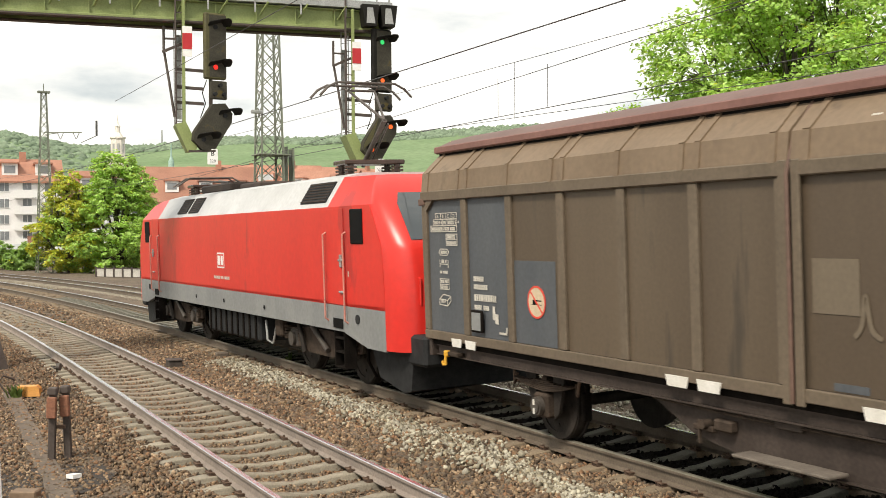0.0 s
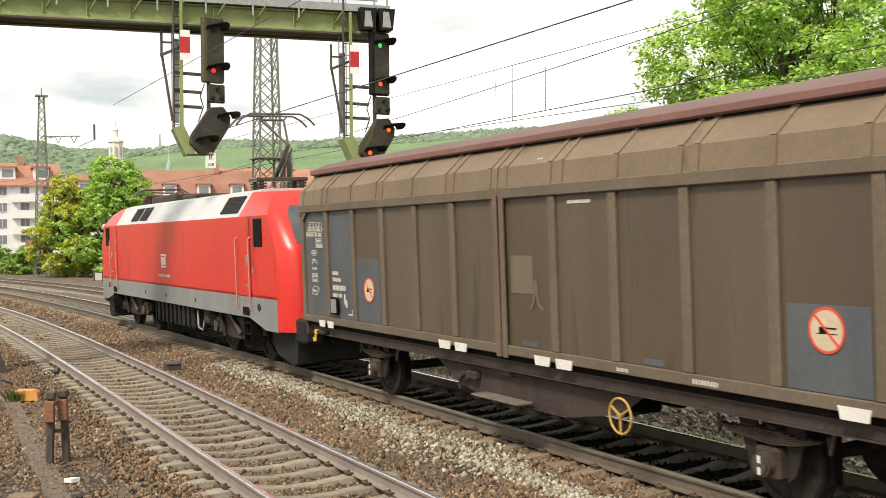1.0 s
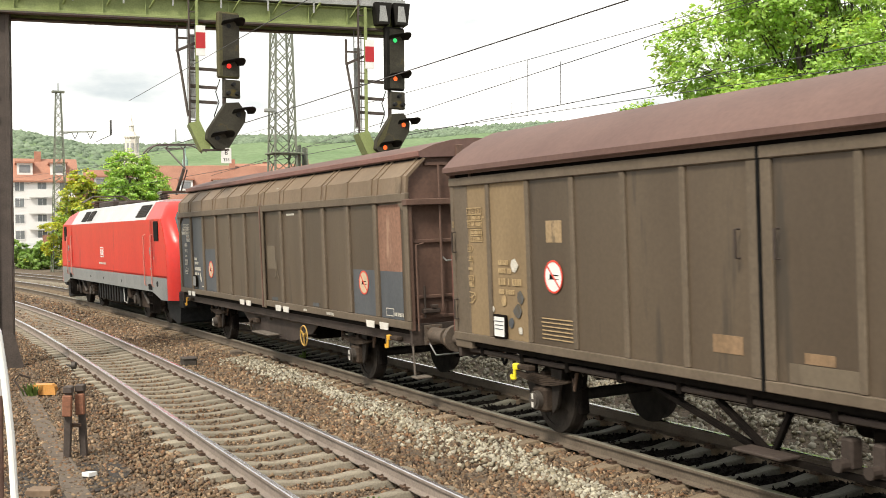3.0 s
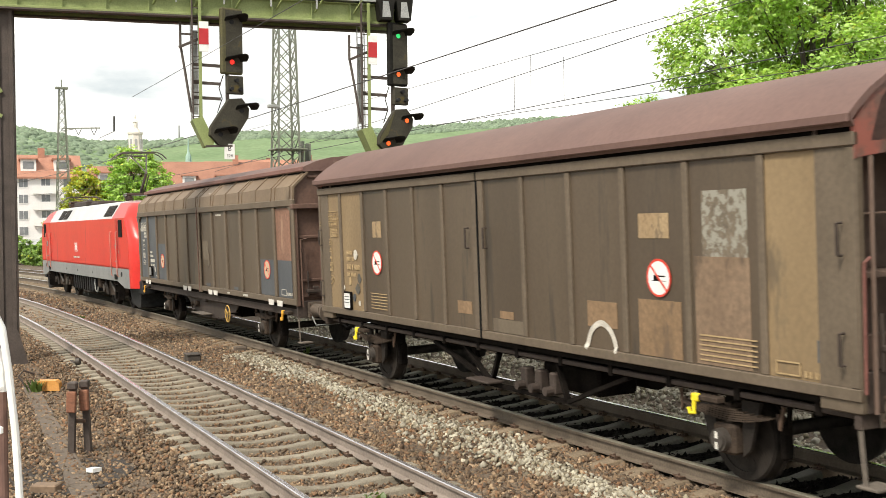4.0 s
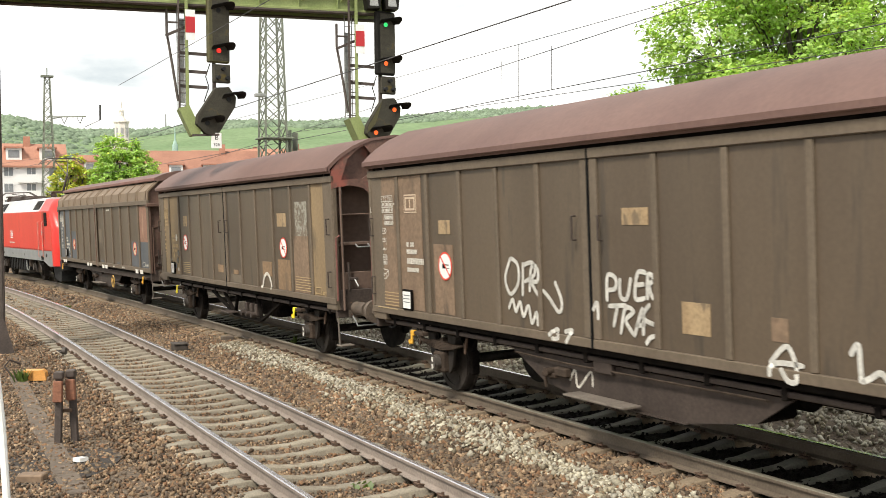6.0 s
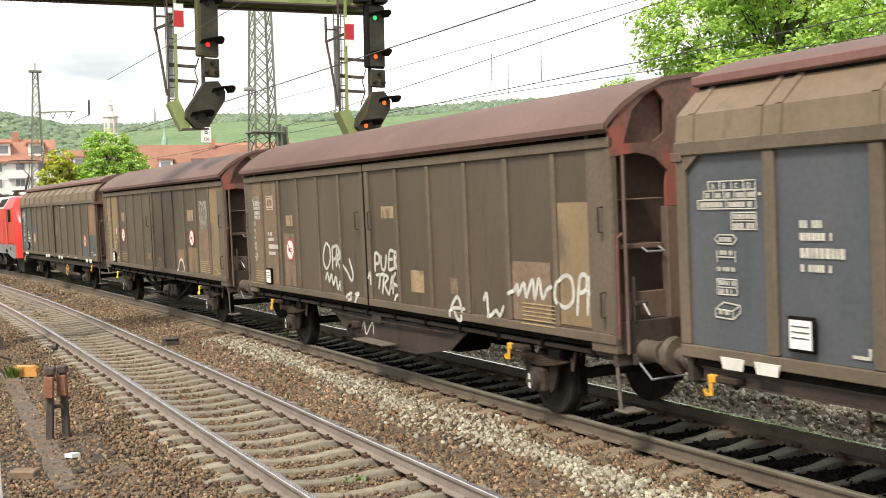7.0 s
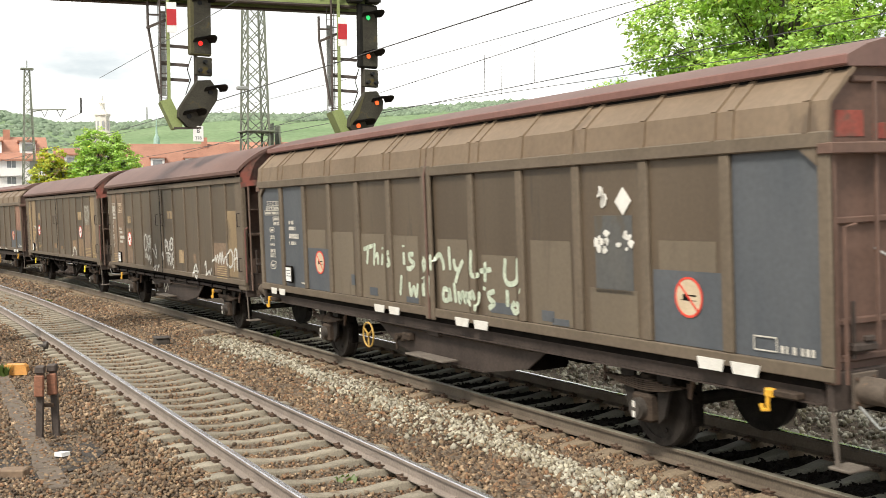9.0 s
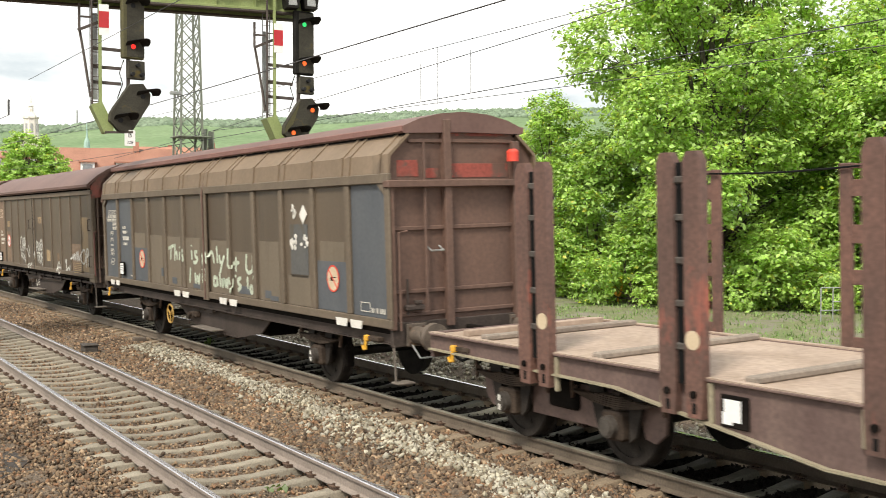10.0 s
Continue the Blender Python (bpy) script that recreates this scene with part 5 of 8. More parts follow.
# second wagon
w2 = smooth_wagon("covered_wagon", 6.45, {(1, 0): "tan", (1, 1): "tan", (-1, 0): "tan"}, "dirty brown covered wagon with faded tan end panels", GROUP)
running_gear(w2, 6.35, 9.0, "truss", [(4.75, M["lemon"], 0.86), (-4.3, M["lemon"], 0.86)], slim=True, reach=(0.79, 0.86))
sign_disc(w2, -3.74, 2.08, face="platewhite")
sign_disc(w2, 3.8, 2.08, face="platewhite")
sheet(w2, -3.4, -3.92, 2.5, 2.77, M["patch"], x=-1.247)
sheet(w2, 3.95, 3.6, 2.5, 2.77, M["patch"], x=-1.247)
sheet(w2, -4.45, -5.1, 2.32, 2.98, M["flaky"], x=-1.247, label="grey flaking paint patch")
sheet(w2, -3.36, -4.09, 1.23, 1.84, M["amber"], x=-1.247)
sheet(w2, -2.37, -2.96, 1.47, 1.77, M["amber"], x=-1.247)
sheet(w2, 0.93, 0.5, 1.42, 1.6, M["amber"], x=-1.247)
sheet(w2, -0.29, -0.65, 1.42, 1.52, M["amber"], x=-1.247)
sheet(w2, -0.1, -0.97, 1.23, 1.41, M["faded"], x=-1.247)
sheet(w2, -4.32, -5.12, 1.23, 2.32, M["rustpatch"], x=-1.247, label="browned lower panel")
stroke(w2, [(-2.35, 1.2), (-2.45, 1.42), (-2.65, 1.52), (-2.85, 1.42), (-2.95, 1.2)], 0.07, M["label"])
data_block(w2, 6.36, 2.98, M["tanlabel"])
number_block(w2, 5.15, 2.2, M["tanlabel"])
plate(w2, 5.1, 1.38)
for y, z, q, key in ((4.72, 2.2, 0.11, "label"), (5.02, 1.72, 0.09, "tanlabel"), (4.6, 1.78, 0.1, "bluegrey"), (4.68, 1.6, 0.13, "bluegrey"), (4.85, 1.45, 0.08, "slate"), (5.32, 1.6, 0.05, "label"), (4.62, 1.36, 0.06, "label")):
    rr = random.Random(int(100 * (y + z)))
    part("torn_label", Shape().prism([(y + q * math.cos(i * math.pi / 4) * rr.uniform(0.5, 1.0), z + q * math.sin(i * math.pi / 4) * rr.uniform(0.6, 1.1)) for i in range(8)], "x", skin(w2, y) - 0.002, skin(w2, y) + 0.004), M[key], w2, "remains of a torn sticker")
for k in range(6):
    bars(w2, [(-5.2, -4.38, 1.27 + 0.05 * k, 1.285 + 0.05 * k), (3.35, 4.1, 1.3 + 0.05 * k, 1.315 + 0.05 * k)], M["tanlabel"])
bars(w2, frame_rows(-5.44, -5.75, 1.25, 1.38, 0.014) + glyph_rows(-5.8, -6.25, 1.25, 0.06, rng), M["tanlabel"])
sheet(w2, -5.95, -6.2, 1.4, 1.6, M["slate"], x=-1.247)
VEHICLES.append((w2, -19.55, 9.0))

# third wagon
w3 = smooth_wagon("covered_wagon", 6.45, {(-1, 1): "brown"}, "dirty brown covered wagon with white graffiti tags", GROUP)
running_gear(w3, 6.35, 9.0, "plate", [(4.95, M["yellow"], 0.86), (-4.2, M["yellow"], 0.86)], slim=True, reach=(0.86, 0.59))
sheet(w3, 6.32, 5.48, 1.23, 3.28, M["rustpatch"], x=-1.247)
sheet(w3, 5.35, 4.56, 1.23, 3.28, M["rustpatch"], x=-1.247)
data_block(w3, 6.36, 3.0, M["label"])
number_block(w3, 5.1, 2.2, M["label"])
bars(w3, [(4.72, 5.14, 2.72, 3.0)], M["boardface"], "operator_board", label="white board with red emblem")
bars(w3, frame_rows(5.12, 4.74, 2.74, 2.98, 0.016) + [(4.95, 5.06, 2.79, 2.93), (4.8, 4.91, 2.79, 2.93)], M["rustpatch"], "emblem", proud=0.004)
sign_disc(w3, 3.84, 1.94, face="platewhite")
plate(w3, 5.08, 1.38)
sheet(w3, 4.02, 3.67, 2.4, 2.6, M["patch"], x=-1.247)
sheet(w3, 4.2, 3.6, 1.24, 2.25, M["rustpatch"], x=-1.247)
sheet(w3, -0.38, -0.84, 2.53, 2.72, M["patch"], x=-1.247)
sheet(w3, -1.35, -1.78, 1.42, 1.75, M["patch"], x=-1.247)
sheet(w3, -2.61, -2.82, 1.46, 1.68, M["rustpatch"], x=-1.247)
sheet(w3, -4.28, -5.16, 1.24, 1.98, M["rustpatch"], x=-1.247, label="rusty brown lower panel")
sheet(w3, -5.36, -6.22, 1.26, 2.7, M["tan"], x=-1.247, label="large faded tan patch")
# sprayed letters by word: lines through points along and up the wall
TAGS = {
    "opr": [[(2.01, 2.11), (2.16, 1.84), (2.04, 1.64), (1.84, 1.79), (1.84, 2.02), (2.01, 2.11)], [(1.74, 1.63), (1.71, 2.06)], [(1.72, 2.02), (1.49, 2.06), (1.44, 1.92), (1.69, 1.81)], [(1.57, 1.69), (1.51, 2.0), (1.34, 1.99), (1.34, 1.84), (1.51, 1.81), (1.35, 1.64)], [(1.27, 1.73), (1.12, 1.64), (0.92, 1.48), (0.85, 1.61), (0.99, 1.85)]],
    "squiggle": [[(2.1, 1.44), (1.99, 1.57), (1.92, 1.42), (1.81, 1.55), (1.74, 1.37), (1.61, 1.51), (1.54, 1.3), (1.42, 1.44), (1.4, 1.27)], [(1.13, 1.18), (0.97, 1.27), (0.92, 1.17), (1.07, 1.15)], [(0.81, 1.25), (0.64, 1.28), (0.76, 1.12)]],
    "puer": [[(-0.07, 1.67), (-0.09, 1.96), (-0.24, 1.94), (-0.23, 1.83), (-0.1, 1.8)], [(-0.32, 1.95), (-0.32, 1.75), (-0.44, 1.73), (-0.52, 1.96)], [(-0.79, 2.02), (-0.64, 2.01), (-0.59, 1.74), (-0.76, 1.75)], [(-0.62, 1.88), (-0.75, 1.9)], [(-0.8, 1.73), (-0.82, 2.0), (-0.92, 1.96), (-0.83, 1.88), (-0.9, 1.74)]],
    "tras": [[(0.18, 1.55), (0.09, 1.65), (0.08, 1.45)], [(-0.09, 1.62), (-0.43, 1.65)], [(-0.26, 1.63), (-0.18, 1.39)], [(-0.31, 1.32), (-0.4, 1.61), (-0.55, 1.59), (-0.41, 1.48), (-0.55, 1.33)], [(-0.55, 1.31), (-0.71, 1.63), (-0.71, 1.34)], [(-0.58, 1.43), (-0.75, 1.47)], [(-0.84, 1.69), (-0.7, 1.54), (-0.92, 1.47)], [(-0.75, 1.25), (-0.83, 1.33), (-0.91, 1.35)]],
    "low": [[(-2.58, 1.25), (-2.81, 1.43), (-2.94, 1.15), (-2.83, 1.12), (-2.74, 1.23)], [(-2.6, 1.13), (-2.65, 1.26), (-3.01, 1.27)], [(-3.53, 1.42), (-3.62, 1.52), (-3.66, 1.23), (-3.84, 1.31), (-3.94, 1.25), (-4.05, 1.39)]],
    "zigzag": [[(-4.15, 1.53), (-4.32, 1.61), (-4.4, 1.68), (-4.41, 1.55), (-4.56, 1.71), (-4.6, 1.53), (-4.76, 1.76), (-4.8, 1.52), (-4.91, 1.78), (-4.97, 1.54), (-5.08, 1.65), (-5.19, 1.7)]],
    "opr_rear": [[(-5.48, 1.85), (-5.32, 1.74), (-5.29, 1.55), (-5.45, 1.46), (-5.63, 1.57), (-5.61, 1.8), (-5.48, 1.85)], [(-5.7, 1.38), (-5.78, 1.82), (-5.91, 1.85), (-5.89, 1.7), (-5.77, 1.65)], [(-5.91, 1.4), (-5.97, 1.83), (-6.11, 1.82), (-6.12, 1.71), (-5.97, 1.65), (-6.14, 1.6), (-6.11, 1.3)]],
}
for lines in TAGS.values():
    for pts in lines:
        stroke(w3, pts, 0.052, M["graffiti"])
stroke(w3, [(1.0, 0.62), (0.88, 0.76), (0.82, 0.56), (0.55, 0.78), (0.52, 0.6)], 0.03, M["label"], x=-1.078)
for k in range(6):
    bars(w3, [(-5.25, -4.5, 1.2 + 0.05 * k, 1.215 + 0.05 * k), (5.45, 6.2, 1.2 + 0.05 * k, 1.215 + 0.05 * k)], M["tanlabel"])
VEHICLES.append((w3, -34.1, 9.0))

# fourth wagon
w4 = shoulder_wagon("covered_wagon", 7.35, {(1, 0): "slate", (1, 1): "slate", (-1, 0): "slate"}, "dirty brown covered wagon sprayed with pale words", GROUP)
running_gear(w4, 7.25, 9.0, "plate", [(6.9, M["yellow"], 0.92), (-6.6, M["yellow"], 0.92)], reach=(0.59, 0.52))
sheet(w4, 4.85, 3.75, 1.25, 2.0, M["slate"])
sheet(w4, -4.95, -5.98, 1.25, 2.0, M["slate"])
for a, b, z0, z1 in ((4.84, 3.97, 2.0, 2.33), (3.66, 2.77, 1.25, 2.3), (2.45, 1.57, 1.25, 2.28), (1.26, 0.4, 1.25, 2.27), (-0.2, -1.05, 1.25, 2.24), (-1.42, -2.26, 1.25, 2.05), (-2.62, -3.47, 1.25, 2.26),
                     (-3.83, -4.68, 1.25, 1.75), (-5.05, -5.9, 2.0, 2.3)):
    sheet(w4, a, b, z0, z1, M["faded"], x=-1.231, label="sun-faded lower part of the panel")
sheet(w4, -3.95, -4.62, 1.7, 2.56, M["bluegrey"], x=-1.231, label="worn blue-grey panel paint")
for a, b, z0, z1 in ((2.9, 2.75, 1.42, 1.6), (2.17, 1.87, 1.3, 1.43), (0.85, 0.45, 1.27, 1.36), (-1.62, -2.2, 1.3, 1.44), (-2.83, -3.1, 1.29, 1.42), (-3.05, -3.4, 1.26, 1.34)):
    sheet(w4, a, b, z0, z1, M["slate"], x=-1.236, label="small slate touch-up")
data_block(w4, 7.07, 2.87, M["label"])
number_block(w4, 5.75, 2.42, M["label"])
sign_disc(w4, 4.25, 1.75)
sign_disc(w4, -5.5, 1.74)
plate(w4, 5.72, 1.48)
for y in (6.6, 6.15, 1.73, 1.2, -0.92, -1.43, -5.84, -6.31):
    tag(w4, y, 0.32 if y > 4 else 0.38)
# sprayed letters by word: lines through points along and up the wall
WORDS = {
    "this": [[(2.35, 2.03), (1.98, 2.1)], [(2.17, 2.07), (2.23, 1.79)], [(1.91, 2.14), (1.97, 1.78)], [(1.95, 1.91), (1.82, 1.96), (1.81, 1.8)], [(1.63, 1.98), (1.67, 1.8)], [(1.63, 2.08), (1.62, 2.05)], [(1.32, 2.01), (1.45, 1.98), (1.35, 1.9), (1.33, 1.82), (1.5, 1.8)]],
    "is": [[(0.89, 2.02), (0.88, 1.83)], [(0.89, 2.13), (0.89, 2.1)], [(0.56, 2.0), (0.7, 1.99), (0.67, 1.91), (0.55, 1.86), (0.68, 1.78), (0.8, 1.79)]],
    "only": [[(0.14, 1.96), (0.26, 1.89), (0.23, 1.8), (0.14, 1.79), (0.07, 1.88), (0.14, 1.96)], [(-0.09, 2.02), (-0.09, 1.79)], [(-0.1, 1.93), (-0.25, 2.02), (-0.35, 1.92), (-0.37, 1.8)], [(-0.54, 2.14), (-0.56, 1.81)], [(-0.66, 1.97), (-0.7, 1.85), (-0.77, 1.83)], [(-0.93, 1.96), (-0.8, 1.81), (-0.69, 1.64)]],
    "four_u": [[(-1.22, 2.11), (-1.2, 1.79), (-1.35, 1.78)], [(-1.37, 1.83), (-1.67, 1.86)], [(-1.52, 1.96), (-1.5, 1.69)], [(-2.03, 2.02), (-2.0, 1.8), (-2.07, 1.7), (-2.22, 1.71), (-2.3, 1.78), (-2.32, 2.03)], [(-2.39, 1.63), (-2.41, 1.62)]],
    "i_will": [[(0.99, 1.67), (1.05, 1.36)], [(0.73, 1.58), (0.69, 1.39), (0.59, 1.51), (0.52, 1.38), (0.45, 1.57)], [(0.29, 1.58), (0.29, 1.39)], [(0.3, 1.67), (0.29, 1.65)], [(0.15, 1.7), (0.16, 1.4)], [(-0.0, 1.72), (0.01, 1.39)]],
    "always": [[(-0.47, 1.53), (-0.35, 1.53), (-0.34, 1.39), (-0.48, 1.4), (-0.51, 1.54), (-0.55, 1.37)], [(-0.65, 1.64), (-0.69, 1.36)], [(-0.77, 1.53), (-0.81, 1.38), (-0.89, 1.52), (-0.96, 1.39), (-1.01, 1.54)], [(-1.14, 1.53), (-1.03, 1.47), (-1.09, 1.37), (-1.17, 1.46), (-1.19, 1.55)], [(-1.2, 1.57), (-1.28, 1.44)], [(-1.35, 1.55), (-1.26, 1.29)], [(-1.48, 1.63), (-1.47, 1.58)], [(-1.74, 1.58), (-1.58, 1.54), (-1.62, 1.47), (-1.72, 1.42), (-1.57, 1.35)]],
    "lo": [[(-2.05, 1.62), (-2.05, 1.4)], [(-2.23, 1.47), (-2.16, 1.41), (-2.23, 1.34), (-2.31, 1.4), (-2.25, 1.47)]],
}
for lines in WORDS.values():
    for pts in lines:
        stroke(w4, pts, 0.072, M["mint"])
part("diamond_label", Shape().prism([(-4.48, 2.86), (-4.62, 2.71), (-4.48, 2.56), (-4.34, 2.71)], "x", -1.246, -1.232), M["white"], w4, "torn white diamond label")
for y, z, a, b in ((-4.1, 2.78, 0.07, 0.12), (-4.08, 2.26, 0.1, 0.13), (-4.48, 2.27, 0.12, 0.11)):
    sh = Shape()
    rr = random.Random(int(abs(z) * 100))
    for k in range(9):
        cy, cz, q = y + rr.uniform(-a, a), z + rr.uniform(-b, b), rr.uniform(0.02, 0.055)
        sh.prism([(cy + q * math.cos(i * 1.05) * rr.uniform(0.6, 1.3), cz + q * math.sin(i * 1.05) * rr.uniform(0.6, 1.3)) for i in range(6)], "x", -1.245, -1.233)
    part("torn_label", sh, M["white"], w4, "remains of torn paper labels")
bars(w4, frame_rows(-6.38, -6.68, 1.31, 1.45, 0.014) + glyph_rows(-6.72, -7.15, 1.31, 0.07, rng) + [(5.0, 5.2, 1.32, 1.35), (5.0, 5.03, 1.32, 1.42)], M["label"])
for x0, x1, z0, z1 in ((-0.2, 0.78, 3.79, 3.93), (-0.2, 0.78, 3.2, 3.4), (-1.08, -0.74, 3.22, 3.45), (-0.62, -0.4, 3.2, 3.34)):
    part("red_primer", Shape().box(x0, -7.257, z0, x1, -7.25, z1, 0.002), M["primer"], w4, "bright red primer patch")
part("door_pipe", Shape().tube([(-HW - 0.02, 0.0, 1.1), (-HW - 0.03, 0.0, 3.15), (-1.2, 0.0, 3.5), (-0.95, 0, 3.8)], 0.022, 7), M["endred"], w4, "dark red pipe along the wall joint")
hand_wheel(w4, 2.1, 0.67)
part("tail_lamp", Shape().cyl((0.75, -7.45, 3.42), (0.75, -7.45, 3.56), 0.09, 16).cyl((0.75, -7.45, 3.56), (0.75, -7.45, 3.6), 0.09, 16, 0.05), M["signred"], w4, "red tail lamp bracket light")
VEHICLES.append((w4, -49.0, 9.0))


# ---- flat wagon with stakes ----
def stake_wagon():
    w = thing("stake_wagon", "rusty flat wagon with tall red-brown stakes", "flat wagon")
    half = 9.5
    for side in (-1, 1):
        x = side * 1.24
        part("side_sill", Shape().prism([(half, 1.16), (half, 0.98), (half - 3.6, 0.94), (half - 6.2, 0.6), (-half + 6.2, 0.6), (-half + 3.6, 0.94), (-half, 0.98), (-half, 1.16)], "x", x - 0.02, x + 0.02)
             .box(x - 0.07, -half, 1.15, x + 0.07, half, 1.175, 0.006), M["stakesill"], w, "deep rusty side sill")
        low = [(half, 0.98), (half - 3.6, 0.94), (half - 6.2, 0.6), (-half + 6.2, 0.6), (-half + 3.6, 0.94), (-half, 0.98)]
        part("sill_flange", Shape().prism(low + [(a, b - 0.022) for a, b in reversed(low)], "x", x - 0.075, x + 0.075), M["duststeel"], w, "dusty lower flange")
        part("deck_edge", Shape().box(x - 0.06, -half, 1.176, x + 0.03, half, 1.19), M["deck"], w)
    for i in range(9):
        y0, y1 = half - 0.9 - i * 2.1, half - 0.9 - (i + 1) * 2.1 + 0.04
        part("deck_plate", Shape().box(-1.22, max(y1, -half), 1.1, 1.22, y0, 1.165, 0.006), M["deck"], w, "scuffed wooden-brown deck")
        part("deck_beam", Shape().box(-1.2, y0 - 0.28, 1.166, 1.2, y0 - 0.14, 1.235, 0.015), M["deckbeam"], w, "worn timber bearer")
    part("end_deck", Shape().box(-1.22, half - 0.9, 1.1, 1.22, half, 1.16, 0.006).box(-1.1, half - 0.62, 1.16, 1.1, half - 0.5, 1.24, 0.01), M["deck"], w)
    for d in (-1, 1):
        part("headstock", Shape().box(-1.26, d * half - 0.04, 0.86, 1.26, d * half + 0.04, 1.18, 0.01), M["stakesill"], w)
    part("centre_sill", Shape().box(-0.35, -half, 0.7, 0.35, half, 1.1), M["under"], w)
    buffers(w, half + 0.04, (0.52, 0.62))
    coupling(w, half + 0.06)
    for i in range(8):
        y = 7.18 - i * 2.28
        x = -1.3
        for k in (-1, 1):
            m = y + k * 0.172
            st = part("stake", Shape().prism([(m - 0.09, 0.8), (m + 0.09, 0.8), (m + 0.11, 1.12), (m + 0.11, 3.17), (m + 0.06, 3.26), (m - 0.06, 3.26), (m - 0.11, 3.17), (m - 0.11, 1.12)], "x", x - 0.05, x + 0.05),
                      M["stake"], w, "tall red-brown steel stake")
            part("stake_bolt", Shape().cyl((x - 0.05, m, 1.02), (x - 0.075, m, 1.02), 0.036, 10), M["under"], st)
            part("stake_slot", Shape().box(x - 0.053, m - 0.025, 0.84, x - 0.045, m + 0.025, 0.94, 0.002), M["black"], st)
        part("stake_strap", Shape().box(x - 0.035, y - 0.035, 1.1, x + 0.03, y + 0.035, 3.16), M["black"], w, "black strap between the stakes")
        for z in (1.45, 1.85, 2.25, 2.65, 3.0):
            part("stake_tie", Shape().box(x - 0.052, y - 0.055, z - 0.035, x + 0.0, y + 0.055, z + 0.035, 0.012), M["box"], w)
        part("stake_pocket", Shape().box(-1.3, y - 0.34, 0.76, -1.245, y - 0.29, 1.14, 0.01), M["duststeel"], w, "dusty stake pocket")
        part("stake_pocket", Shape().box(-1.3, y + 0.29, 0.82, -1.245, y + 0.34, 1.14, 0.01), M["duststeel"], w, "dusty stake pocket")
        part("load_disc", Shape().disc((x - 0.053, y - 0.165, 1.52), 0.09, (1, 0, 0), 0.006, 20), M["signface"], w, "cream round mark on the stake")
        # far side: a ladder-like stake with open squares between its rungs
        x = 1.3
        for k in (-1, 1):
            part("stake", Shape().box(x - 0.03, y + k * 0.2 - 0.075, 0.8, x + 0.03, y + k * 0.2 + 0.075, 3.16, 0.01), M["stake"], w, "red-brown post of the far stake")
        for z0, z1 in ((1.0, 1.3), (1.86, 2.02), (2.3, 2.5), (2.8, 2.98), (3.1, 3.15)):
            part("stake_rung", Shape().box(x - 0.02, y - 0.125, z0, x + 0.02, y + 0.125, z1, 0.004), M["stake"], w)
    pts = [(1.24, 7.18 - i * 0.285, 3.12 - 0.03 * math.sin(math.pi * ((i % 8) / 8))) for i in range(58)]
    part("lashing_rope", Shape().tube(pts, 0.012, 5), M["black"], w)
    plate_y = half - 5.2
    p = part("card_holder", Shape().box(-1.285, plate_y - 0.17, 0.76, -1.262, plate_y + 0.17, 1.06, 0.01), M["under"], w)
    part("card", Shape().box(-1.29, plate_y - 0.08, 0.82, -1.286, plate_y + 0.12, 1.02).box(-1.289, plate_y + 0.02, 0.79, -1.286, plate_y + 0.14, 0.9), M["platewhite"], p, "white paper card")
    tie_hook(w, half - 0.55, M["yellow"], 1.0)
    for end in (1, -1):
        c = end * (half - 2.35)
        bogie = thing("bogie", "", "")
        bogie.parent = w
        for key in ("label", "category"):
            if key in bogie:
                del bogie[key]
        for side in (-1, 1):
            x = side * 1.0
            xx = x - side * 0.09
            part("bogie_frame", Shape().prism([(c + 1.5, 0.8), (c + 1.62, 0.7), (c + 1.6, 0.45), (c + 1.45, 0.33), (c + 1.3, 0.36), (c + 1.2, 0.66), (c + 0.7, 0.66), (c + 0.62, 0.36), (c - 0.62, 0.36), (c - 0.7, 0.66), (c - 1.2, 0.66), (c - 1.3, 0.36),
                                               (c - 1.45, 0.33), (c - 1.6, 0.45), (c - 1.62, 0.7), (c - 1.5, 0.8)], "x", xx - 0.02, xx + 0.02),
                 M["stakesill"], bogie, "dusty brown bogie side frame")
            for d in (-0.95, 0.95):
                axle_box(bogie, x, c + d, 0.46, d > 0)
        part("bolster", Shape().box(-1.0, c - 0.25, 0.5, 1.0, c + 0.25, 0.85, 0.03), M["under"], bogie)
        for d in (-0.95, 0.95):
            wheelset(bogie, c + d, 0.46)
    return w


M["stake"] = mat("chipped red-brown stake paint", (0.085, 0.05, 0.04), (0.16, 0.082, 0.062), 0.65, scale=2, fine=20, bump=0.2, streak=0.5, spots=(0.32, 0.1, 0.07), spot_at=0.57, spot_scale=1.3, fine_amount=0.35)
M["stakesill"] = mat("rusty purple-brown steel", (0.1, 0.062, 0.055), (0.15, 0.1, 0.085), 0.7, scale=2.5, fine=22, bump=0.2, streak=0.5)
M["deck"] = mat("worn reddish deck", (0.3, 0.225, 0.17), (0.4, 0.31, 0.245), 0.75, scale=1.5, fine=14, bump=0.2, fine_amount=0.2)
M["deckbeam"] = mat("weathered timber bearer", (0.2, 0.165, 0.135), (0.28, 0.235, 0.19), 0.85, scale=2, fine=25, bump=0.4)
w5 = stake_wagon()
VEHICLES.append((w5, -66.9, 14.3))


# ---- electric locomotive ----
M["windscreen"] = mat("windscreen glass", (0.05, 0.06, 0.065), (0.07, 0.08, 0.085), 0.05, scale=1, fine=10, bump=0, fine_amount=0, spec=1.0)


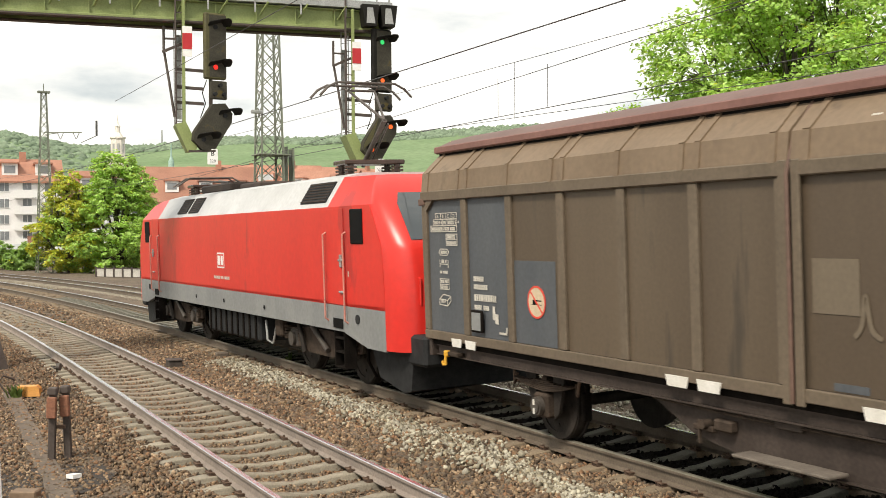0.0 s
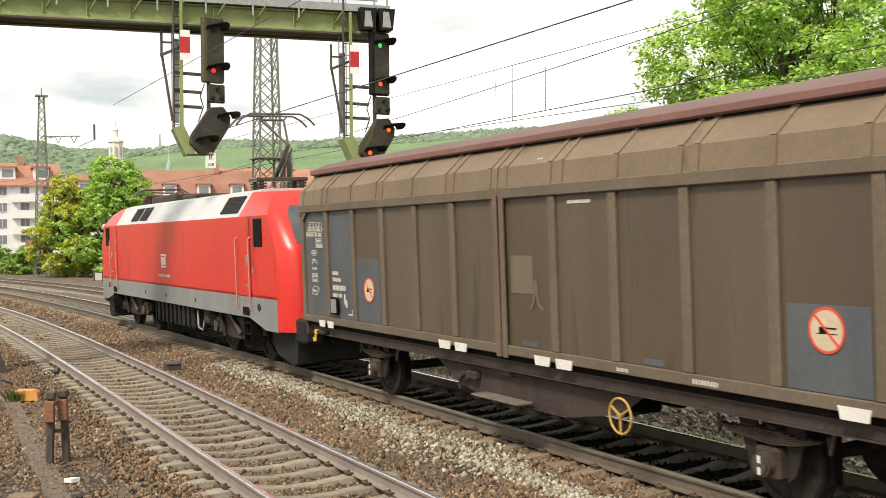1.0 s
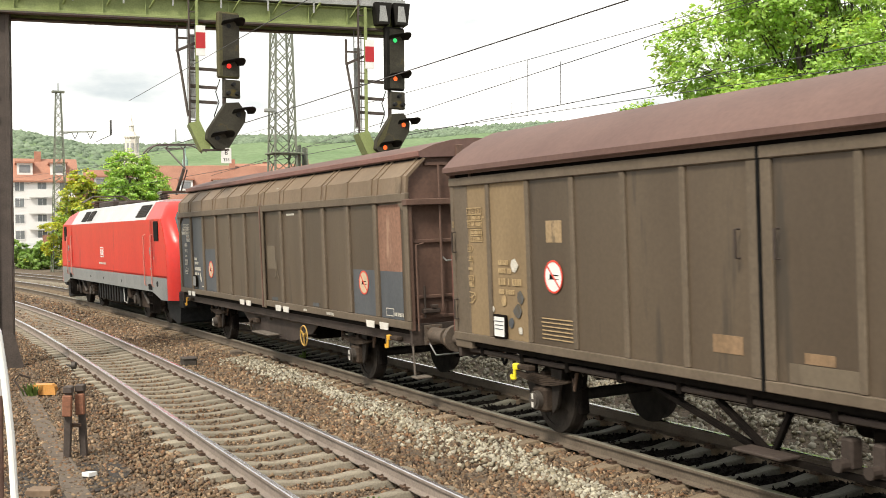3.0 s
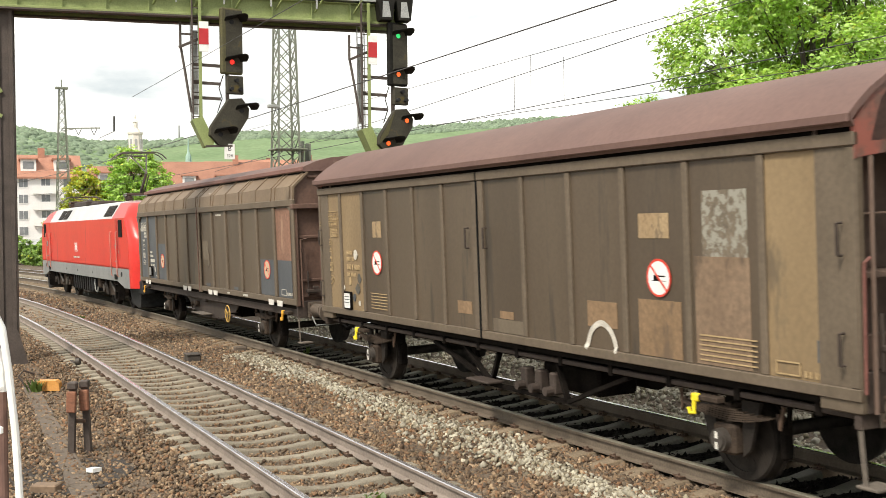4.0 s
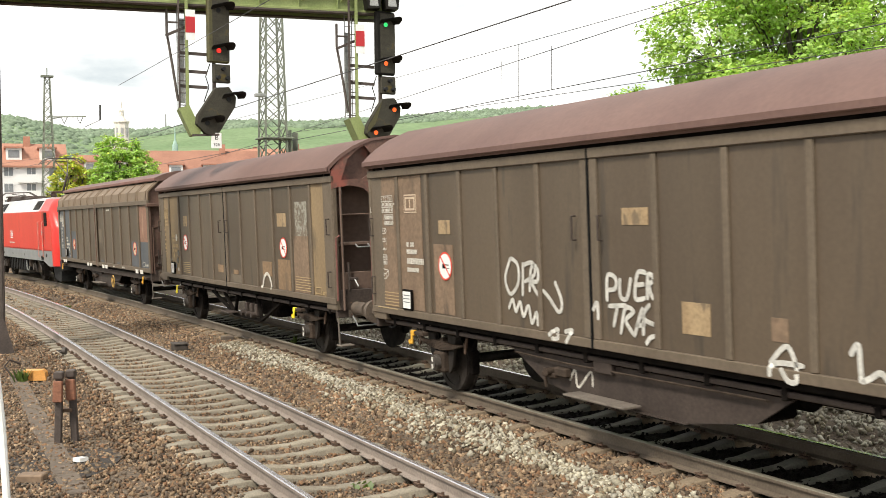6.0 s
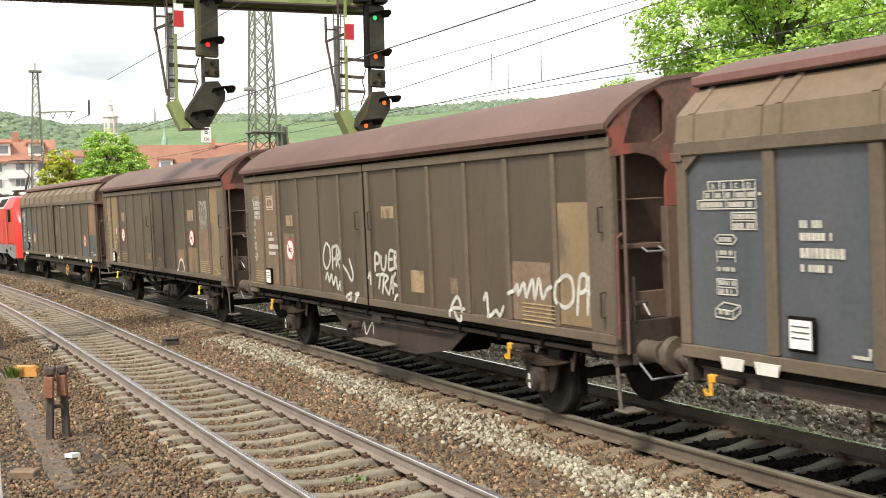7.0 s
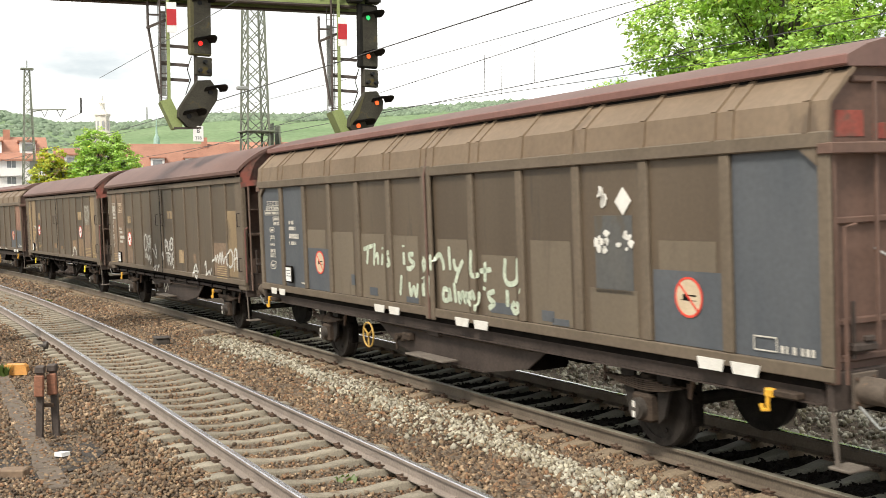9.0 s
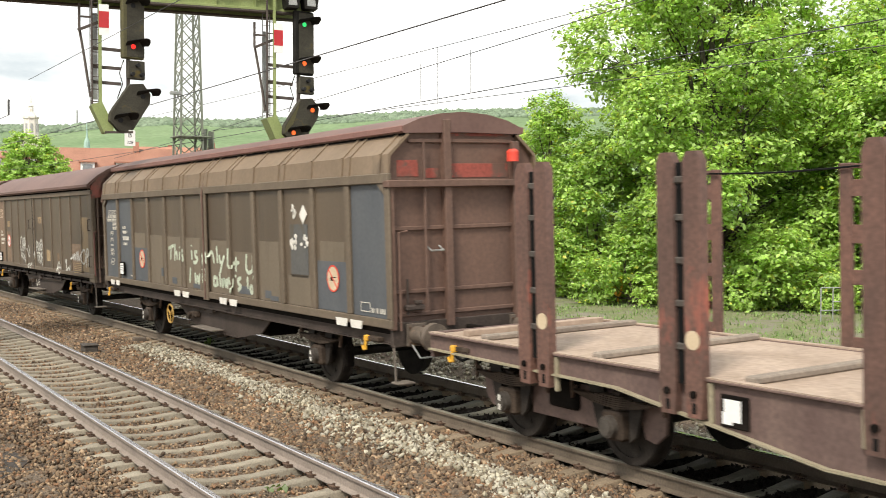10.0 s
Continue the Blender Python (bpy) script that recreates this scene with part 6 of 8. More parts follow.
def locomotive():
    w = thing("locomotive", "red electric locomotive with grey skirt and light grey roof", "locomotive")
    half, hw = 8.35, 1.4
    # height, where the side ends, and how far the rounded nose reaches
    LEVELS = [(0.82, 8.42, 9.02), (1.44, 8.42, 9.0), (1.9, 8.41, 8.97), (2.4, 8.36, 8.86), (2.52, 8.32, 8.8), (3.14, 7.95, 8.28), (3.5, 7.6, 7.85), (3.64, 7.3, 7.5)]
    WIDTHS = [1.4, 1.4, 1.4, 1.397, 1.395, 1.39, 1.15, 0.95]

    def plan(z, a, lift=0.0):
        """The nose's skin at height z; a runs from the side's end (0) to the middle (1)."""
        zs = [q[0] for q in LEVELS]
        yc, yn, hw_ = (float(np.interp(z, zs, q)) for q in ([q[1] for q in LEVELS], [q[2] for q in LEVELS], WIDTHS))
        b = min(a / 0.55, 1.0) * math.pi / 2
        x = hw_ - 0.42 * (1 - math.cos(b))
        y = yc + (yn - yc) * math.sin(b) * 0.93
        if a > 0.55:
            k = (a - 0.55) / 0.45
            x, y = (hw_ - 0.42) * (1 - k), yc + (yn - yc) * (0.93 + 0.07 * math.sin(k * math.pi / 2))
        return x + lift * 0.7 * math.cos(b), y + lift

    part("body", Shape().box(-hw, -8.42, 1.44, hw, 8.42, 1.5).prism([(-8.42, 1.44), (8.42, 1.44), (8.36, 2.4), (8.32, 2.52), (7.95, 3.14), (-7.95, 3.14), (-8.32, 2.52), (-8.36, 2.4)], "x", -hw, hw), M["locored"], w, "glossy red car body")
    N = 14
    for sgn in (-1, 1):
        nose = Shape()
        for z, *_ in LEVELS:
            row = [plan(z, i / N) for i in range(N + 1)]
            row = row + [(-x, y) for x, y in reversed(row[:-1])]
            nose.v += [(x, sgn * y, z) for x, y in row]
        m = 2 * N + 1
        nose.f += [(i * m + j, i * m + j + 1, (i + 1) * m + j + 1, (i + 1) * m + j) for i in range(len(LEVELS) - 1) for j in range(m - 1)]
        nose.f += [tuple(range(m))]
        part("nose", nose, M["locored"], w, "rounded red cab front")
        a = [(-1.39, 7.95, 3.14), (1.39, 7.95, 3.14), (1.39, 6.15, 3.14), (-1.39, 6.15, 3.14)]
        b = [(-0.95, 7.3, 3.64), (0.95, 7.3, 3.64), (1.05, 6.15, 3.66), (-1.05, 6.15, 3.66)]
        k = [(-1.15, 7.6, 3.5), (1.15, 7.6, 3.5)]
        cab = Shape().add([(x, sgn * y, z) for x, y, z in a + b + k], [(0, 3, 7, 4, 8), (1, 9, 5, 6, 2), (4, 5, 6, 7), (3, 2, 6, 7)])
        part("cab_roof", cab, M["locored"], w, "red cab roof")
        for k in (-1, 1):
            ws = Shape()
            for z in (2.56, 2.85, 3.14, 3.32):
                ws.v += [(k * q[0], sgn * q[1], z) for q in (plan(z, 0.48 + 0.48 * i / 8, 0.014) for i in range(9))]
            ws.f += [(i * 9 + j, i * 9 + j + 1, i * 9 + 10 + j, i * 9 + 9 + j) for i in range(3) for j in range(8)]
            part("windscreen", ws, M["windscreen"], w, "sloping windscreen reflecting the sky")
        for k in (-1, 1):
            part("wiper", Shape().tube([(k * 0.5, sgn * 8.75, 2.45), (k * 0.35, sgn * 8.48, 2.95)], 0.015, 5), M["black"], w)
            part("headlight", Shape().box(k * 0.78 - 0.16, sgn * 9.0, 1.72, k * 0.78 + 0.16, sgn * 8.9, 1.95, 0.03), M["platewhite"], w, "white headlight unit")
            part("front_grab_rail", Shape().tube([(k * 1.0, sgn * 8.86, 1.5), (k * 1.03, sgn * 8.95, 1.55), (k * 1.03, sgn * 8.95, 1.95), (k * 1.0, sgn * 8.8, 2.0)], 0.018, 6), M["locored"], w)
            bx = part("buffer", Shape().box(k * 1.0 - 0.2, sgn * 8.75, 0.62, k * 1.0 + 0.2, sgn * 9.35, 1.1, 0.05), M["grille"], w, "black box buffer")
        part("snow_plough", Shape().prism([(sgn * 8.7, 0.8), (sgn * 8.85, 0.66), (sgn * 8.75, 0.2), (sgn * 8.5, 0.14), (sgn * 7.6, 0.3), (sgn * 7.3, 0.78)], "x", -1.15, 1.15), M["grille"], w, "dark plough apron")
    skirt = Shape()
    poly = [(8.42, 1.445), (8.42, 0.8), (7.7, 0.8), (6.7, 1.0), (-6.7, 1.0), (-7.7, 0.8), (-8.42, 0.8), (-8.42, 1.445)]
    for side in (-1, 1):
        skirt = Shape().prism(poly, "x", side * 1.3, side * (hw + 0.004))
        part("skirt", skirt, M["locogrey"], w, "grey lower side skirt")
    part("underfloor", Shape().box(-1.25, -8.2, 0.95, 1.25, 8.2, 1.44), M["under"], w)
    roof = Shape()
    roof.add([(x, y, z) for y in (-6.15, 6.15) for x, z in ((-hw + 0.01, 3.14), (-1.05, 3.66), (-0.7, 3.74), (0.7, 3.74), (1.05, 3.66), (hw - 0.01, 3.14))],
             [(0, 1, 7, 6), (1, 2, 8, 7), (2, 3, 9, 8), (3, 4, 10, 9), (4, 5, 11, 10), (0, 1, 2, 3, 4, 5), (6, 7, 8, 9, 10, 11)])
    part("roof", roof, M["locoroof"], w, "light grey sloping roof side")
    # grilles in the roof slope
    for side in (-1, 1):
        for ys in ((-5.95, -4.7), (2.35, 3.2), (3.4, 4.25)):
            g = Shape()
            def on_slope(y, k, lift):
                return (side * ((hw - 0.01) + (1.05 - hw + 0.01) * k + lift * 0.83), y, 3.14 + 0.52 * k + lift * 0.56)
            for lift0, lift1, ya, yb, ka, kb, key, nm in ((0.002, 0.02, ys[0], ys[1], 0.16, 0.86, "grille", "roof_grille"),):
                v = [on_slope(y, k, l) for l in (lift0, lift1) for y, k in ((ya, ka), (yb, ka), (yb, kb), (ya, kb))]
                g.add(v, [(0, 1, 2, 3), (4, 5, 6, 7), (0, 1, 5, 4), (1, 2, 6, 5), (2, 3, 7, 6), (3, 0, 4, 7)])
                gr = part(nm, g, M[key], w, "dark ventilation grille")
            for i in range(7):
                k = 0.2 + i * 0.1
                part("slat", Shape().bar(on_slope(ys[0] + 0.03, k, 0.03), on_slope(ys[1] - 0.03, k, 0.03), 0.012, 0.02), M["sole"], gr)
        # cab side window, door, rails and steps
        for sgn in (-1, 1):
            x = side * (hw + 0.003)
            win = part("cab_window", Shape().box(x - 0.02, sgn * 7.16, 2.5, x + 0.012, sgn * 7.66, 3.08, 0.03), M["black"], w, "black-framed cab window")
            part("window_pane", Shape().box(x - 0.01, sgn * 7.2, 2.54, x + side * 0.015, sgn * 7.62, 3.04, 0.01), M["glass"], win)
            dr = part("door", Shape().box(x - 0.01, sgn * 6.12, 1.46, x + side * 0.004, sgn * 6.86, 3.1, 0.003), M["locored"], w, "red cab door")
            part("door_handle", Shape().box(x, sgn * 6.72, 2.1, x + side * 0.05, sgn * 6.78, 2.32, 0.01).box(x, sgn * 6.66, 2.2, x + side * 0.05, sgn * 6.84, 2.24, 0.01).box(x, sgn * 6.66, 1.66, x + side * 0.05, sgn * 6.84, 1.7, 0.01), M["galv"], dr, "steel door handle")
            for y in (6.05, 6.93):
                part("hand_rail", Shape().tube([(x, sgn * y, 1.16), (x + side * 0.06, sgn * y, 1.2), (x + side * 0.06, sgn * y, 2.66), (x, sgn * y, 2.7)], 0.018, 7), M["handrail"], w, "vertical grab rail")
            part("foot_recess", Shape().box(x - 0.02, sgn * 6.3, 1.05, x + side * 0.008, sgn * 6.72, 1.22, 0.02), M["black"], w)
            part("side_marker", Shape().cyl((x, sgn * 7.35, 1.25), (x + side * 0.02, sgn * 7.35, 1.25), 0.08, 14), M["grille"], w)
            ladder = Shape()
            for z in (0.36, 0.62, 0.86):
                ladder.box(side * 1.22, sgn * 6.35, z, side * 1.42, sgn * 6.75, z + 0.03, 0.005)
            ladder.box(side * 1.2, sgn * 6.33, 0.36, side * 1.42, sgn * 6.36, 1.0).box(side * 1.2, sgn * 6.74, 0.36, side * 1.42, sgn * 6.77, 1.0)
            part("foot_ladder", ladder, M["under"], w, "dark boarding steps")
        for y in (2.5, -2.6, 0.2):
            x = side * (hw + 0.006)
            part("jacking_mark", Shape().cyl((x - 0.01, y, 1.2), (x + side * 0.012, y, 1.2), 0.05, 12), M["black"], w)
    # emblem and numbers, plain
    x = -hw - 0.002
    em = part("emblem", Shape().box(x - 0.004, 0.1, 1.93, x, 0.64, 2.28, 0.004), M["platewhite"], w, "white framed emblem")
    part("emblem_field", Shape().box(x - 0.007, 0.14, 1.965, x - 0.003, 0.6, 2.245), M["locored"], em)
    part("emblem_bars", Shape().box(x - 0.01, 0.4, 2.0, x - 0.006, 0.56, 2.21, 0.002).box(x - 0.01, 0.18, 2.0, x - 0.006, 0.34, 2.21, 0.002), M["platewhite"], em)
    bars(w, glyph_rows(0.95, -0.25, 1.68, 0.07, rng, 0.25), M["label"], x=x)
    bars(w, [(-7.02, -6.98, 1.95, 2.05)], M["label"], x=x)
    # roof equipment
    for y in (-4.9, 5.6):
        base = Shape().box(-0.62, y - 0.3, 3.94, 0.62, y + 0.3, 4.03, 0.02)
        part("pantograph_base", base, M["insul"], w, "brown pantograph frame")
        for xx in (-0.48, 0.48):
            for dy in (-0.22, 0.22):
                ins = Shape().cyl((xx, y + dy, 3.62), (xx, y + dy, 3.95), 0.06, 12)
                for k in range(4):
                    ins.cyl((xx, y + dy, 3.68 + 0.065 * k), (xx, y + dy, 3.715 + 0.065 * k), 0.12, 14)
                part("insulator", ins, M["insul"], w)
    y = -4.6
    arm = Shape().cyl((0, y + 0.0, 3.95), (0, y - 1.05, 4.72), 0.05, 10).cyl((0, y - 1.05, 4.72), (-0.28, y - 0.05, 5.38), 0.025, 8).cyl((0, y - 1.05, 4.72), (0.28, y - 0.05, 5.38), 0.025, 8)
    arm.cyl((-0.28, y - 0.05, 5.38), (0.28, y - 0.05, 5.38), 0.025, 8).cyl((0.1, y - 0.15, 3.98), (0.1, y - 1.0, 4.66), 0.02, 8)
    y += 0.25
    part("pantograph_arm", arm, M["copper"], w, "raised half-scissor pantograph arm")
    for dy in (-0.25, 0.25):
        bow = [(-0.95, y - 0.3 + dy, 5.25), (-0.8, y - 0.3 + dy, 5.4), (-0.6, y - 0.3 + dy, 5.5), (0.6, y - 0.3 + dy, 5.5), (0.8, y - 0.3 + dy, 5.4), (0.95, y - 0.3 + dy, 5.25)]
        part("contact_strip", Shape().tube(bow, 0.025, 6), M["copper"], w, "curved contact strip")
    part("bow_frame", Shape().tube([(-0.28, y - 0.55, 5.45), (-0.28, y - 0.3, 5.38), (-0.28, y - 0.05, 5.45)], 0.018, 6).tube([(0.28, y - 0.55, 5.45), (0.28, y - 0.3, 5.38), (0.28, y - 0.05, 5.45)], 0.018, 6), M["copper"], w)
    y = 5.6 - 0.3
    low = Shape().cyl((0, y + 0.3, 3.95), (0, y - 1.3, 4.02), 0.05, 10).cyl((-0.28, y + 0.6, 4.15), (0, y - 1.3, 4.02), 0.025, 8).cyl((0.28, y + 0.6, 4.15), (0, y - 1.3, 4.02), 0.025, 8)
    part("pantograph_arm", low, M["copper"], w, "lowered pantograph arm")
    for dy in (-0.2, 0.2):
        bow = [(-0.95, y + 0.6 + dy, 4.0), (-0.6, y + 0.6 + dy, 4.22), (0.6, y + 0.6 + dy, 4.22), (0.95, y + 0.6 + dy, 4.0)]
        part("contact_strip", Shape().tube(bow, 0.025, 6), M["copper"], w)
    box = Shape().box(-0.6, 2.0, 3.74, 0.6, 4.6, 3.95, 0.04).box(-0.5, 0.2, 3.74, 0.5, 1.6, 3.88, 0.04)
    part("roof_equipment", box, M["sole"], w, "dark roof equipment")
    # bogies
    for c in (-4.95, 4.95):
        bg = new("bogie")
        bg.parent = w
        for side in (-1, 1):
            xx = side * 1.08
            part("bogie_frame", Shape().prism([(c + 1.95, 0.8), (c + 1.95, 0.62), (c + 1.5, 0.55), (c + 0.55, 0.42), (c - 0.55, 0.42), (c - 1.5, 0.55), (c - 1.95, 0.62), (c - 1.95, 0.8), (c - 0.6, 0.9), (c + 0.6, 0.9)], "x", xx - 0.06, xx + 0.06), M["spring"], bg, "dark bogie side frame")
            for d in (-1.325, 1.325):
                axb = part("axle_box", Shape().box(xx - 0.1, c + d - 0.2, 0.46, xx + 0.1, c + d + 0.2, 0.82, 0.04).cyl((xx, c + d, 0.625), (xx + side * 0.16, c + d, 0.625), 0.14, 18), M["box"], bg)
                for k in (-0.38, 0.38):
                    spr = Shape()
                    for i in range(5):
                        spr.ring((xx + side * 0.04, c + d + k, 0.62 + i * 0.055), 0.07, 0.105, (0, 0, 1), 0.035, 14)
                    part("coil_spring", spr, M["spring"], bg)
            part("damper", Shape().cyl((xx + side * 0.12, c - 0.5, 0.55), (xx + side * 0.12, c + 0.25, 0.95), 0.05, 10), M["box"], bg)
            part("damper", Shape().cyl((xx + side * 0.14, c + 0.9, 0.95), (xx + side * 0.14, c + 0.62, 0.42), 0.045, 10), M["wheel"], bg)
            part("sand_pipe", Shape().tube([(xx, c - 2.05, 0.95), (xx, c - 2.02, 0.5), (xx - side * 0.2, c - 1.9, 0.2)], 0.025, 6), M["under"], bg)
            part("sand_box", Shape().box(xx - 0.02, c + 1.75, 0.62, xx + side * 0.2, c + 2.15, 1.0, 0.04), M["spring"], bg)
        part("bogie_crossbeam", Shape().box(-1.0, c - 0.5, 0.5, 1.0, c + 0.5, 0.9, 0.04), M["under"], bg)
        for d in (-1.325, 1.325):
            wheelset(bg, c + d, 0.6)
    part("battery_box", Shape().box(-1.3, -1.9, 0.42, 1.3, 1.9, 1.0, 0.05), M["grille"], w, "dark ribbed equipment box")
    for side in (-1, 1):
        for i in range(9):
            yy = -1.7 + i * 0.42
            part("box_rib", Shape().box(side * 1.3, yy - 0.04, 0.45, side * 1.33, yy + 0.04, 0.97, 0.008), M["under"], w)
        part("air_pipe", Shape().tube([(side * 1.25, -2.2, 0.9), (side * 1.28, -2.35, 0.5), (side * 1.25, -2.6, 0.45), (side * 1.2, -2.75, 0.9)], 0.025, 7), M["galv"], w)
    return w


loco = locomotive()
VEHICLES.append((loco, 12.6, 9.9))


# ---- signal gantry ----
GO, GD = Vector((-10.24, 24.95, 0)), Vector((0.95, 0.312, 0)).normalized()
GN = Vector((-GD.y, GD.x, 0))
gantry_m = Matrix((GD, GN, Vector((0, 0, 1)))).transposed().to_4x4()
gantry_m.translation = GO
gantry = thing("signal_gantry", "olive green steel signal gantry over the tracks", "signal gantry", gantry_m)
leg_top = 8.1
for yy in (-0.28, 0.28):
    for x in (-0.17, 0.1):
        part("leg", Shape().box(x - 0.045, yy - 0.06, -0.45, x + 0.045, yy + 0.06, leg_top, 0.008), M["darkpost"], gantry, "dark steel leg")
for i in range(10):
    z = 0.3 + i * 0.8
    part("leg_brace", Shape().bar((-0.04, -0.28, z), (-0.04, 0.28, z + 0.7), 0.05, 0.012), M["darkpost"], gantry)
part("leg_web", Shape().box(-0.19, -0.3, -0.45, 0.12, -0.27, leg_top), M["darkpost"], gantry)
part("leg_foot", Shape().prism([(-0.25, -0.45), (0.42, -0.45), (0.16, 0.5), (-0.22, 0.5)], "y", -0.38, -0.36), M["darkpost"], gantry, "flared foot plate")
part("leg_arm", Shape().bar((-0.6, -0.3, 5.6), (-0.1, -0.3, 5.9), 0.12, 0.1).bar((-0.6, -0.3, 5.6), (-0.1, -0.3, 5.3), 0.1, 0.08), M["gantry"], gantry)
for yy in (-0.42, 0.42):
    gd = part("girder", Shape().box(-3.0, yy - 0.012, 7.78, 9.2, yy + 0.012, 8.18).box(-3.0, yy - 0.1, 7.725, 9.2, yy + 0.1, 7.78, 0.006).box(-3.0, yy - 0.1, 8.18, 9.2, yy + 0.1, 8.21, 0.006), M["gantry"], gantry, "olive plate girder")
    part("lower_flange", Shape().box(-3.0, yy - 0.115, 7.685, 9.2, yy + 0.115, 7.724), M["darkpost"], gd)
    for i in range(13):
        part("stiffener", Shape().box(-2.6 + i * 0.95, yy - 0.09, 7.78, -2.58 + i * 0.95, yy + 0.09, 8.18), M["gantry"], gd)
        part("knee_bracket", Shape().bar((-2.5 + i * 0.95, yy - 0.02, 7.95), (-2.32 + i * 0.95, yy - 0.22, 8.25), 0.05, 0.03), M["gantry"], gd)
for i in range(7):
    part("cross_member", Shape().box(-2.0 + i * 1.75, -0.42, 7.9, -1.94 + i * 1.75, 0.42, 8.0), M["gantry"], gantry)
part("walkway", Shape().box(-3.0, -0.62, 8.24, 9.3, 0.62, 8.29), M["galv"], gantry, "grey grating walkway")
for yy in (-0.6, 0.6):
    part("kick_plate", Shape().box(-3.0, yy - 0.01, 8.29, 9.3, yy + 0.01, 8.42), M["galv"], gantry)
    for z in (8.8, 9.3):
        part("guard_rail", Shape().tube([(-3.0, yy, z), (9.3, yy, z)], 0.022, 6), M["galv"], gantry)
    for i in range(12):
        part("guard_post", Shape().box(-2.9 + i * 1.1, yy - 0.02, 8.0, -2.86 + i * 1.1, yy + 0.02, 9.32), M["galv"], gantry)


def hood(parent, c, r, material):
    """A sun shield over a lens: an arched visor that narrows forwards, open below."""
    sh, n = Shape(), 12
    for i in range(n + 1):
        a = radians(185 - 185 * i / n)
        ca, sa = math.cos(a), math.sin(a)
        for rr in (r, r - 0.012):
            sh.v += [(c[0] + rr * ca, c[1], c[2] + rr * 0.72 * sa), (c[0] + 0.2 + rr * ca * 0.6, c[1] - 0.36 * (0.2 + 0.8 * max(sa, 0)), c[2] + rr * 0.45 * sa + 0.05 - 0.04 * ca)]
    for i in range(n):
        k = 4 * i
        sh.f += [(k, k + 1, k + 5, k + 4), (k + 2, k + 3, k + 7, k + 6), (k + 1, k + 3, k + 7, k + 5), (k, k + 2, k + 6, k + 4)]
    part("sun_shield", sh, material, parent, "black sun shield")


def light_signal(name, m, olive, aspects, top_screen, label):
    """Hanging colour-light signal: cage with ladder, main screen, marker screen and slanting distant screen. Local y points away from the viewer."""
    s = thing(name, label, "railway signal", m, group="signals on the gantry")
    cage = M["gantry"]
    for x, w, key in ((-0.27, 0.038, "darkpost"), (-0.09, 0.07, "gantry")):
        part("cage_post", Shape().box(x - w / 2, -0.1, 5.4, x + w / 2, -0.02, 9.1 if x < -0.2 else 8.5, 0.006), M[key], s)
        part("cage_post", Shape().box(x - 0.01, 0.42, 5.4, x + 0.012, 0.45, 9.0), M["galv"], s)
    for i in range(12):
        part("rung", Shape().tube([(-0.27, -0.06, 5.5 + i * 0.28), (-0.09, -0.06, 5.5 + i * 0.28)], 0.012, 5), M["darkpost"], s)
        part("rung", Shape().tube([(-0.25, 0.44, 5.5 + i * 0.28), (-0.07, 0.44, 5.5 + i * 0.28)], 0.009, 5), M["galv"], s)
    part("stay", Shape().tube([(-0.52, 0.2, 7.75), (-0.52, 0.2, 7.2), (-0.42, 0.1, 6.5), (-0.3, 0.0, 5.6)], 0.03, 6), M["darkpost"], s)
    part("stay_arm", Shape().bar((-0.56, 0.1, 7.12), (0.1, 0.1, 7.42), 0.05, 0.06).bar((-0.52, 0.2, 7.45), (-0.25, 0.2, 7.45), 0.04, 0.04), M["darkpost"], s)
    for z in (6.72, 6.3, 5.95):
        part("crossbar", Shape().bar((-0.27, 0.0, z), (0.38, 0.05, z - 0.02), 0.05, 0.07), M["darkpost"], s)
    part("white_panel", Shape().box(-0.24, 0.5, 5.6, -0.1, 0.51, 7.6), M["galv"], s, "pale rear panel of the cage")
    pan = Shape()
    pan.add([(-0.3, -0.12, 5.42), (-0.06, -0.12, 5.5), (0.2, -0.12, 4.95), (0.18, -0.12, 4.83), (-0.02, -0.12, 4.8), (-0.3, 0.5, 5.42), (-0.06, 0.5, 5.5), (0.2, 0.5, 4.95), (0.18, 0.5, 4.83), (-0.02, 0.5, 4.8)],
            [(0, 1, 2, 3, 4), (9, 8, 7, 6, 5), (0, 5, 6, 1), (1, 6, 7, 2), (2, 7, 8, 3), (3, 8, 9, 4), (4, 9, 5, 0)])
    part("cage_floor", pan, cage, s, "olive sheet-steel cage floor")
    part("cage_floor_beam", Shape().bar((0.0, -0.12, 4.8), (0.62, -0.1, 4.82), 0.06, 0.05), M["darkpost"], s)
    # mast plate
    mp = part("mast_plate", Shape().box(-0.12, -0.14, 7.0, 0.1, -0.125, 7.7, 0.004), M["platewhite"], s, "white and red mast plate")
    part("plate_field", Shape().box(-0.121, -0.146, 7.17, 0.101, -0.141, 7.54), M["platered"], mp)
    # main screen
    key = "sigolive" if olive else "sigblack"
    turned = pose(0.6, 0, 0, 0, 0, 17) @ pose(-0.6, 0, 0)
    main = part("main_screen", Shape().box(0.34, -0.12, 6.5, 0.88, 0.02, 8.05, 0.03), M[key], s, "sooty main signal screen")
    main.matrix_basis = turned
    part("screen_face", Shape().box(0.45, -0.125, 6.55, 0.87, -0.119, 8.0, 0.002), M["sigface"], main)
    part("lamp_case", Shape().box(0.42, 0.02, 6.55, 0.8, 0.12, 8.0, 0.03), M["sigblack"], main)
    for z, k in ((7.72, aspects[0]), (6.78, aspects[1])):
        ln = part("lens", Shape().cyl((0.6, -0.12, z), (0.6, -0.14, z), 0.055, 18), M[k], main)
        hood(main, (0.62, -0.125, z + 0.02), 0.2, M["sigblack"])
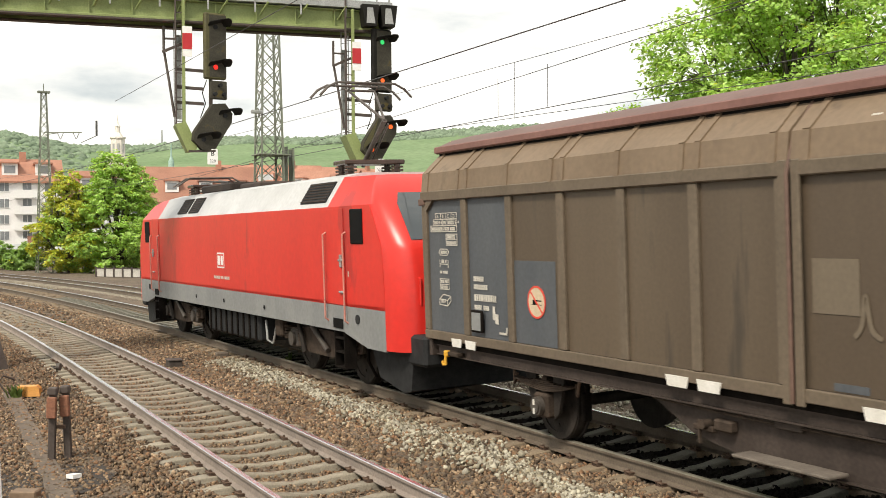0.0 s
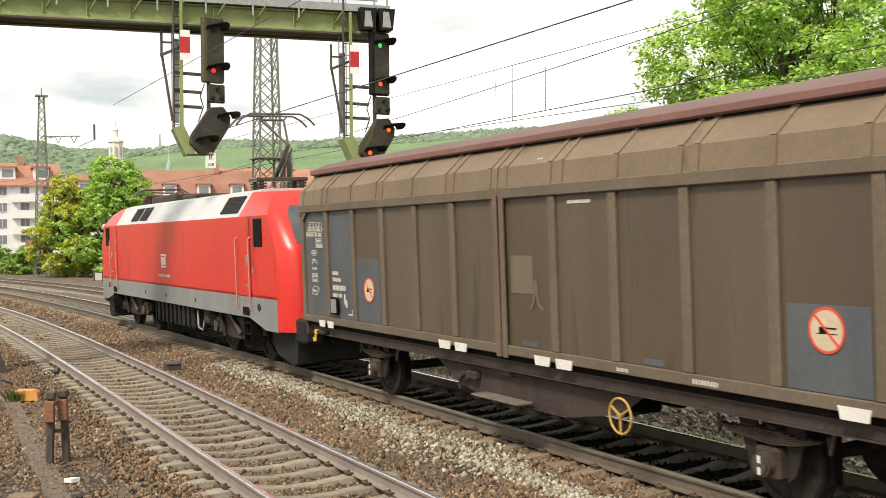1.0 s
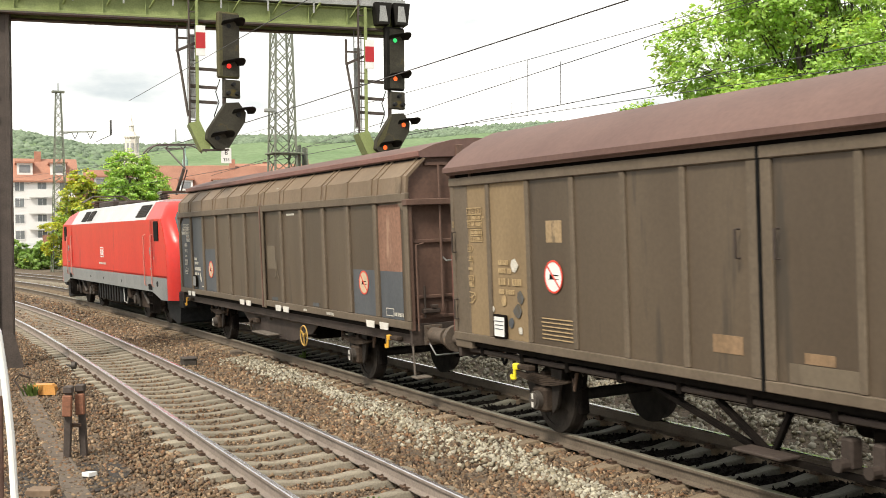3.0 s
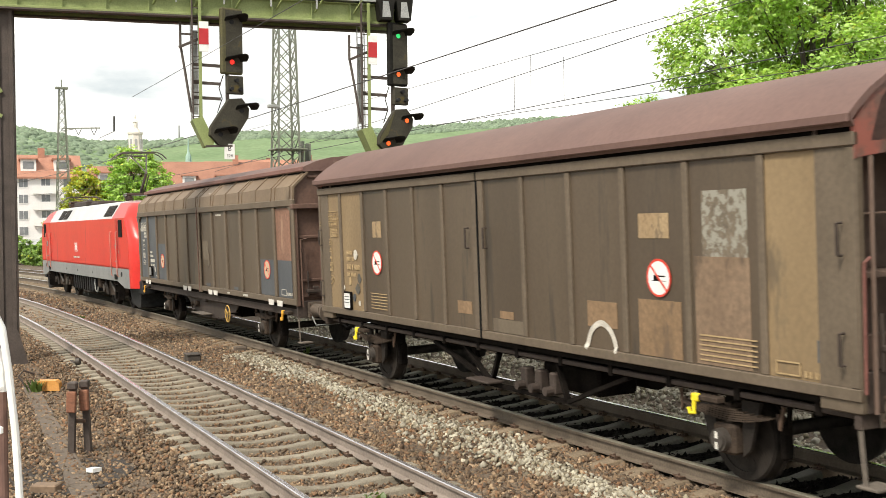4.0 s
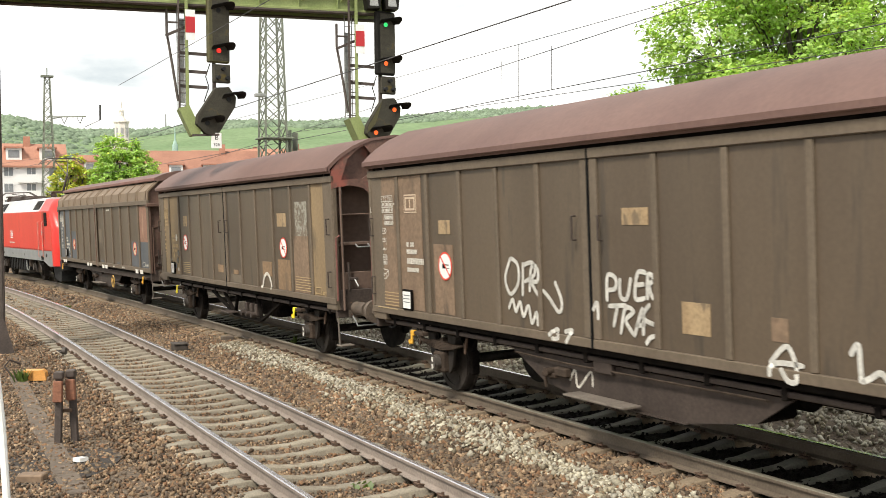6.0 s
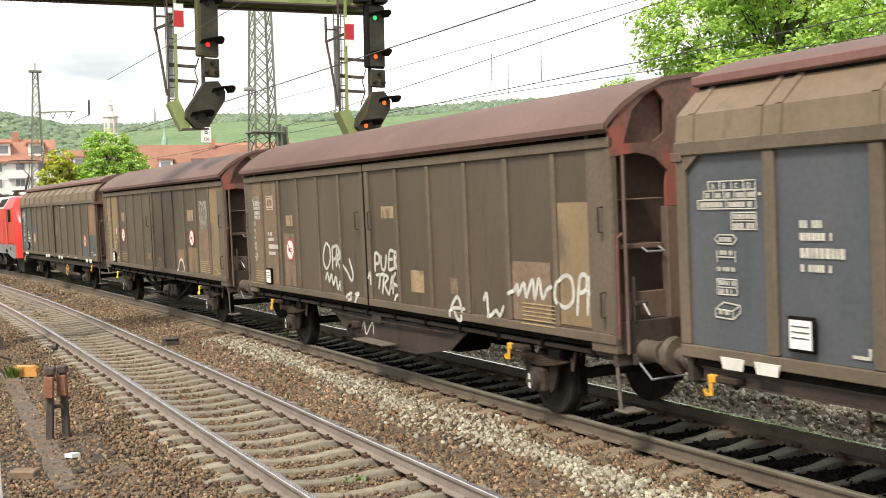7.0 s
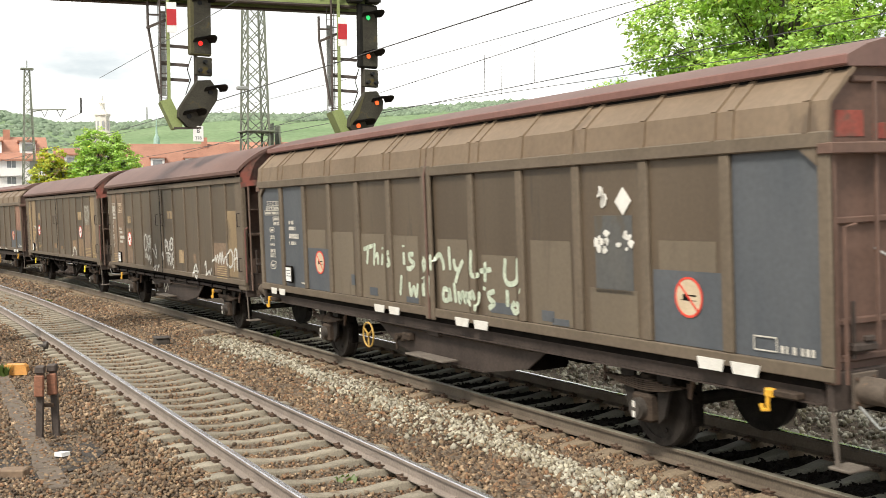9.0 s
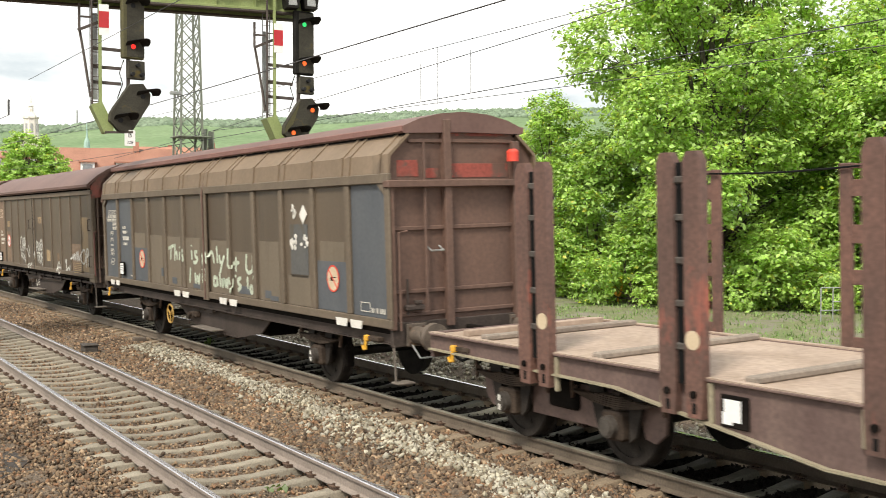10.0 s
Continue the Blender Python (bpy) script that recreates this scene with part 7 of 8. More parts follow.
    mark = part("marker_screen", Shape().box(0.48, -0.1, 6.04, 0.9, 0.02, 6.47, 0.02), M["sigface"], s)
    mark.matrix_basis = turned
    part("screen_bracket", Shape().box(0.5, 0.05, 5.4, 0.58, 0.13, 6.6), M["darkpost"], s)
    for x, z in ((0.7, 6.36), (0.57, 6.15), (0.8, 6.15)):
        part("marker_lens", Shape().cyl((x, -0.1, z), (x, -0.2, z), 0.045, 12), M["grille"], mark)
    hexa = [(0.58, 5.92), (0.9, 5.95), (1.08, 5.72), (1.06, 5.5), (0.62, 4.83), (0.32, 4.83), (0.1, 5.05), (0.12, 5.25)]
    dist = part("distant_screen", Shape().prism([(x - 0.05, z) for x, z in hexa], "y", -0.1, 0.04), M["sigface"], s, "slanting distant signal screen")
    dist.matrix_basis = turned
    if not olive:
        part("screen_corner", Shape().prism([(0.06, 5.06), (0.09, 5.22), (0.5, 5.86), (0.3, 5.3)], "y", -0.106, -0.099), M["sigolive"], dist)
    for (x, z), k in (((0.84, 5.66), aspects[2]), ((0.3, 5.08), aspects[3])):
        part("lens", Shape().cyl((x, -0.1, z), (x, -0.12, z), 0.055, 18), M[k], dist)
        hood(dist, (x + 0.04, -0.105, z + 0.02), 0.2, M["sigblack"])
    part("cable", Shape().tube([(0.45, 0.1, 6.5), (0.35, 0.12, 6.2), (0.42, 0.1, 5.95), (0.3, 0.1, 5.6)], 0.012, 6), M["black"], s)
    board = part("name_board", Shape().box(0.43, -0.13, 4.5, 0.67, -0.115, 4.86, 0.006), M["platewhite"], s, "white signal name board")
    part("board_hanger", Shape().box(0.53, -0.115, 4.84, 0.57, -0.1, 5.0), M["darkpost"], board)
    for words, z, h in (("B", 4.7, 0.11), ("328", 4.55, 0.07)):
        c = bpy.data.curves.new("board_text", "FONT")
        c.body, c.size, c.extrude, c.align_x = words, h * 1.4, 0.001, "CENTER"
        tmp = bpy.data.objects.new("words", c)
        me = bpy.data.meshes.new_from_object(tmp)
        bpy.data.objects.remove(tmp)
        me.materials.clear()
        me.materials.append(M["black"])
        again("board_text", me, board, pose(0.55, -0.132, z, 90, 0, 0), "black letters")
    if top_screen:
        for k in (0, 1):
            x = 0.1 + k * 0.46
            ts = part("route_indicator", Shape().prism([(x, 8.6), (x + 0.42, 8.6), (x + 0.36, 8.08), (x + 0.06, 8.08)], "y", -0.3, 0.1), M["sigblack"], s, "hooded dot-matrix indicator")
            part("indicator_face", Shape().prism([(x + 0.12, 8.52), (x + 0.26, 8.52), (x + 0.32, 8.14), (x + 0.1, 8.14)], "y", -0.306, -0.299), M["galv"], ts)
    return s


def on_gantry(x, z):
    return gantry_m @ pose(x, -0.55, z)


light_signal("light_signal", on_gantry(4.34, -0.14), True, ("grille", "red_on", "grille", "grille"), False, "hanging signal showing red over a dark distant screen")
light_signal("light_signal", on_gantry(8.38, -0.3), False, ("green_on", "amber_on", "amber_on", "amber_on"), True, "hanging signal showing green and orange lights")


# ---- lattice masts ----
def lattice_mast(name, base, h, w0, w1, label, steps, material):
    m = thing(name, label, "lattice mast", pose(*base, 0, 0, 28))
    def corner(i, z):
        w = (w0 + (w1 - w0) * z / h) / 2
        return Vector((w * (1, 1, -1, -1)[i], w * (1, -1, -1, 1)[i], z))
    for i in range(4):
        part("leg", Shape().bar(corner(i, 0), corner(i, h), 0.075), material, m)
    for k in range(steps):
        z0, z1 = h * k / steps, h * (k + 1) / steps
        for i in range(4):
            j = (i + 1) % 4
            part("brace", Shape().bar(corner(i, z0), corner(j, z1), 0.038), material, m)
            part("brace", Shape().bar(corner(j, z0), corner(i, z1), 0.038), material, m)
    return m


mast = lattice_mast("lattice_mast", (-7.55, 48.0, -0.4), 17.5, 1.22, 0.5, "weathered green lattice mast carrying overhead wires", 22, M["mastgreen"])
for z in (5.2, 6.6):
    part("platform_ring", Shape().box(-0.6, -0.6, z, 0.8, 0.6, z + 0.06, 0.01), M["mastgreen"], mast)
part("side_frame", Shape().box(0.7, -0.3, 5.2, 0.76, 0.3, 7.0).box(1.0, -0.3, 4.0, 1.06, 0.3, 6.9), M["mastgreen"], mast)
part("mast_lamp", Shape().box(-0.95, -0.6, 8.35, -0.45, -0.4, 8.5, 0.03), M["galv"], mast)
mast1 = lattice_mast("lattice_mast", (-34.3, 95.0, -0.4), 15.6, 1.4, 0.4, "tall thin lattice mast with a wire bracket", 20, M["mastgreen"])
part("bracket_arm", Shape().bar((0.0, 0.0, 12.2), (2.9, -1.5, 12.2), 0.1).bar((0.1, 0.0, 12.0), (1.2, -0.6, 12.2), 0.06), M["mastgreen"], mast1)
for k in (1.0, 2.2):
    part("wire_hanger", Shape().bar((k, -k * 0.52, 12.2), (k + 0.25, -k * 0.52 - 0.13, 11.6), 0.05).bar((k + 0.5, -k * 0.52 - 0.26, 12.2), (k + 0.25, -k * 0.52 - 0.13, 11.6), 0.05), M["wire"], mast1)
part("insulator", Shape().cyl((4.0, -2.1, 11.9), (4.0, -2.1, 13.2), 0.09, 8).bar((4.0, -2.1, 11.9), (2.8, -1.5, 11.3), 0.05), M["wire"], mast1)
part("mast_top", Shape().box(-0.5, -0.3, 15.6, 0.5, 0.3, 15.75).cyl((0, 0, 15.7), (0, 0, 16.4), 0.04, 6), M["mastgreen"], mast1)


# ---- overhead wires ----
def wire_run(name, line, off, z0, z1, y0, y1, r, label, span=55.0, sag=0.0):
    pts, n = [], 60
    for i in range(n + 1):
        y = y0 + (y1 - y0) * i / n
        p = along(line, off, y)
        f = ((y - y0) % span) / span
        pts.append((p.x, p.y, z0 + (z1 - z0) * i / n - sag * 4 * f * (1 - f)))
    return tagged(new(name, Shape().tube(pts, r, 5).mesh(name, M["wire"])), label, "overhead wire", "overhead wires")


wire_run("contact_wire", track_a, 0.0, 5.3, 5.5, 4, 23, 0.0052, "thin dark contact wire over the empty track")
wire_run("contact_wire", track_b, 0.0, 5.66, 5.6, 4, 90, 0.011, "dark contact wire over the train")
wire_run("contact_wire", track_b, 4.1, 5.34, 5.34, 2, 90, 0.009, "dark contact wire beyond the train")
wire_run("catenary_wire", track_b, 4.1, 7.0, 5.2, 2, 44, 0.0085, "thin catenary wire of the track behind the train")
wire_run("contact_wire", track_b, 8.2, 5.4, 6.5, 2, 44, 0.009, "dark contact wire over a neighbouring track")
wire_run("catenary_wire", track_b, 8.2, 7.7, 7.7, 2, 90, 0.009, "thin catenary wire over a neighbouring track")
for y, off, za, zb in ((23.1, 4.1, 5.34, 6.2), (21.3, 4.1, 5.34, 6.25), (28.3, 8.2, 6.05, 7.7)):
    p = along(track_b, off, y)
    tagged(new("dropper_wire", Shape().tube([(p.x, p.y, za), (p.x, p.y, zb)], 0.007, 5).mesh("dropper_wire", M["wire"])), "short dropper between contact and catenary wire", "overhead wire", "overhead wires")


# ---- small things beside the near track ----
M["stakebox"] = mat("rusty box paint", (0.2, 0.085, 0.05), (0.28, 0.12, 0.07), 0.7, scale=8, fine=40, bump=0.2)


def marker_post(m):
    p = thing("signal_post_stub", "short dark post with a rusty box head", "lineside post", m, "posts beside the track")
    part("post", Shape().box(-0.045, -0.045, -0.1, 0.045, 0.045, 0.92, 0.01), M["darkpost"], p)
    part("post_cap", Shape().box(-0.06, -0.09, 0.9, 0.06, 0.05, 1.0, 0.015), M["darkpost"], p)
    part("box_head", Shape().box(-0.06, -0.12, 0.6, 0.06, -0.04, 0.88, 0.012), M["stakebox"], p, "rusty brown box")
    return p


stub = marker_post(pose(-5.2, 14.55, -0.32, 0, 2, 8))
copy_thing(stub, pose(-5.03, 14.72, -0.32, 0, -2, 5))
tagged(new("post_tie", Shape().box(-5.2, 14.6, 0.12, -5.03, 14.64, 0.17, 0.008).mesh("post_tie", M["clip"])), "rusty strap tying the two posts together", "strap")
box = thing("cable_box", "small orange cable junction box on the ballast", "junction box", pose(-7.75, 20.5, -0.3, 0, 0, 8))
part("box_body", Shape().prism([(-0.24, 0.02), (0.24, 0.02), (0.22, 0.16), (0.17, 0.21), (-0.17, 0.21), (-0.22, 0.16)], "y", -0.13, 0.13), M["orange"], box, "orange box body")
part("box_feet", Shape().box(-0.2, -0.1, -0.12, 0.2, 0.1, 0.02, 0.01), M["oily"], box)
part("box_cable", Shape().tube([(-0.25, 0, 0.05), (-0.42, 0.05, 0.1), (-0.55, 0.1, 0.28), (-0.48, 0.2, 0.38), (-0.3, 0.25, 0.3)], 0.02, 6), M["sole"], box)
for i in range(10):
    p = Vector((-4.25, 12.3, 0)) + Vector((-0.42, 0.907, 0)) * i * 1.02
    tagged(again("trough_lid", Shape().box(-0.14, -0.5, 0, 0.14, 0.5, 0.05, 0.012).mesh("trough_lid", M["cable"]) if i == 0 else bpy.data.meshes["trough_lid"], None, pose(p.x, p.y, -0.322, 0, random.uniform(-2, 2), 25 + random.uniform(-3, 3))),
           "brown concrete cable trough lid", "trough lid", "trough lids")
tagged(new("litter", Shape().prism([(-4.6, 13.36), (-4.5, 13.32), (-4.42, 13.4), (-4.52, 13.43)], "z", -0.27, -0.22).mesh("litter", M["platewhite"])), "scrap of white paper on the ground", "litter")
tagged(new("brick", Shape().box(-4.9, 12.35, -0.3, -4.6, 12.55, -0.2, 0.015).mesh("brick", M["rustpatch"])), "old reddish brick on the ground", "brick")
og = thing("rail_greaser", "grey steel box beside the rail", "trackside box", pose(-6.05, 24.7, -0.3, 0, 0, 25))
part("greaser_body", Shape().box(-0.15, -0.2, 0.0, 0.15, 0.2, 0.2, 0.02), M["box"], og)
part("greaser_lid", Shape().box(-0.17, -0.22, 0.2, 0.17, 0.22, 0.23, 0.008), M["box"], og)
pl = thing("plank", "weathered plank lying between the tracks", "plank", pose(-4.9, 26.2, -0.28, 0, 0, 20))
part("plank_board", Shape().box(-0.4, -0.12, 0, 0.45, 0.1, 0.06, 0.01).box(-0.5, 0.0, 0.05, -0.2, 0.2, 0.2, 0.02), M["cable"], pl)
oil = Shape()
rr = random.Random(3)
ring = [(-4.75 + (0.75 + rr.uniform(-0.12, 0.12)) * math.cos(a * math.pi / 9), 13.3 + (1.0 + rr.uniform(-0.15, 0.15)) * math.sin(a * math.pi / 9)) for a in range(18)]
oil.prism(ring, "z", -0.32, -0.285)
tagged(new("oil_stain", oil.mesh("oil_stain", M["oily"])), "dark oily patch of ground round the posts", "ground patch", kind="structure")
sb = thing("bond_mark", "pale clamp on the near rail", "rail clamp", pose(-8.15, 23.4, -0.08))
part("clamp", Shape().cyl((-0.08, 0, 0), (0.0, 0.0, 0), 0.08, 12).tube([(-0.08, 0.1, -0.02), (-0.2, 0.0, 0.02), (-0.08, -0.1, -0.02)], 0.015, 6), M["box"], sb)


def weed(m, n, h, seed):
    rr = random.Random(seed)
    sh = Shape()
    for _ in range(n):
        a, l = rr.uniform(0, 6.283), h * rr.uniform(0.5, 1.1)
        bx, by = rr.uniform(-0.12, 0.12), rr.uniform(-0.12, 0.12)
        tx, ty = bx + l * 0.5 * math.cos(a), by + l * 0.5 * math.sin(a)
        w = 0.02
        px_, py_ = -math.sin(a) * w, math.cos(a) * w
        sh.add([(bx - px_, by - py_, 0), (bx + px_, by + py_, 0), ((bx + tx) / 2 + px_ * 1.6, (by + ty) / 2 + py_ * 1.6, l * 0.6), ((bx + tx) / 2 - px_ * 1.6, (by + ty) / 2 - py_ * 1.6, l * 0.6), (tx, ty, l)], [(0, 1, 2, 3), (3, 2, 4)])
    return tagged(again("weed_tuft", sh.mesh("weed_tuft", M["weed"]), None, m), "small green weed growing from the ballast", "weed", "weeds in the ballast")


weed(pose(-0.95, 11.9, -0.27), 14, 0.09, 1)
weed(pose(-13.0, 37.5, -0.3), 12, 0.16, 2)
weed(pose(-3.6, 25.3, -0.25), 9, 0.28, 4)
weed(pose(-7.9, 20.3, -0.3), 30, 0.25, 6)

# ---- platform end under the camera, with its barrier ----
platform = tagged(new("platform_end", Shape().box(-7.0, -9.0, -0.5, 2.2, 1.2, 0.95, 0.03).box(-3.4, 1.2, -0.5, -1.35, 4.5, 0.95, 0.03).mesh("platform_end", M["concrete"])), "plain concrete platform end under the viewer", "platform", kind="structure")
br = thing("barrier", "white tubular barrier with red bands at the platform end", "barrier")
part("barrier_tube", Shape().tube([(-2.6, 4.0, 2.4), (-1.795, 4.0, 2.4), (-1.710, 4.0, 2.37), (-1.678, 4.0, 2.3), (-1.657, 4.0, 2.15), (-1.635, 4.0, 1.92), (-1.620, 4.0, 1.6), (-1.610, 4.0, 0.95)], 0.014, 10), M["platewhite"], br, "white bent tube")
part("barrier_tube", Shape().tube([(-2.6, 4.05, 2.27), (-1.785, 4.05, 2.27), (-1.725, 4.05, 2.24), (-1.705, 4.05, 2.16), (-1.700, 4.05, 2.06)], 0.014, 10), M["platewhite"], br, "white bent tube")
part("red_band", Shape().tube([(-1.700, 4.05, 2.06), (-1.700, 4.05, 0.95)], 0.016, 10), M["stake"], br, "chipped red post")
part("white_band", Shape().box(-1.77, 4.03, 1.9, -1.69, 4.06, 1.94, 0.01).box(-1.77, 4.03, 2.06, -1.69, 4.06, 2.09, 0.01), M["platewhite"], br)


# ---- trees ----
def tree(name, base, trunk, lobes, n, leaf, material, second, seed, label, share=0.0, limbs=9):
    rng = np.random.default_rng(seed)
    rr = random.Random(seed)
    t = thing(name, label, "tree", pose(*base))
    top = max(z for _, _, z, _ in lobes)
    sh = Shape()
    pts = [Vector((0.12 * math.sin(i), 0.1 * math.cos(1.7 * i), top * 0.85 * i / 6)) for i in range(7)]
    for i in range(6):
        sh.cyl(pts[i], pts[i + 1], trunk * (1 - 0.14 * i), 10, trunk * (1 - 0.14 * (i + 1)), False)
    for lx, ly, lz, lr in lobes:
        st = pts[min(5, max(1, int(6 * lz / top * 0.55)))]
        end = Vector((lx, ly, lz))
        mid = (st + end) / 2 + Vector((rr.uniform(-0.3, 0.3), rr.uniform(-0.3, 0.3), -0.25))
        sh.cyl(st, mid, trunk * 0.45, 7, trunk * 0.28, False).cyl(mid, end, trunk * 0.28, 6, trunk * 0.12, False)
        for _ in range(limbs):
            d = Vector((rr.gauss(0, 1), rr.gauss(0, 1), rr.gauss(0.2, 0.8))).normalized() * lr * rr.uniform(0.6, 0.95)
            sh.cyl(mid.lerp(end, rr.uniform(0.3, 1)), end + d, trunk * 0.1, 4, trunk * 0.03, False)
    part("trunk", sh, M["bark"], t, "branching grey-brown trunk")
    vol = np.array([r ** 2 for *_, r in lobes])
    counts = (n * vol / vol.sum()).astype(int)
    cs, ns = [], []
    for (lx, ly, lz, lr), c in zip(lobes, counts):
        k = max(8, int(c / 26))
        d = rng.normal(size=(k, 3))
        d /= np.linalg.norm(d, axis=1, keepdims=True)
        tw = np.array([lx, ly, lz]) + d * lr * rng.uniform(0.35, 1.08, (k, 1)) ** 0.6 * np.array([1, 1, 0.85])
        p = np.repeat(tw, 26, 0)[:c] + rng.normal(size=(min(c, k * 26), 3)) * np.array([0.24, 0.24, 0.13]) * max(0.6, lr / 2.2)
        cs.append(p)
        ns.append(np.repeat(d, 26, 0)[:c])
    p, out = np.concatenate(cs), np.concatenate(ns)
    keep = p[:, 2] > 0.05
    p, out = p[keep], out[keep]
    m = len(p)
    nrm = out * 0.4 + np.array([0, 0, 0.8]) + rng.normal(size=(m, 3)) * 0.42
    nrm /= np.linalg.norm(nrm, axis=1, keepdims=True)
    a = np.cross(nrm, rng.normal(size=(m, 3)))
    a /= np.linalg.norm(a, axis=1, keepdims=True)
    b = np.cross(nrm, a)
    s = leaf * rng.uniform(0.6, 1.3, (m, 1))
    v = np.stack([p - a * s * 0.6, p - b * s * 0.42 + nrm * s * 0.1, p + a * s * 0.7 - nrm * s * 0.12, p + b * s * 0.42 + nrm * s * 0.1], 1)
    q = (np.arange(m) * 4)[:, None]
    tris = np.concatenate([q + np.array([0, 1, 2]), q + np.array([0, 2, 3])], 1).reshape(-1, 3)
    pick = rng.uniform(size=m) < share if share else np.zeros(m, bool)
    for sel, mt, nm in ((~pick, material, "crown"), (pick, second, "crown_turning")):
        if sel.any():
            vv = v[sel].reshape(-1, 3)
            qq = (np.arange(sel.sum()) * 4)[:, None]
            tt = np.concatenate([qq + np.array([0, 1, 2]), qq + np.array([0, 2, 3])], 1).reshape(-1, 3)
            cr = new(nm, big_mesh(nm, vv, tt, mt))
            cr.parent = t
            tagged(cr, "dense crown of small leaves" if nm == "crown" else "yellowing leaves", kind="stuff")
    return t


def lobes_for(rx, h, n, seed, low=0.12, r0=1.3, r1=2.3, ry=None):
    rr = random.Random(seed)
    ry = rx if ry is None else ry
    out = []
    for i in range(n):
        f = low + (1 - low) * (i + 0.5) / n
        wide = math.sin(math.pi * min(1, 0.16 + 0.84 * f) ** 0.9) ** 0.7 if f < 0.98 else 0.3
        a = i * 2.4 + rr.uniform(-0.4, 0.4)
        k = math.sqrt(rr.uniform(0.25, 1))
        r = rr.uniform(r0, r1) * (0.75 + 0.35 * wide)
        out.append((rx * wide * k * math.cos(a), ry * wide * k * math.sin(a), max(r * 0.7, h * f - r * 0.6), r))
    return out


tree("broadleaf_tree", (12.4, 38.5, -0.25), 0.3, lobes_for(4.6, 14.5, 26, 1, 0.08, 1.3, 2.2), 100000, 0.15, M["leaf"], M["leaf_yellow"], 1, "tall fresh green maple behind the tracks", 0.02)
tree("broadleaf_tree", (19.5, 37.0, -0.25), 0.28, lobes_for(4.8, 13.5, 24, 2, 0.06, 1.3, 2.2), 90000, 0.15, M["leaf"], M["leaf_yellow"], 2, "tall fresh green maple behind the tracks", 0.03)
tree("broadleaf_tree", (26.5, 38.5, -0.25), 0.28, lobes_for(4.8, 14.5, 22, 3, 0.06, 1.4, 2.3), 56000, 0.155, M["leaf"], M["leaf_yellow"], 3, "tall fresh green maple behind the tracks", 0.03)
tree("broadleaf_tree", (16.5, 45.0, -0.25), 0.3, lobes_for(6.5, 12.0, 18, 4, 0.05, 1.6, 2.6), 26000, 0.22, M["leaf_dark"], M["leaf_yellow"], 4, "green tree in the second row", 0.0)
tree("broadleaf_tree", (28.0, 46.0, -0.25), 0.3, lobes_for(6.5, 14.0, 16, 5, 0.05, 1.6, 2.6), 20000, 0.24, M["leaf_dark"], M["leaf_yellow"], 5, "green tree in the second row", 0.0)
for i, (x, y, h, r) in enumerate(((9.0, 37.2, 2.6, 1.6), (11.5, 35.6, 2.1, 1.5), (14.3, 34.6, 2.4, 1.7), (17.4, 33.8, 2.2, 1.6), (20.8, 33.6, 2.6, 1.7), (24.0, 34.0, 2.4, 1.7), (5.8, 47.0, 6.2, 1.7), (4.0, 52.0, 5.6, 1.6), (2.4, 56.0, 5.2, 1.5), (0.9, 60.0, 8.4, 1.2))):
    tree("shrub", (x, y, -0.25), 0.07, lobes_for(r, h, 7, 20 + i, 0.1, 0.55, 0.95), 8000, 0.11, M["leaf"], M["leaf_yellow"], 30 + i, "leafy green shrub at the foot of the trees", 0.05, 3)
tree("broadleaf_tree", (7.3, 42.6, -0.25), 0.12, lobes_for(1.9, 8.0, 15, 15, 0.05, 0.7, 1.15), 26000, 0.12, M["leaf"], M["leaf_yellow"], 15, "slender fresh green sapling beside the maples", 0.04, 5)
tree("broadleaf_tree", (8.6, 40.6, -0.25), 0.1, lobes_for(1.8, 6.2, 12, 16, 0.04, 0.7, 1.1), 20000, 0.12, M["leaf"], M["leaf_yellow"], 16, "slender fresh green sapling beside the maples", 0.05, 5)
tree("broadleaf_tree", (-28.4, 96.0, -0.3), 0.3, lobes_for(4.4, 10.6, 28, 6, 0.05, 1.0, 1.8), 46000, 0.2, M["leaf"], M["leaf_yellow"], 6, "bushy green tree beyond the curve", 0.03)
tree("broadleaf_tree", (-32.2, 95.0, -0.3), 0.25, lobes_for(2.7, 8.9, 16, 7, 0.05, 0.9, 1.4), 19000, 0.21, M["leaf_yellow"], M["leaf"], 7, "tree turning yellow beyond the curve", 0.22)
for i, (x, y, h, r) in enumerate(((-44.0, 108.0, 3.0, 2.6), (-48.0, 106.0, 3.4, 2.8), (-39.5, 104.0, 2.6, 2.2), (-25.0, 100.0, 3.2, 2.4), (-21.0, 103.0, 3.0, 2.4))):
    tree("shrub", (x, y, -0.3), 0.08, lobes_for(r, h, 7, 50 + i, 0.1, 0.8, 1.3), 4500, 0.28, M["leaf_dark"], M["leaf_yellow"], 60 + i, "green shrub beyond the far track", 0.02, 3)

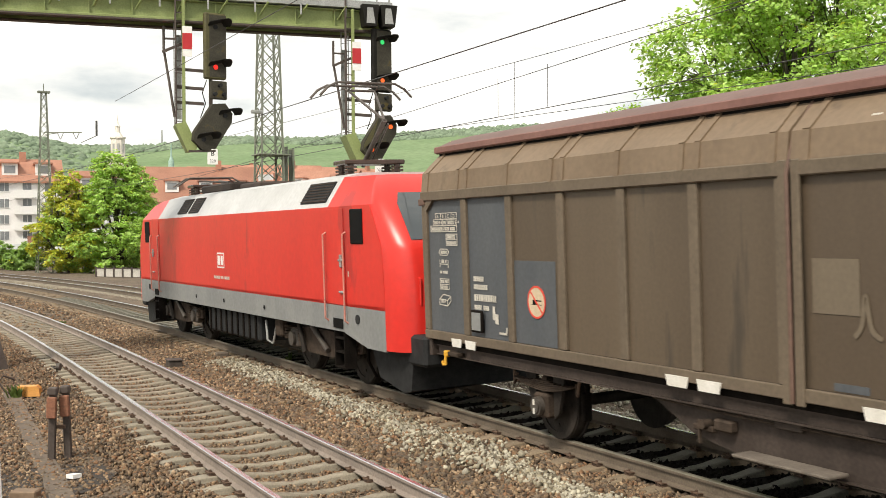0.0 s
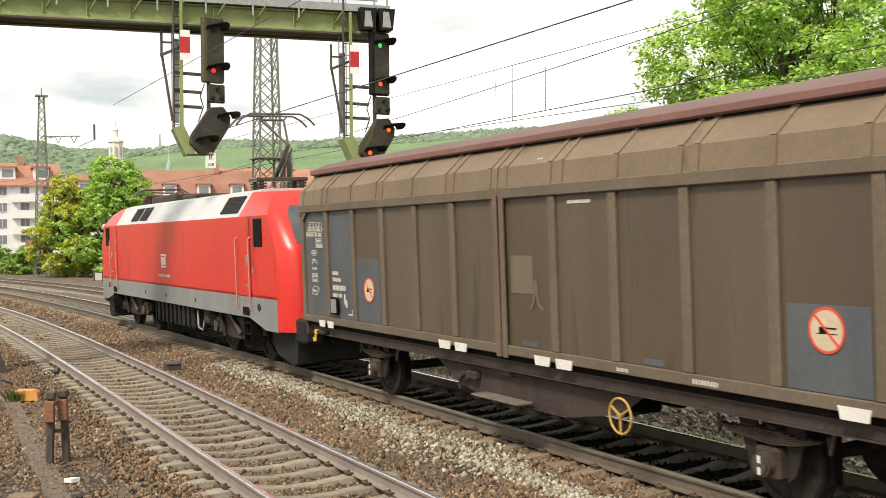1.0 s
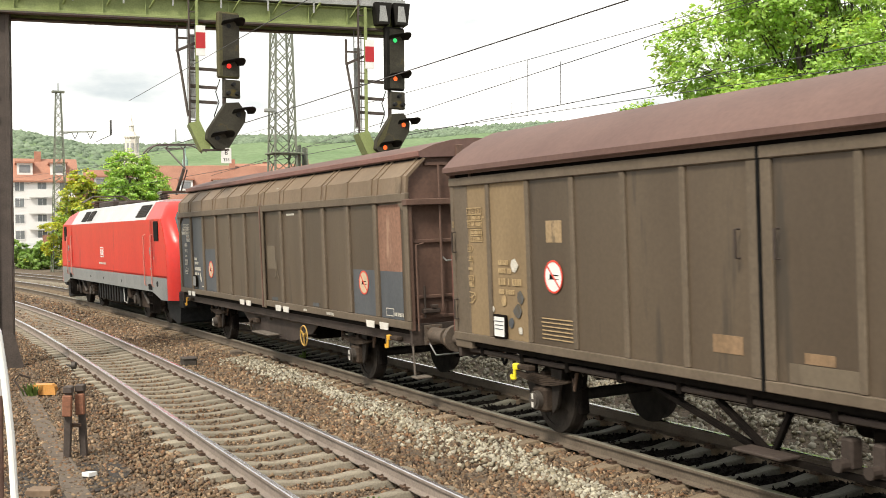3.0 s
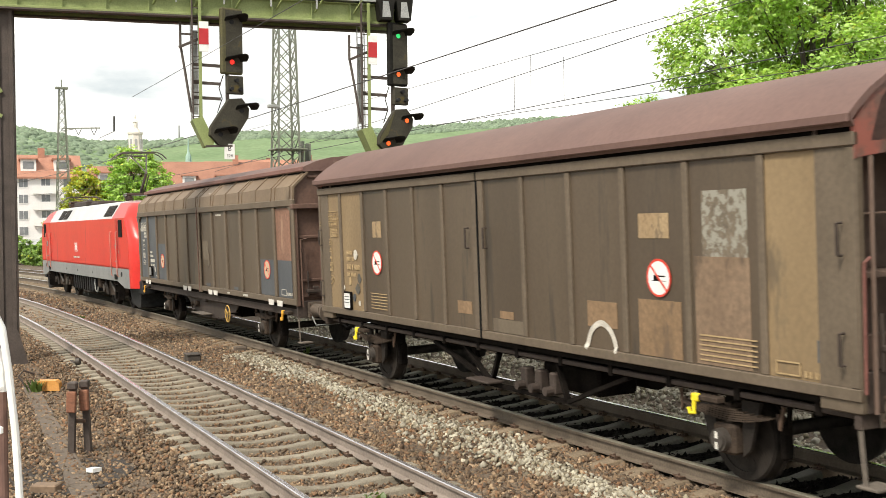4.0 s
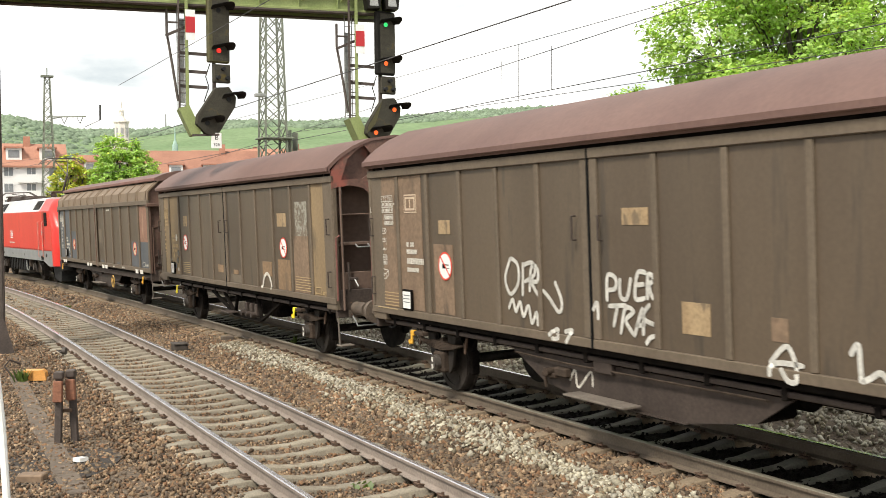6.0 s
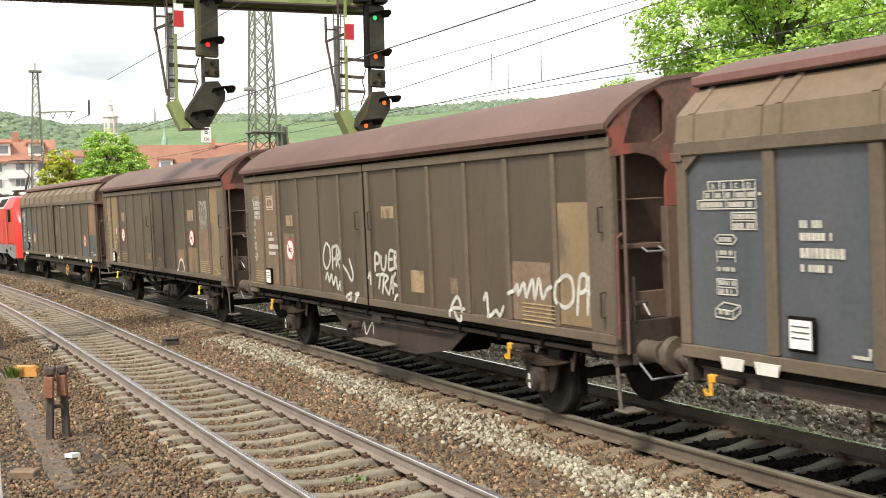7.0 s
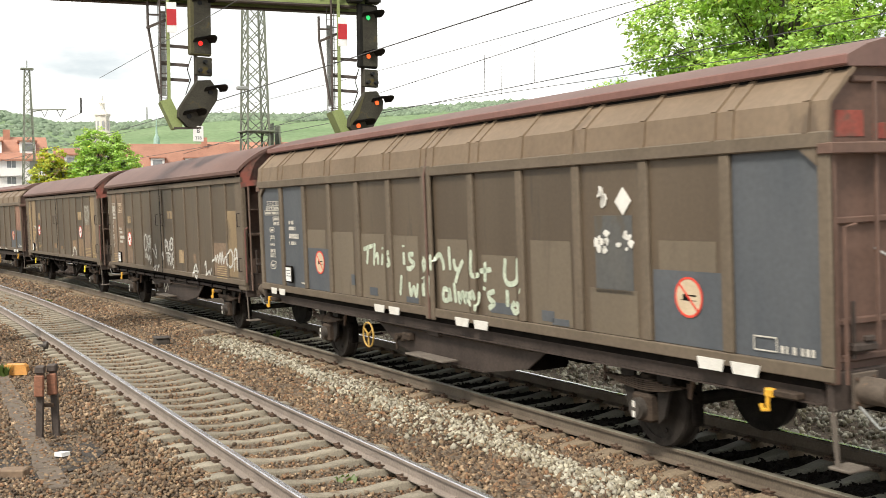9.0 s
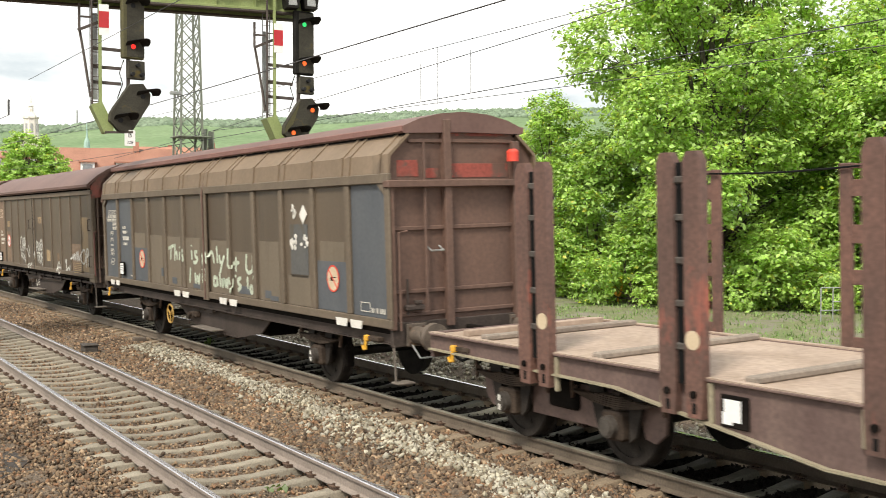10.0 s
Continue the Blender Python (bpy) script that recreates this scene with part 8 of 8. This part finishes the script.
# verge grass beyond the tracks
def verge():
    rng = np.random.default_rng(9)
    n = 22000
    x = rng.uniform(0, 27, n)
    y = rng.uniform(22, 38, n)
    b = (x - np.interp(y, track_b.y, track_b.x)) / np.hypot(1, np.interp(y, track_b.y, track_b.k))
    keep = (b > 10.6 + rng.normal(size=n) * 0.8) & (np.sin(x * 1.7 + np.sin(y * 1.1)) * np.sin(y * 1.5 + x * 0.3) + rng.normal(size=n) * 0.4 > -0.25)
    x, y = x[keep], y[keep]
    n = len(x)
    z = height(x, y)
    a = rng.uniform(0, 6.283, n)
    h = rng.uniform(0.03, 0.13, n)
    w = 0.022
    v = np.stack([np.stack([x - w * np.sin(a), y + w * np.cos(a), z], -1), np.stack([x + w * np.sin(a), y - w * np.cos(a), z], -1),
                  np.stack([x + 0.5 * h * np.cos(a), y + 0.5 * h * np.sin(a), z + h], -1)], 1)
    tagged(new("verge_grass", big_mesh("verge_grass", v.reshape(-1, 3), np.arange(3 * n).reshape(-1, 3), M["blade"])), "rough green grass on the verge", "grass", kind="stuff")
    nn = 36
    sh = Shape()
    ys = np.linspace(-10, 60, nn)
    for yy in ys:
        p, q = along(track_b, 10.2 + 0.3 * math.sin(yy), yy), along(track_b, 40, yy)
        sh.v += [(p.x, p.y, float(height(np.array([p.x]), np.array([p.y]))[0]) + 0.012), (q.x, q.y, -0.2)]
    sh.f += [(2 * i, 2 * i + 1, 2 * i + 3, 2 * i + 2) for i in range(nn - 1)]
    tagged(new("verge", sh.mesh("verge", M["grass"])), "grassy verge beyond the tracks", "verge", kind="structure")


verge()
yl = thing("yellow_marker", "yellow oval marker hoop on the verge", "marker", pose(8.75, 37.6, -0.25))
part("hoop", Shape().tube([(0.12 * math.cos(a * math.pi / 8), 0, 0.62 + 0.3 * math.sin(a * math.pi / 8)) for a in range(16)], 0.05, 8, True), M["yellow"], yl, "yellow hoop")
part("hoop_post", Shape().cyl((0, 0, 0), (0, 0, 0.35), 0.03, 8), M["yellow"], yl)
fr = thing("tube_frame", "pale tubular steel frame on the verge", "frame", pose(13.0, 30.6, -0.25, 0, 0, 8))
for x in (0, 0.38, 0.78):
    part("upright", Shape().cyl((x, 0, 0), (x, 0, 1.0), 0.02, 8), M["galv"], fr)
for z in (0.35, 1.0):
    part("rail_tube", Shape().cyl((0, 0, z), (0.78, 0, z), 0.02, 8), M["galv"], fr)
part("rail_tube", Shape().cyl((0.38, 0, 0.6), (0.78, 0, 0.6), 0.02, 8), M["galv"], fr)

# low wall beyond the far track
wall = thing("low_wall", "low concrete panel wall with dark posts beyond the curve", "wall")
for i in range(9):
    a = Vector((-26.6, 84.5, -0.35)) + Vector((0.86, -0.5, 0)) * i * 0.95
    b = a + Vector((0.86, -0.5, 0)) * 0.95
    part("wall_panel", Shape().bar(a + Vector((0, 0, 0.4)), b + Vector((0, 0, 0.4)), 0.06, 0.6), M["concrete"], wall)
    part("wall_post", Shape().box(a.x - 0.06, a.y - 0.12, -0.4, a.x + 0.06, a.y + 0.0, 0.5), M["darkpost"], wall)
    part("wall_coping", Shape().bar(a + Vector((0, 0, 0.73)), b + Vector((0, 0, 0.73)), 0.14, 0.06), M["darkpost"], wall)


# ---- town ----
def house(name, x, y, turn, w, d, eave, ridge, wall_key, roof_key, floors, cols, label, z0=-0.4, dormers=0, balconies=False):
    h = thing(name, label, "house", pose(x, y, z0, 0, 0, turn), group="houses of the town")
    body = Shape().box(-w / 2, -d / 2, 0, w / 2, d / 2, eave)
    for s in (-1, 1):
        body.add([(s * w / 2, -d / 2, eave), (s * w / 2, d / 2, eave), (s * w / 2, 0, ridge), (s * (w / 2 - 0.3), -d / 2, eave), (s * (w / 2 - 0.3), d / 2, eave), (s * (w / 2 - 0.3), 0, ridge)],
                 [(0, 1, 2), (3, 5, 4), (0, 2, 5, 3), (1, 4, 5, 2), (0, 3, 4, 1)])
    part("wall", body, M[wall_key], h)
    roof = Shape()
    e = 0.5
    for s in (-1, 1):
        k = (ridge - eave) / (d / 2)
        roof.add([(-w / 2 - e, s * (d / 2 + e), eave - e * k), (w / 2 + e, s * (d / 2 + e), eave - e * k), (w / 2 + e, 0, ridge), (-w / 2 - e, 0, ridge),
                  (-w / 2 - e, s * (d / 2 + e), eave - e * k + 0.25), (w / 2 + e, s * (d / 2 + e), eave - e * k + 0.25), (w / 2 + e, 0, ridge + 0.25), (-w / 2 - e, 0, ridge + 0.25)],
                 [(0, 1, 2, 3), (7, 6, 5, 4), (0, 4, 5, 1), (1, 5, 6, 2), (2, 6, 7, 3), (3, 7, 4, 0)])
    rf = part("roof", roof, M[roof_key], h)
    part("chimney", Shape().box(w * 0.2, -0.9, ridge - 1, w * 0.2 + 0.9, -0.1, ridge + 1.2), M["tileroof"], rf)
    fh = eave / floors
    for fl in range(floors):
        for c in range(cols):
            wx = -w / 2 + (c + 0.5) * w / cols
            wz = fl * fh + 0.35 * fh
            win = part("window", Shape().box(wx - 0.65, -d / 2 - 0.06, wz - 0.05, wx + 0.65, -d / 2 + 0.02, wz + 0.55 * fh + 0.05), M["platewhite"], h)
            for k in (0, 1):
                part("pane", Shape().box(wx - 0.55 + k * 0.58, -d / 2 - 0.075, wz + 0.03, wx - 0.02 + k * 0.58, -d / 2 - 0.03, wz + 0.55 * fh - 0.03), M["pane"], win)
            if balconies and c % 3 == 1 and fl:
                bal = part("balcony", Shape().box(wx - 1.6, -d / 2 - 1.3, wz - 0.9, wx + 1.6, -d / 2 - 0.07, wz - 0.7).box(wx - 1.6, -d / 2 - 1.3, wz - 0.7, wx + 1.6, -d / 2 - 1.22, wz + 0.2), M["platewhite"], h)
    for i in range(dormers):
        dx = -w / 2 + (i + 0.5) * w / dormers
        zz = eave + 0.3 * (ridge - eave)
        yy = -d / 2 * 0.72
        dm = part("dormer", Shape().box(dx - 1.0, yy - 0.5, zz - 0.2, dx + 1.0, yy + 2.6, zz + 1.5), M["platewhite"], h)
        part("dormer_roof", Shape().box(dx - 1.25, yy - 0.8, zz + 1.5, dx + 1.25, yy + 2.8, zz + 1.7), M[roof_key], dm)
        part("dormer_window", Shape().box(dx - 0.7, yy - 0.54, zz + 0.2, dx + 0.7, yy - 0.48, zz + 1.2), M["pane"], dm)
    return h


house("apartment_house", -62.0, 152.0, 22, 17, 12, 10.8, 13.9, "render", "tileroof", 5, 6, "white apartment house with balconies and red tiled roof", -0.4, 4, True)
house("apartment_house", -49.5, 160.0, 18, 8, 12, 9.0, 12.6, "render", "tileroof", 5, 4, "white apartment house with red tiled roof", -0.4, 2, True)
house("shed", -52.0, 128.0, 15, 18, 8, 1.6, 2.2, "concrete", "slateroof", 1, 3, "low shed with pale flat roof", -0.4)
house("town_house", -39.5, 172.0, 12, 20, 12, 8.6, 13.9, "cream", "tileroof", 3, 5, "cream town house with brown tiled roof and dormers", -0.4, 4)
house("town_house", -27.5, 176.0, -50, 12, 12, 7.5, 12.0, "cream", "tileroof", 3, 4, "cream town house with red hipped roof and gable", -0.4, 3)
house("town_house", -46.0, 215.0, 10, 26, 13, 11.5, 15.2, "sandstone", "slateroof", 3, 7, "long grey-roofed building in the town", -0.4)
for i, (x, y, t, w, d, e, r, k) in enumerate(((-36, 232, 12, 20, 12, 10.5, 15.4, "tileroof"), (-24, 225, -20, 15, 12, 9.5, 13.8, "tileroof"), (-13, 210, 15, 16, 12, 8, 12.2, "tileroof"), (-4, 228, -8, 18, 12, 8.5, 12.6, "tileroof"),
                                             (8, 215, 10, 16, 12, 7, 11, "tileroof"), (-58, 240, 30, 20, 12, 9, 14, "tileroof"), (-80, 225, 5, 20, 12, 8, 13, "tileroof"), (-92, 205, 25, 20, 12, 7, 12, "tileroof"),
                                             (-22, 260, 40, 22, 12, 12, 16.5, "tileroof"), (-50, 262, 18, 20, 12, 12.5, 17, "tileroof"), (22, 230, -15, 18, 12, 7, 11.5, "tileroof"))):
    house("town_house", x, y, t, w, d, e + 2.6, r + 2.6, ("cream", "render")[i % 2], k, 3, 5, "town house with red tiled roof", -0.4, 2)

# church
ch = thing("church", "pale sandstone church tower with a lantern top", "church", pose(-123.6, 420, -0.4))
part("tower", Shape().box(-3.2, -3.2, 0, 3.2, 3.2, 33), M["sandstone"], ch)
part("gallery", Shape().box(-3.7, -3.7, 33, 3.7, 3.7, 34), M["sandstone"], ch)
part("lantern", Shape().cyl((0, 0, 34), (0, 0, 41), 2.7, 8), M["sandstone"], ch)
for i in range(8):
    a = i * math.pi / 4 + math.pi / 8
    part("opening", Shape().box(2.3 * math.cos(a) - 0.4, 2.3 * math.sin(a) - 0.4, 35.4, 2.3 * math.cos(a) + 0.4, 2.3 * math.sin(a) + 0.4, 39.0), M["slateroof"], ch)
part("cap", Shape().cyl((0, 0, 41), (0, 0, 41.6), 3.1, 8).cyl((0, 0, 41.6), (0, 0, 43.4), 2.2, 8, 1.1).cyl((0, 0, 43.4), (0, 0, 45.6), 1.0, 8, 0.9).cyl((0, 0, 45.6), (0, 0, 46.6), 1.2, 8, 0.5).cyl((0, 0, 46.6), (0, 0, 50), 0.35, 8, 0.06), M["sandstone"], ch, "pale domed cap")
for s in (-1, 1):
    for z in (8, 18, 27):
        part("belfry_window", Shape().box(s * 1.4 - 0.5, -3.26, z, s * 1.4 + 0.5, -3.1, z + 4), M["slateroof"], ch)
sp = thing("church_spire", "slender verdigris spire over the roofs", "church", pose(-123, 500, -0.4))
part("spire_tower", Shape().box(-1.2, -1.2, 0, 1.2, 1.2, 34), M["sandstone"], sp)
part("spire", Shape().cyl((0, 0, 34), (0, 0, 38), 1.5, 8, 1.3).cyl((0, 0, 38), (0, 0, 40), 1.2, 8, 0.5).cyl((0, 0, 40), (0, 0, 47.5), 0.5, 8, 0.05), M["verdigris"], sp, "green copper spire")
pm = thing("radio_mast", "thin grey radio mast on the far hill", "mast", pose(-300, 1180, 60))
part("mast_pole", Shape().cyl((0, 0, 0), (0, 0, 58), 2.0, 6, 0.8), M["galv"], pm)


# ---- hills ----
def ridge(az):
    """Height of the ridge over the eye, as a slope, by the angle from straight ahead."""
    xs = [-60, -35, -25, -21.5, -18.5, -15, -12.5, -10, -7, -4, 0, 4, 8, 15, 40, 70]
    hs = [0.06, 0.075, 0.088, 0.090, 0.079, 0.080, 0.085, 0.089, 0.088, 0.091, 0.095, 0.099, 0.1, 0.1, 0.09, 0.07]
    return np.interp(az, xs, hs)


def hills():
    az = np.linspace(-60, 70, 170)
    rad_ = np.concatenate([np.linspace(420, 1200, 40), np.linspace(1240, 2600, 14)])
    A, R = np.meshgrid(az, rad_)
    k = np.clip((R - 430) / 770, 0, 1)
    f = k ** 1.25
    wob = 4 * np.sin(A * 0.5 + R * 0.006) * k + 3 * np.sin(A * 1.3) * k
    H = 2.6 + ridge(A) * 1200 * f + wob * (1 - f) - np.clip(R - 1240, 0, None) * 0.05
    H = np.where(k <= 0, -2, H)
    X, Y = R * np.sin(np.radians(A)), R * np.cos(np.radians(A))
    n = len(az)
    i = (np.arange(len(rad_) - 1)[:, None] * n + np.arange(n - 1)[None]).ravel()
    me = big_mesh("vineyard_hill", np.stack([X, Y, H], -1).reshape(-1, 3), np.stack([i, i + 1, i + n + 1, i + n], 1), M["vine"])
    me.shade_smooth()
    tagged(new("vineyard_hill", me), "green vineyard hillside behind the town", "hill", kind="structure")
    rng = np.random.default_rng(4)
    ico = bmesh.new()
    bmesh.ops.create_icosphere(ico, subdivisions=1, radius=1)
    bv = np.array([v.co[:] for v in ico.verts])
    bf = np.array([[v.index for v in f_.verts] for f_ in ico.faces])
    ico.free()
    c = []
    for _ in range(24000):
        a = rng.uniform(-34, 26)
        dense = np.clip((-16.5 - a) / 3, 0, 1)
        if rng.uniform() < 0.55 * (1 - dense * 0.4):
            r, s = rng.uniform(1130, 1250), rng.uniform(2, 5)
        elif rng.uniform() < dense:
            r, s = rng.uniform(560, 1200), rng.uniform(2.4, 5)
        elif rng.uniform() < 0.12:
            r, s = rng.uniform(430, 620), rng.uniform(3, 6)
        else:
            continue
        kk = min(max((r - 430) / 770, 0), 1)
        hh = 2.6 + float(ridge(a)) * 1200 * kk ** 1.25 - max(r - 1240, 0) * 0.05
        c.append((r * math.sin(math.radians(a)), r * math.cos(math.radians(a)), hh + s * 0.35 - 2, s))
    c = np.array(c)
    m = len(c)
    v = bv[None] * rng.uniform(0.6, 1.25, (m, 12, 1)) * c[:, None, 3:] * np.array([1, 1, 0.85]) + c[:, None, :3]
    t = bf[None] + 12 * np.arange(m)[:, None, None]
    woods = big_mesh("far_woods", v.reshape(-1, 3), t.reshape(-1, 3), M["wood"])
    woods.shade_smooth()
    tagged(new("far_woods", woods), "green woods along the far ridge, haze in their colour", "woods", kind="stuff")


hills()


# ---- what moves ----
def motions():
    for ob, lead, base in VEHICLES:
        walk(ob, [(t, train_pose(travel(t) + lead, base)) for t in TIMES])
    for ws, y, r in WHEELS:
        walk(ws, [(t, pose(0, y, r, -math.degrees((travel(t) - travel(0)) / r))) for t in WHEEL_TIMES])


motions()
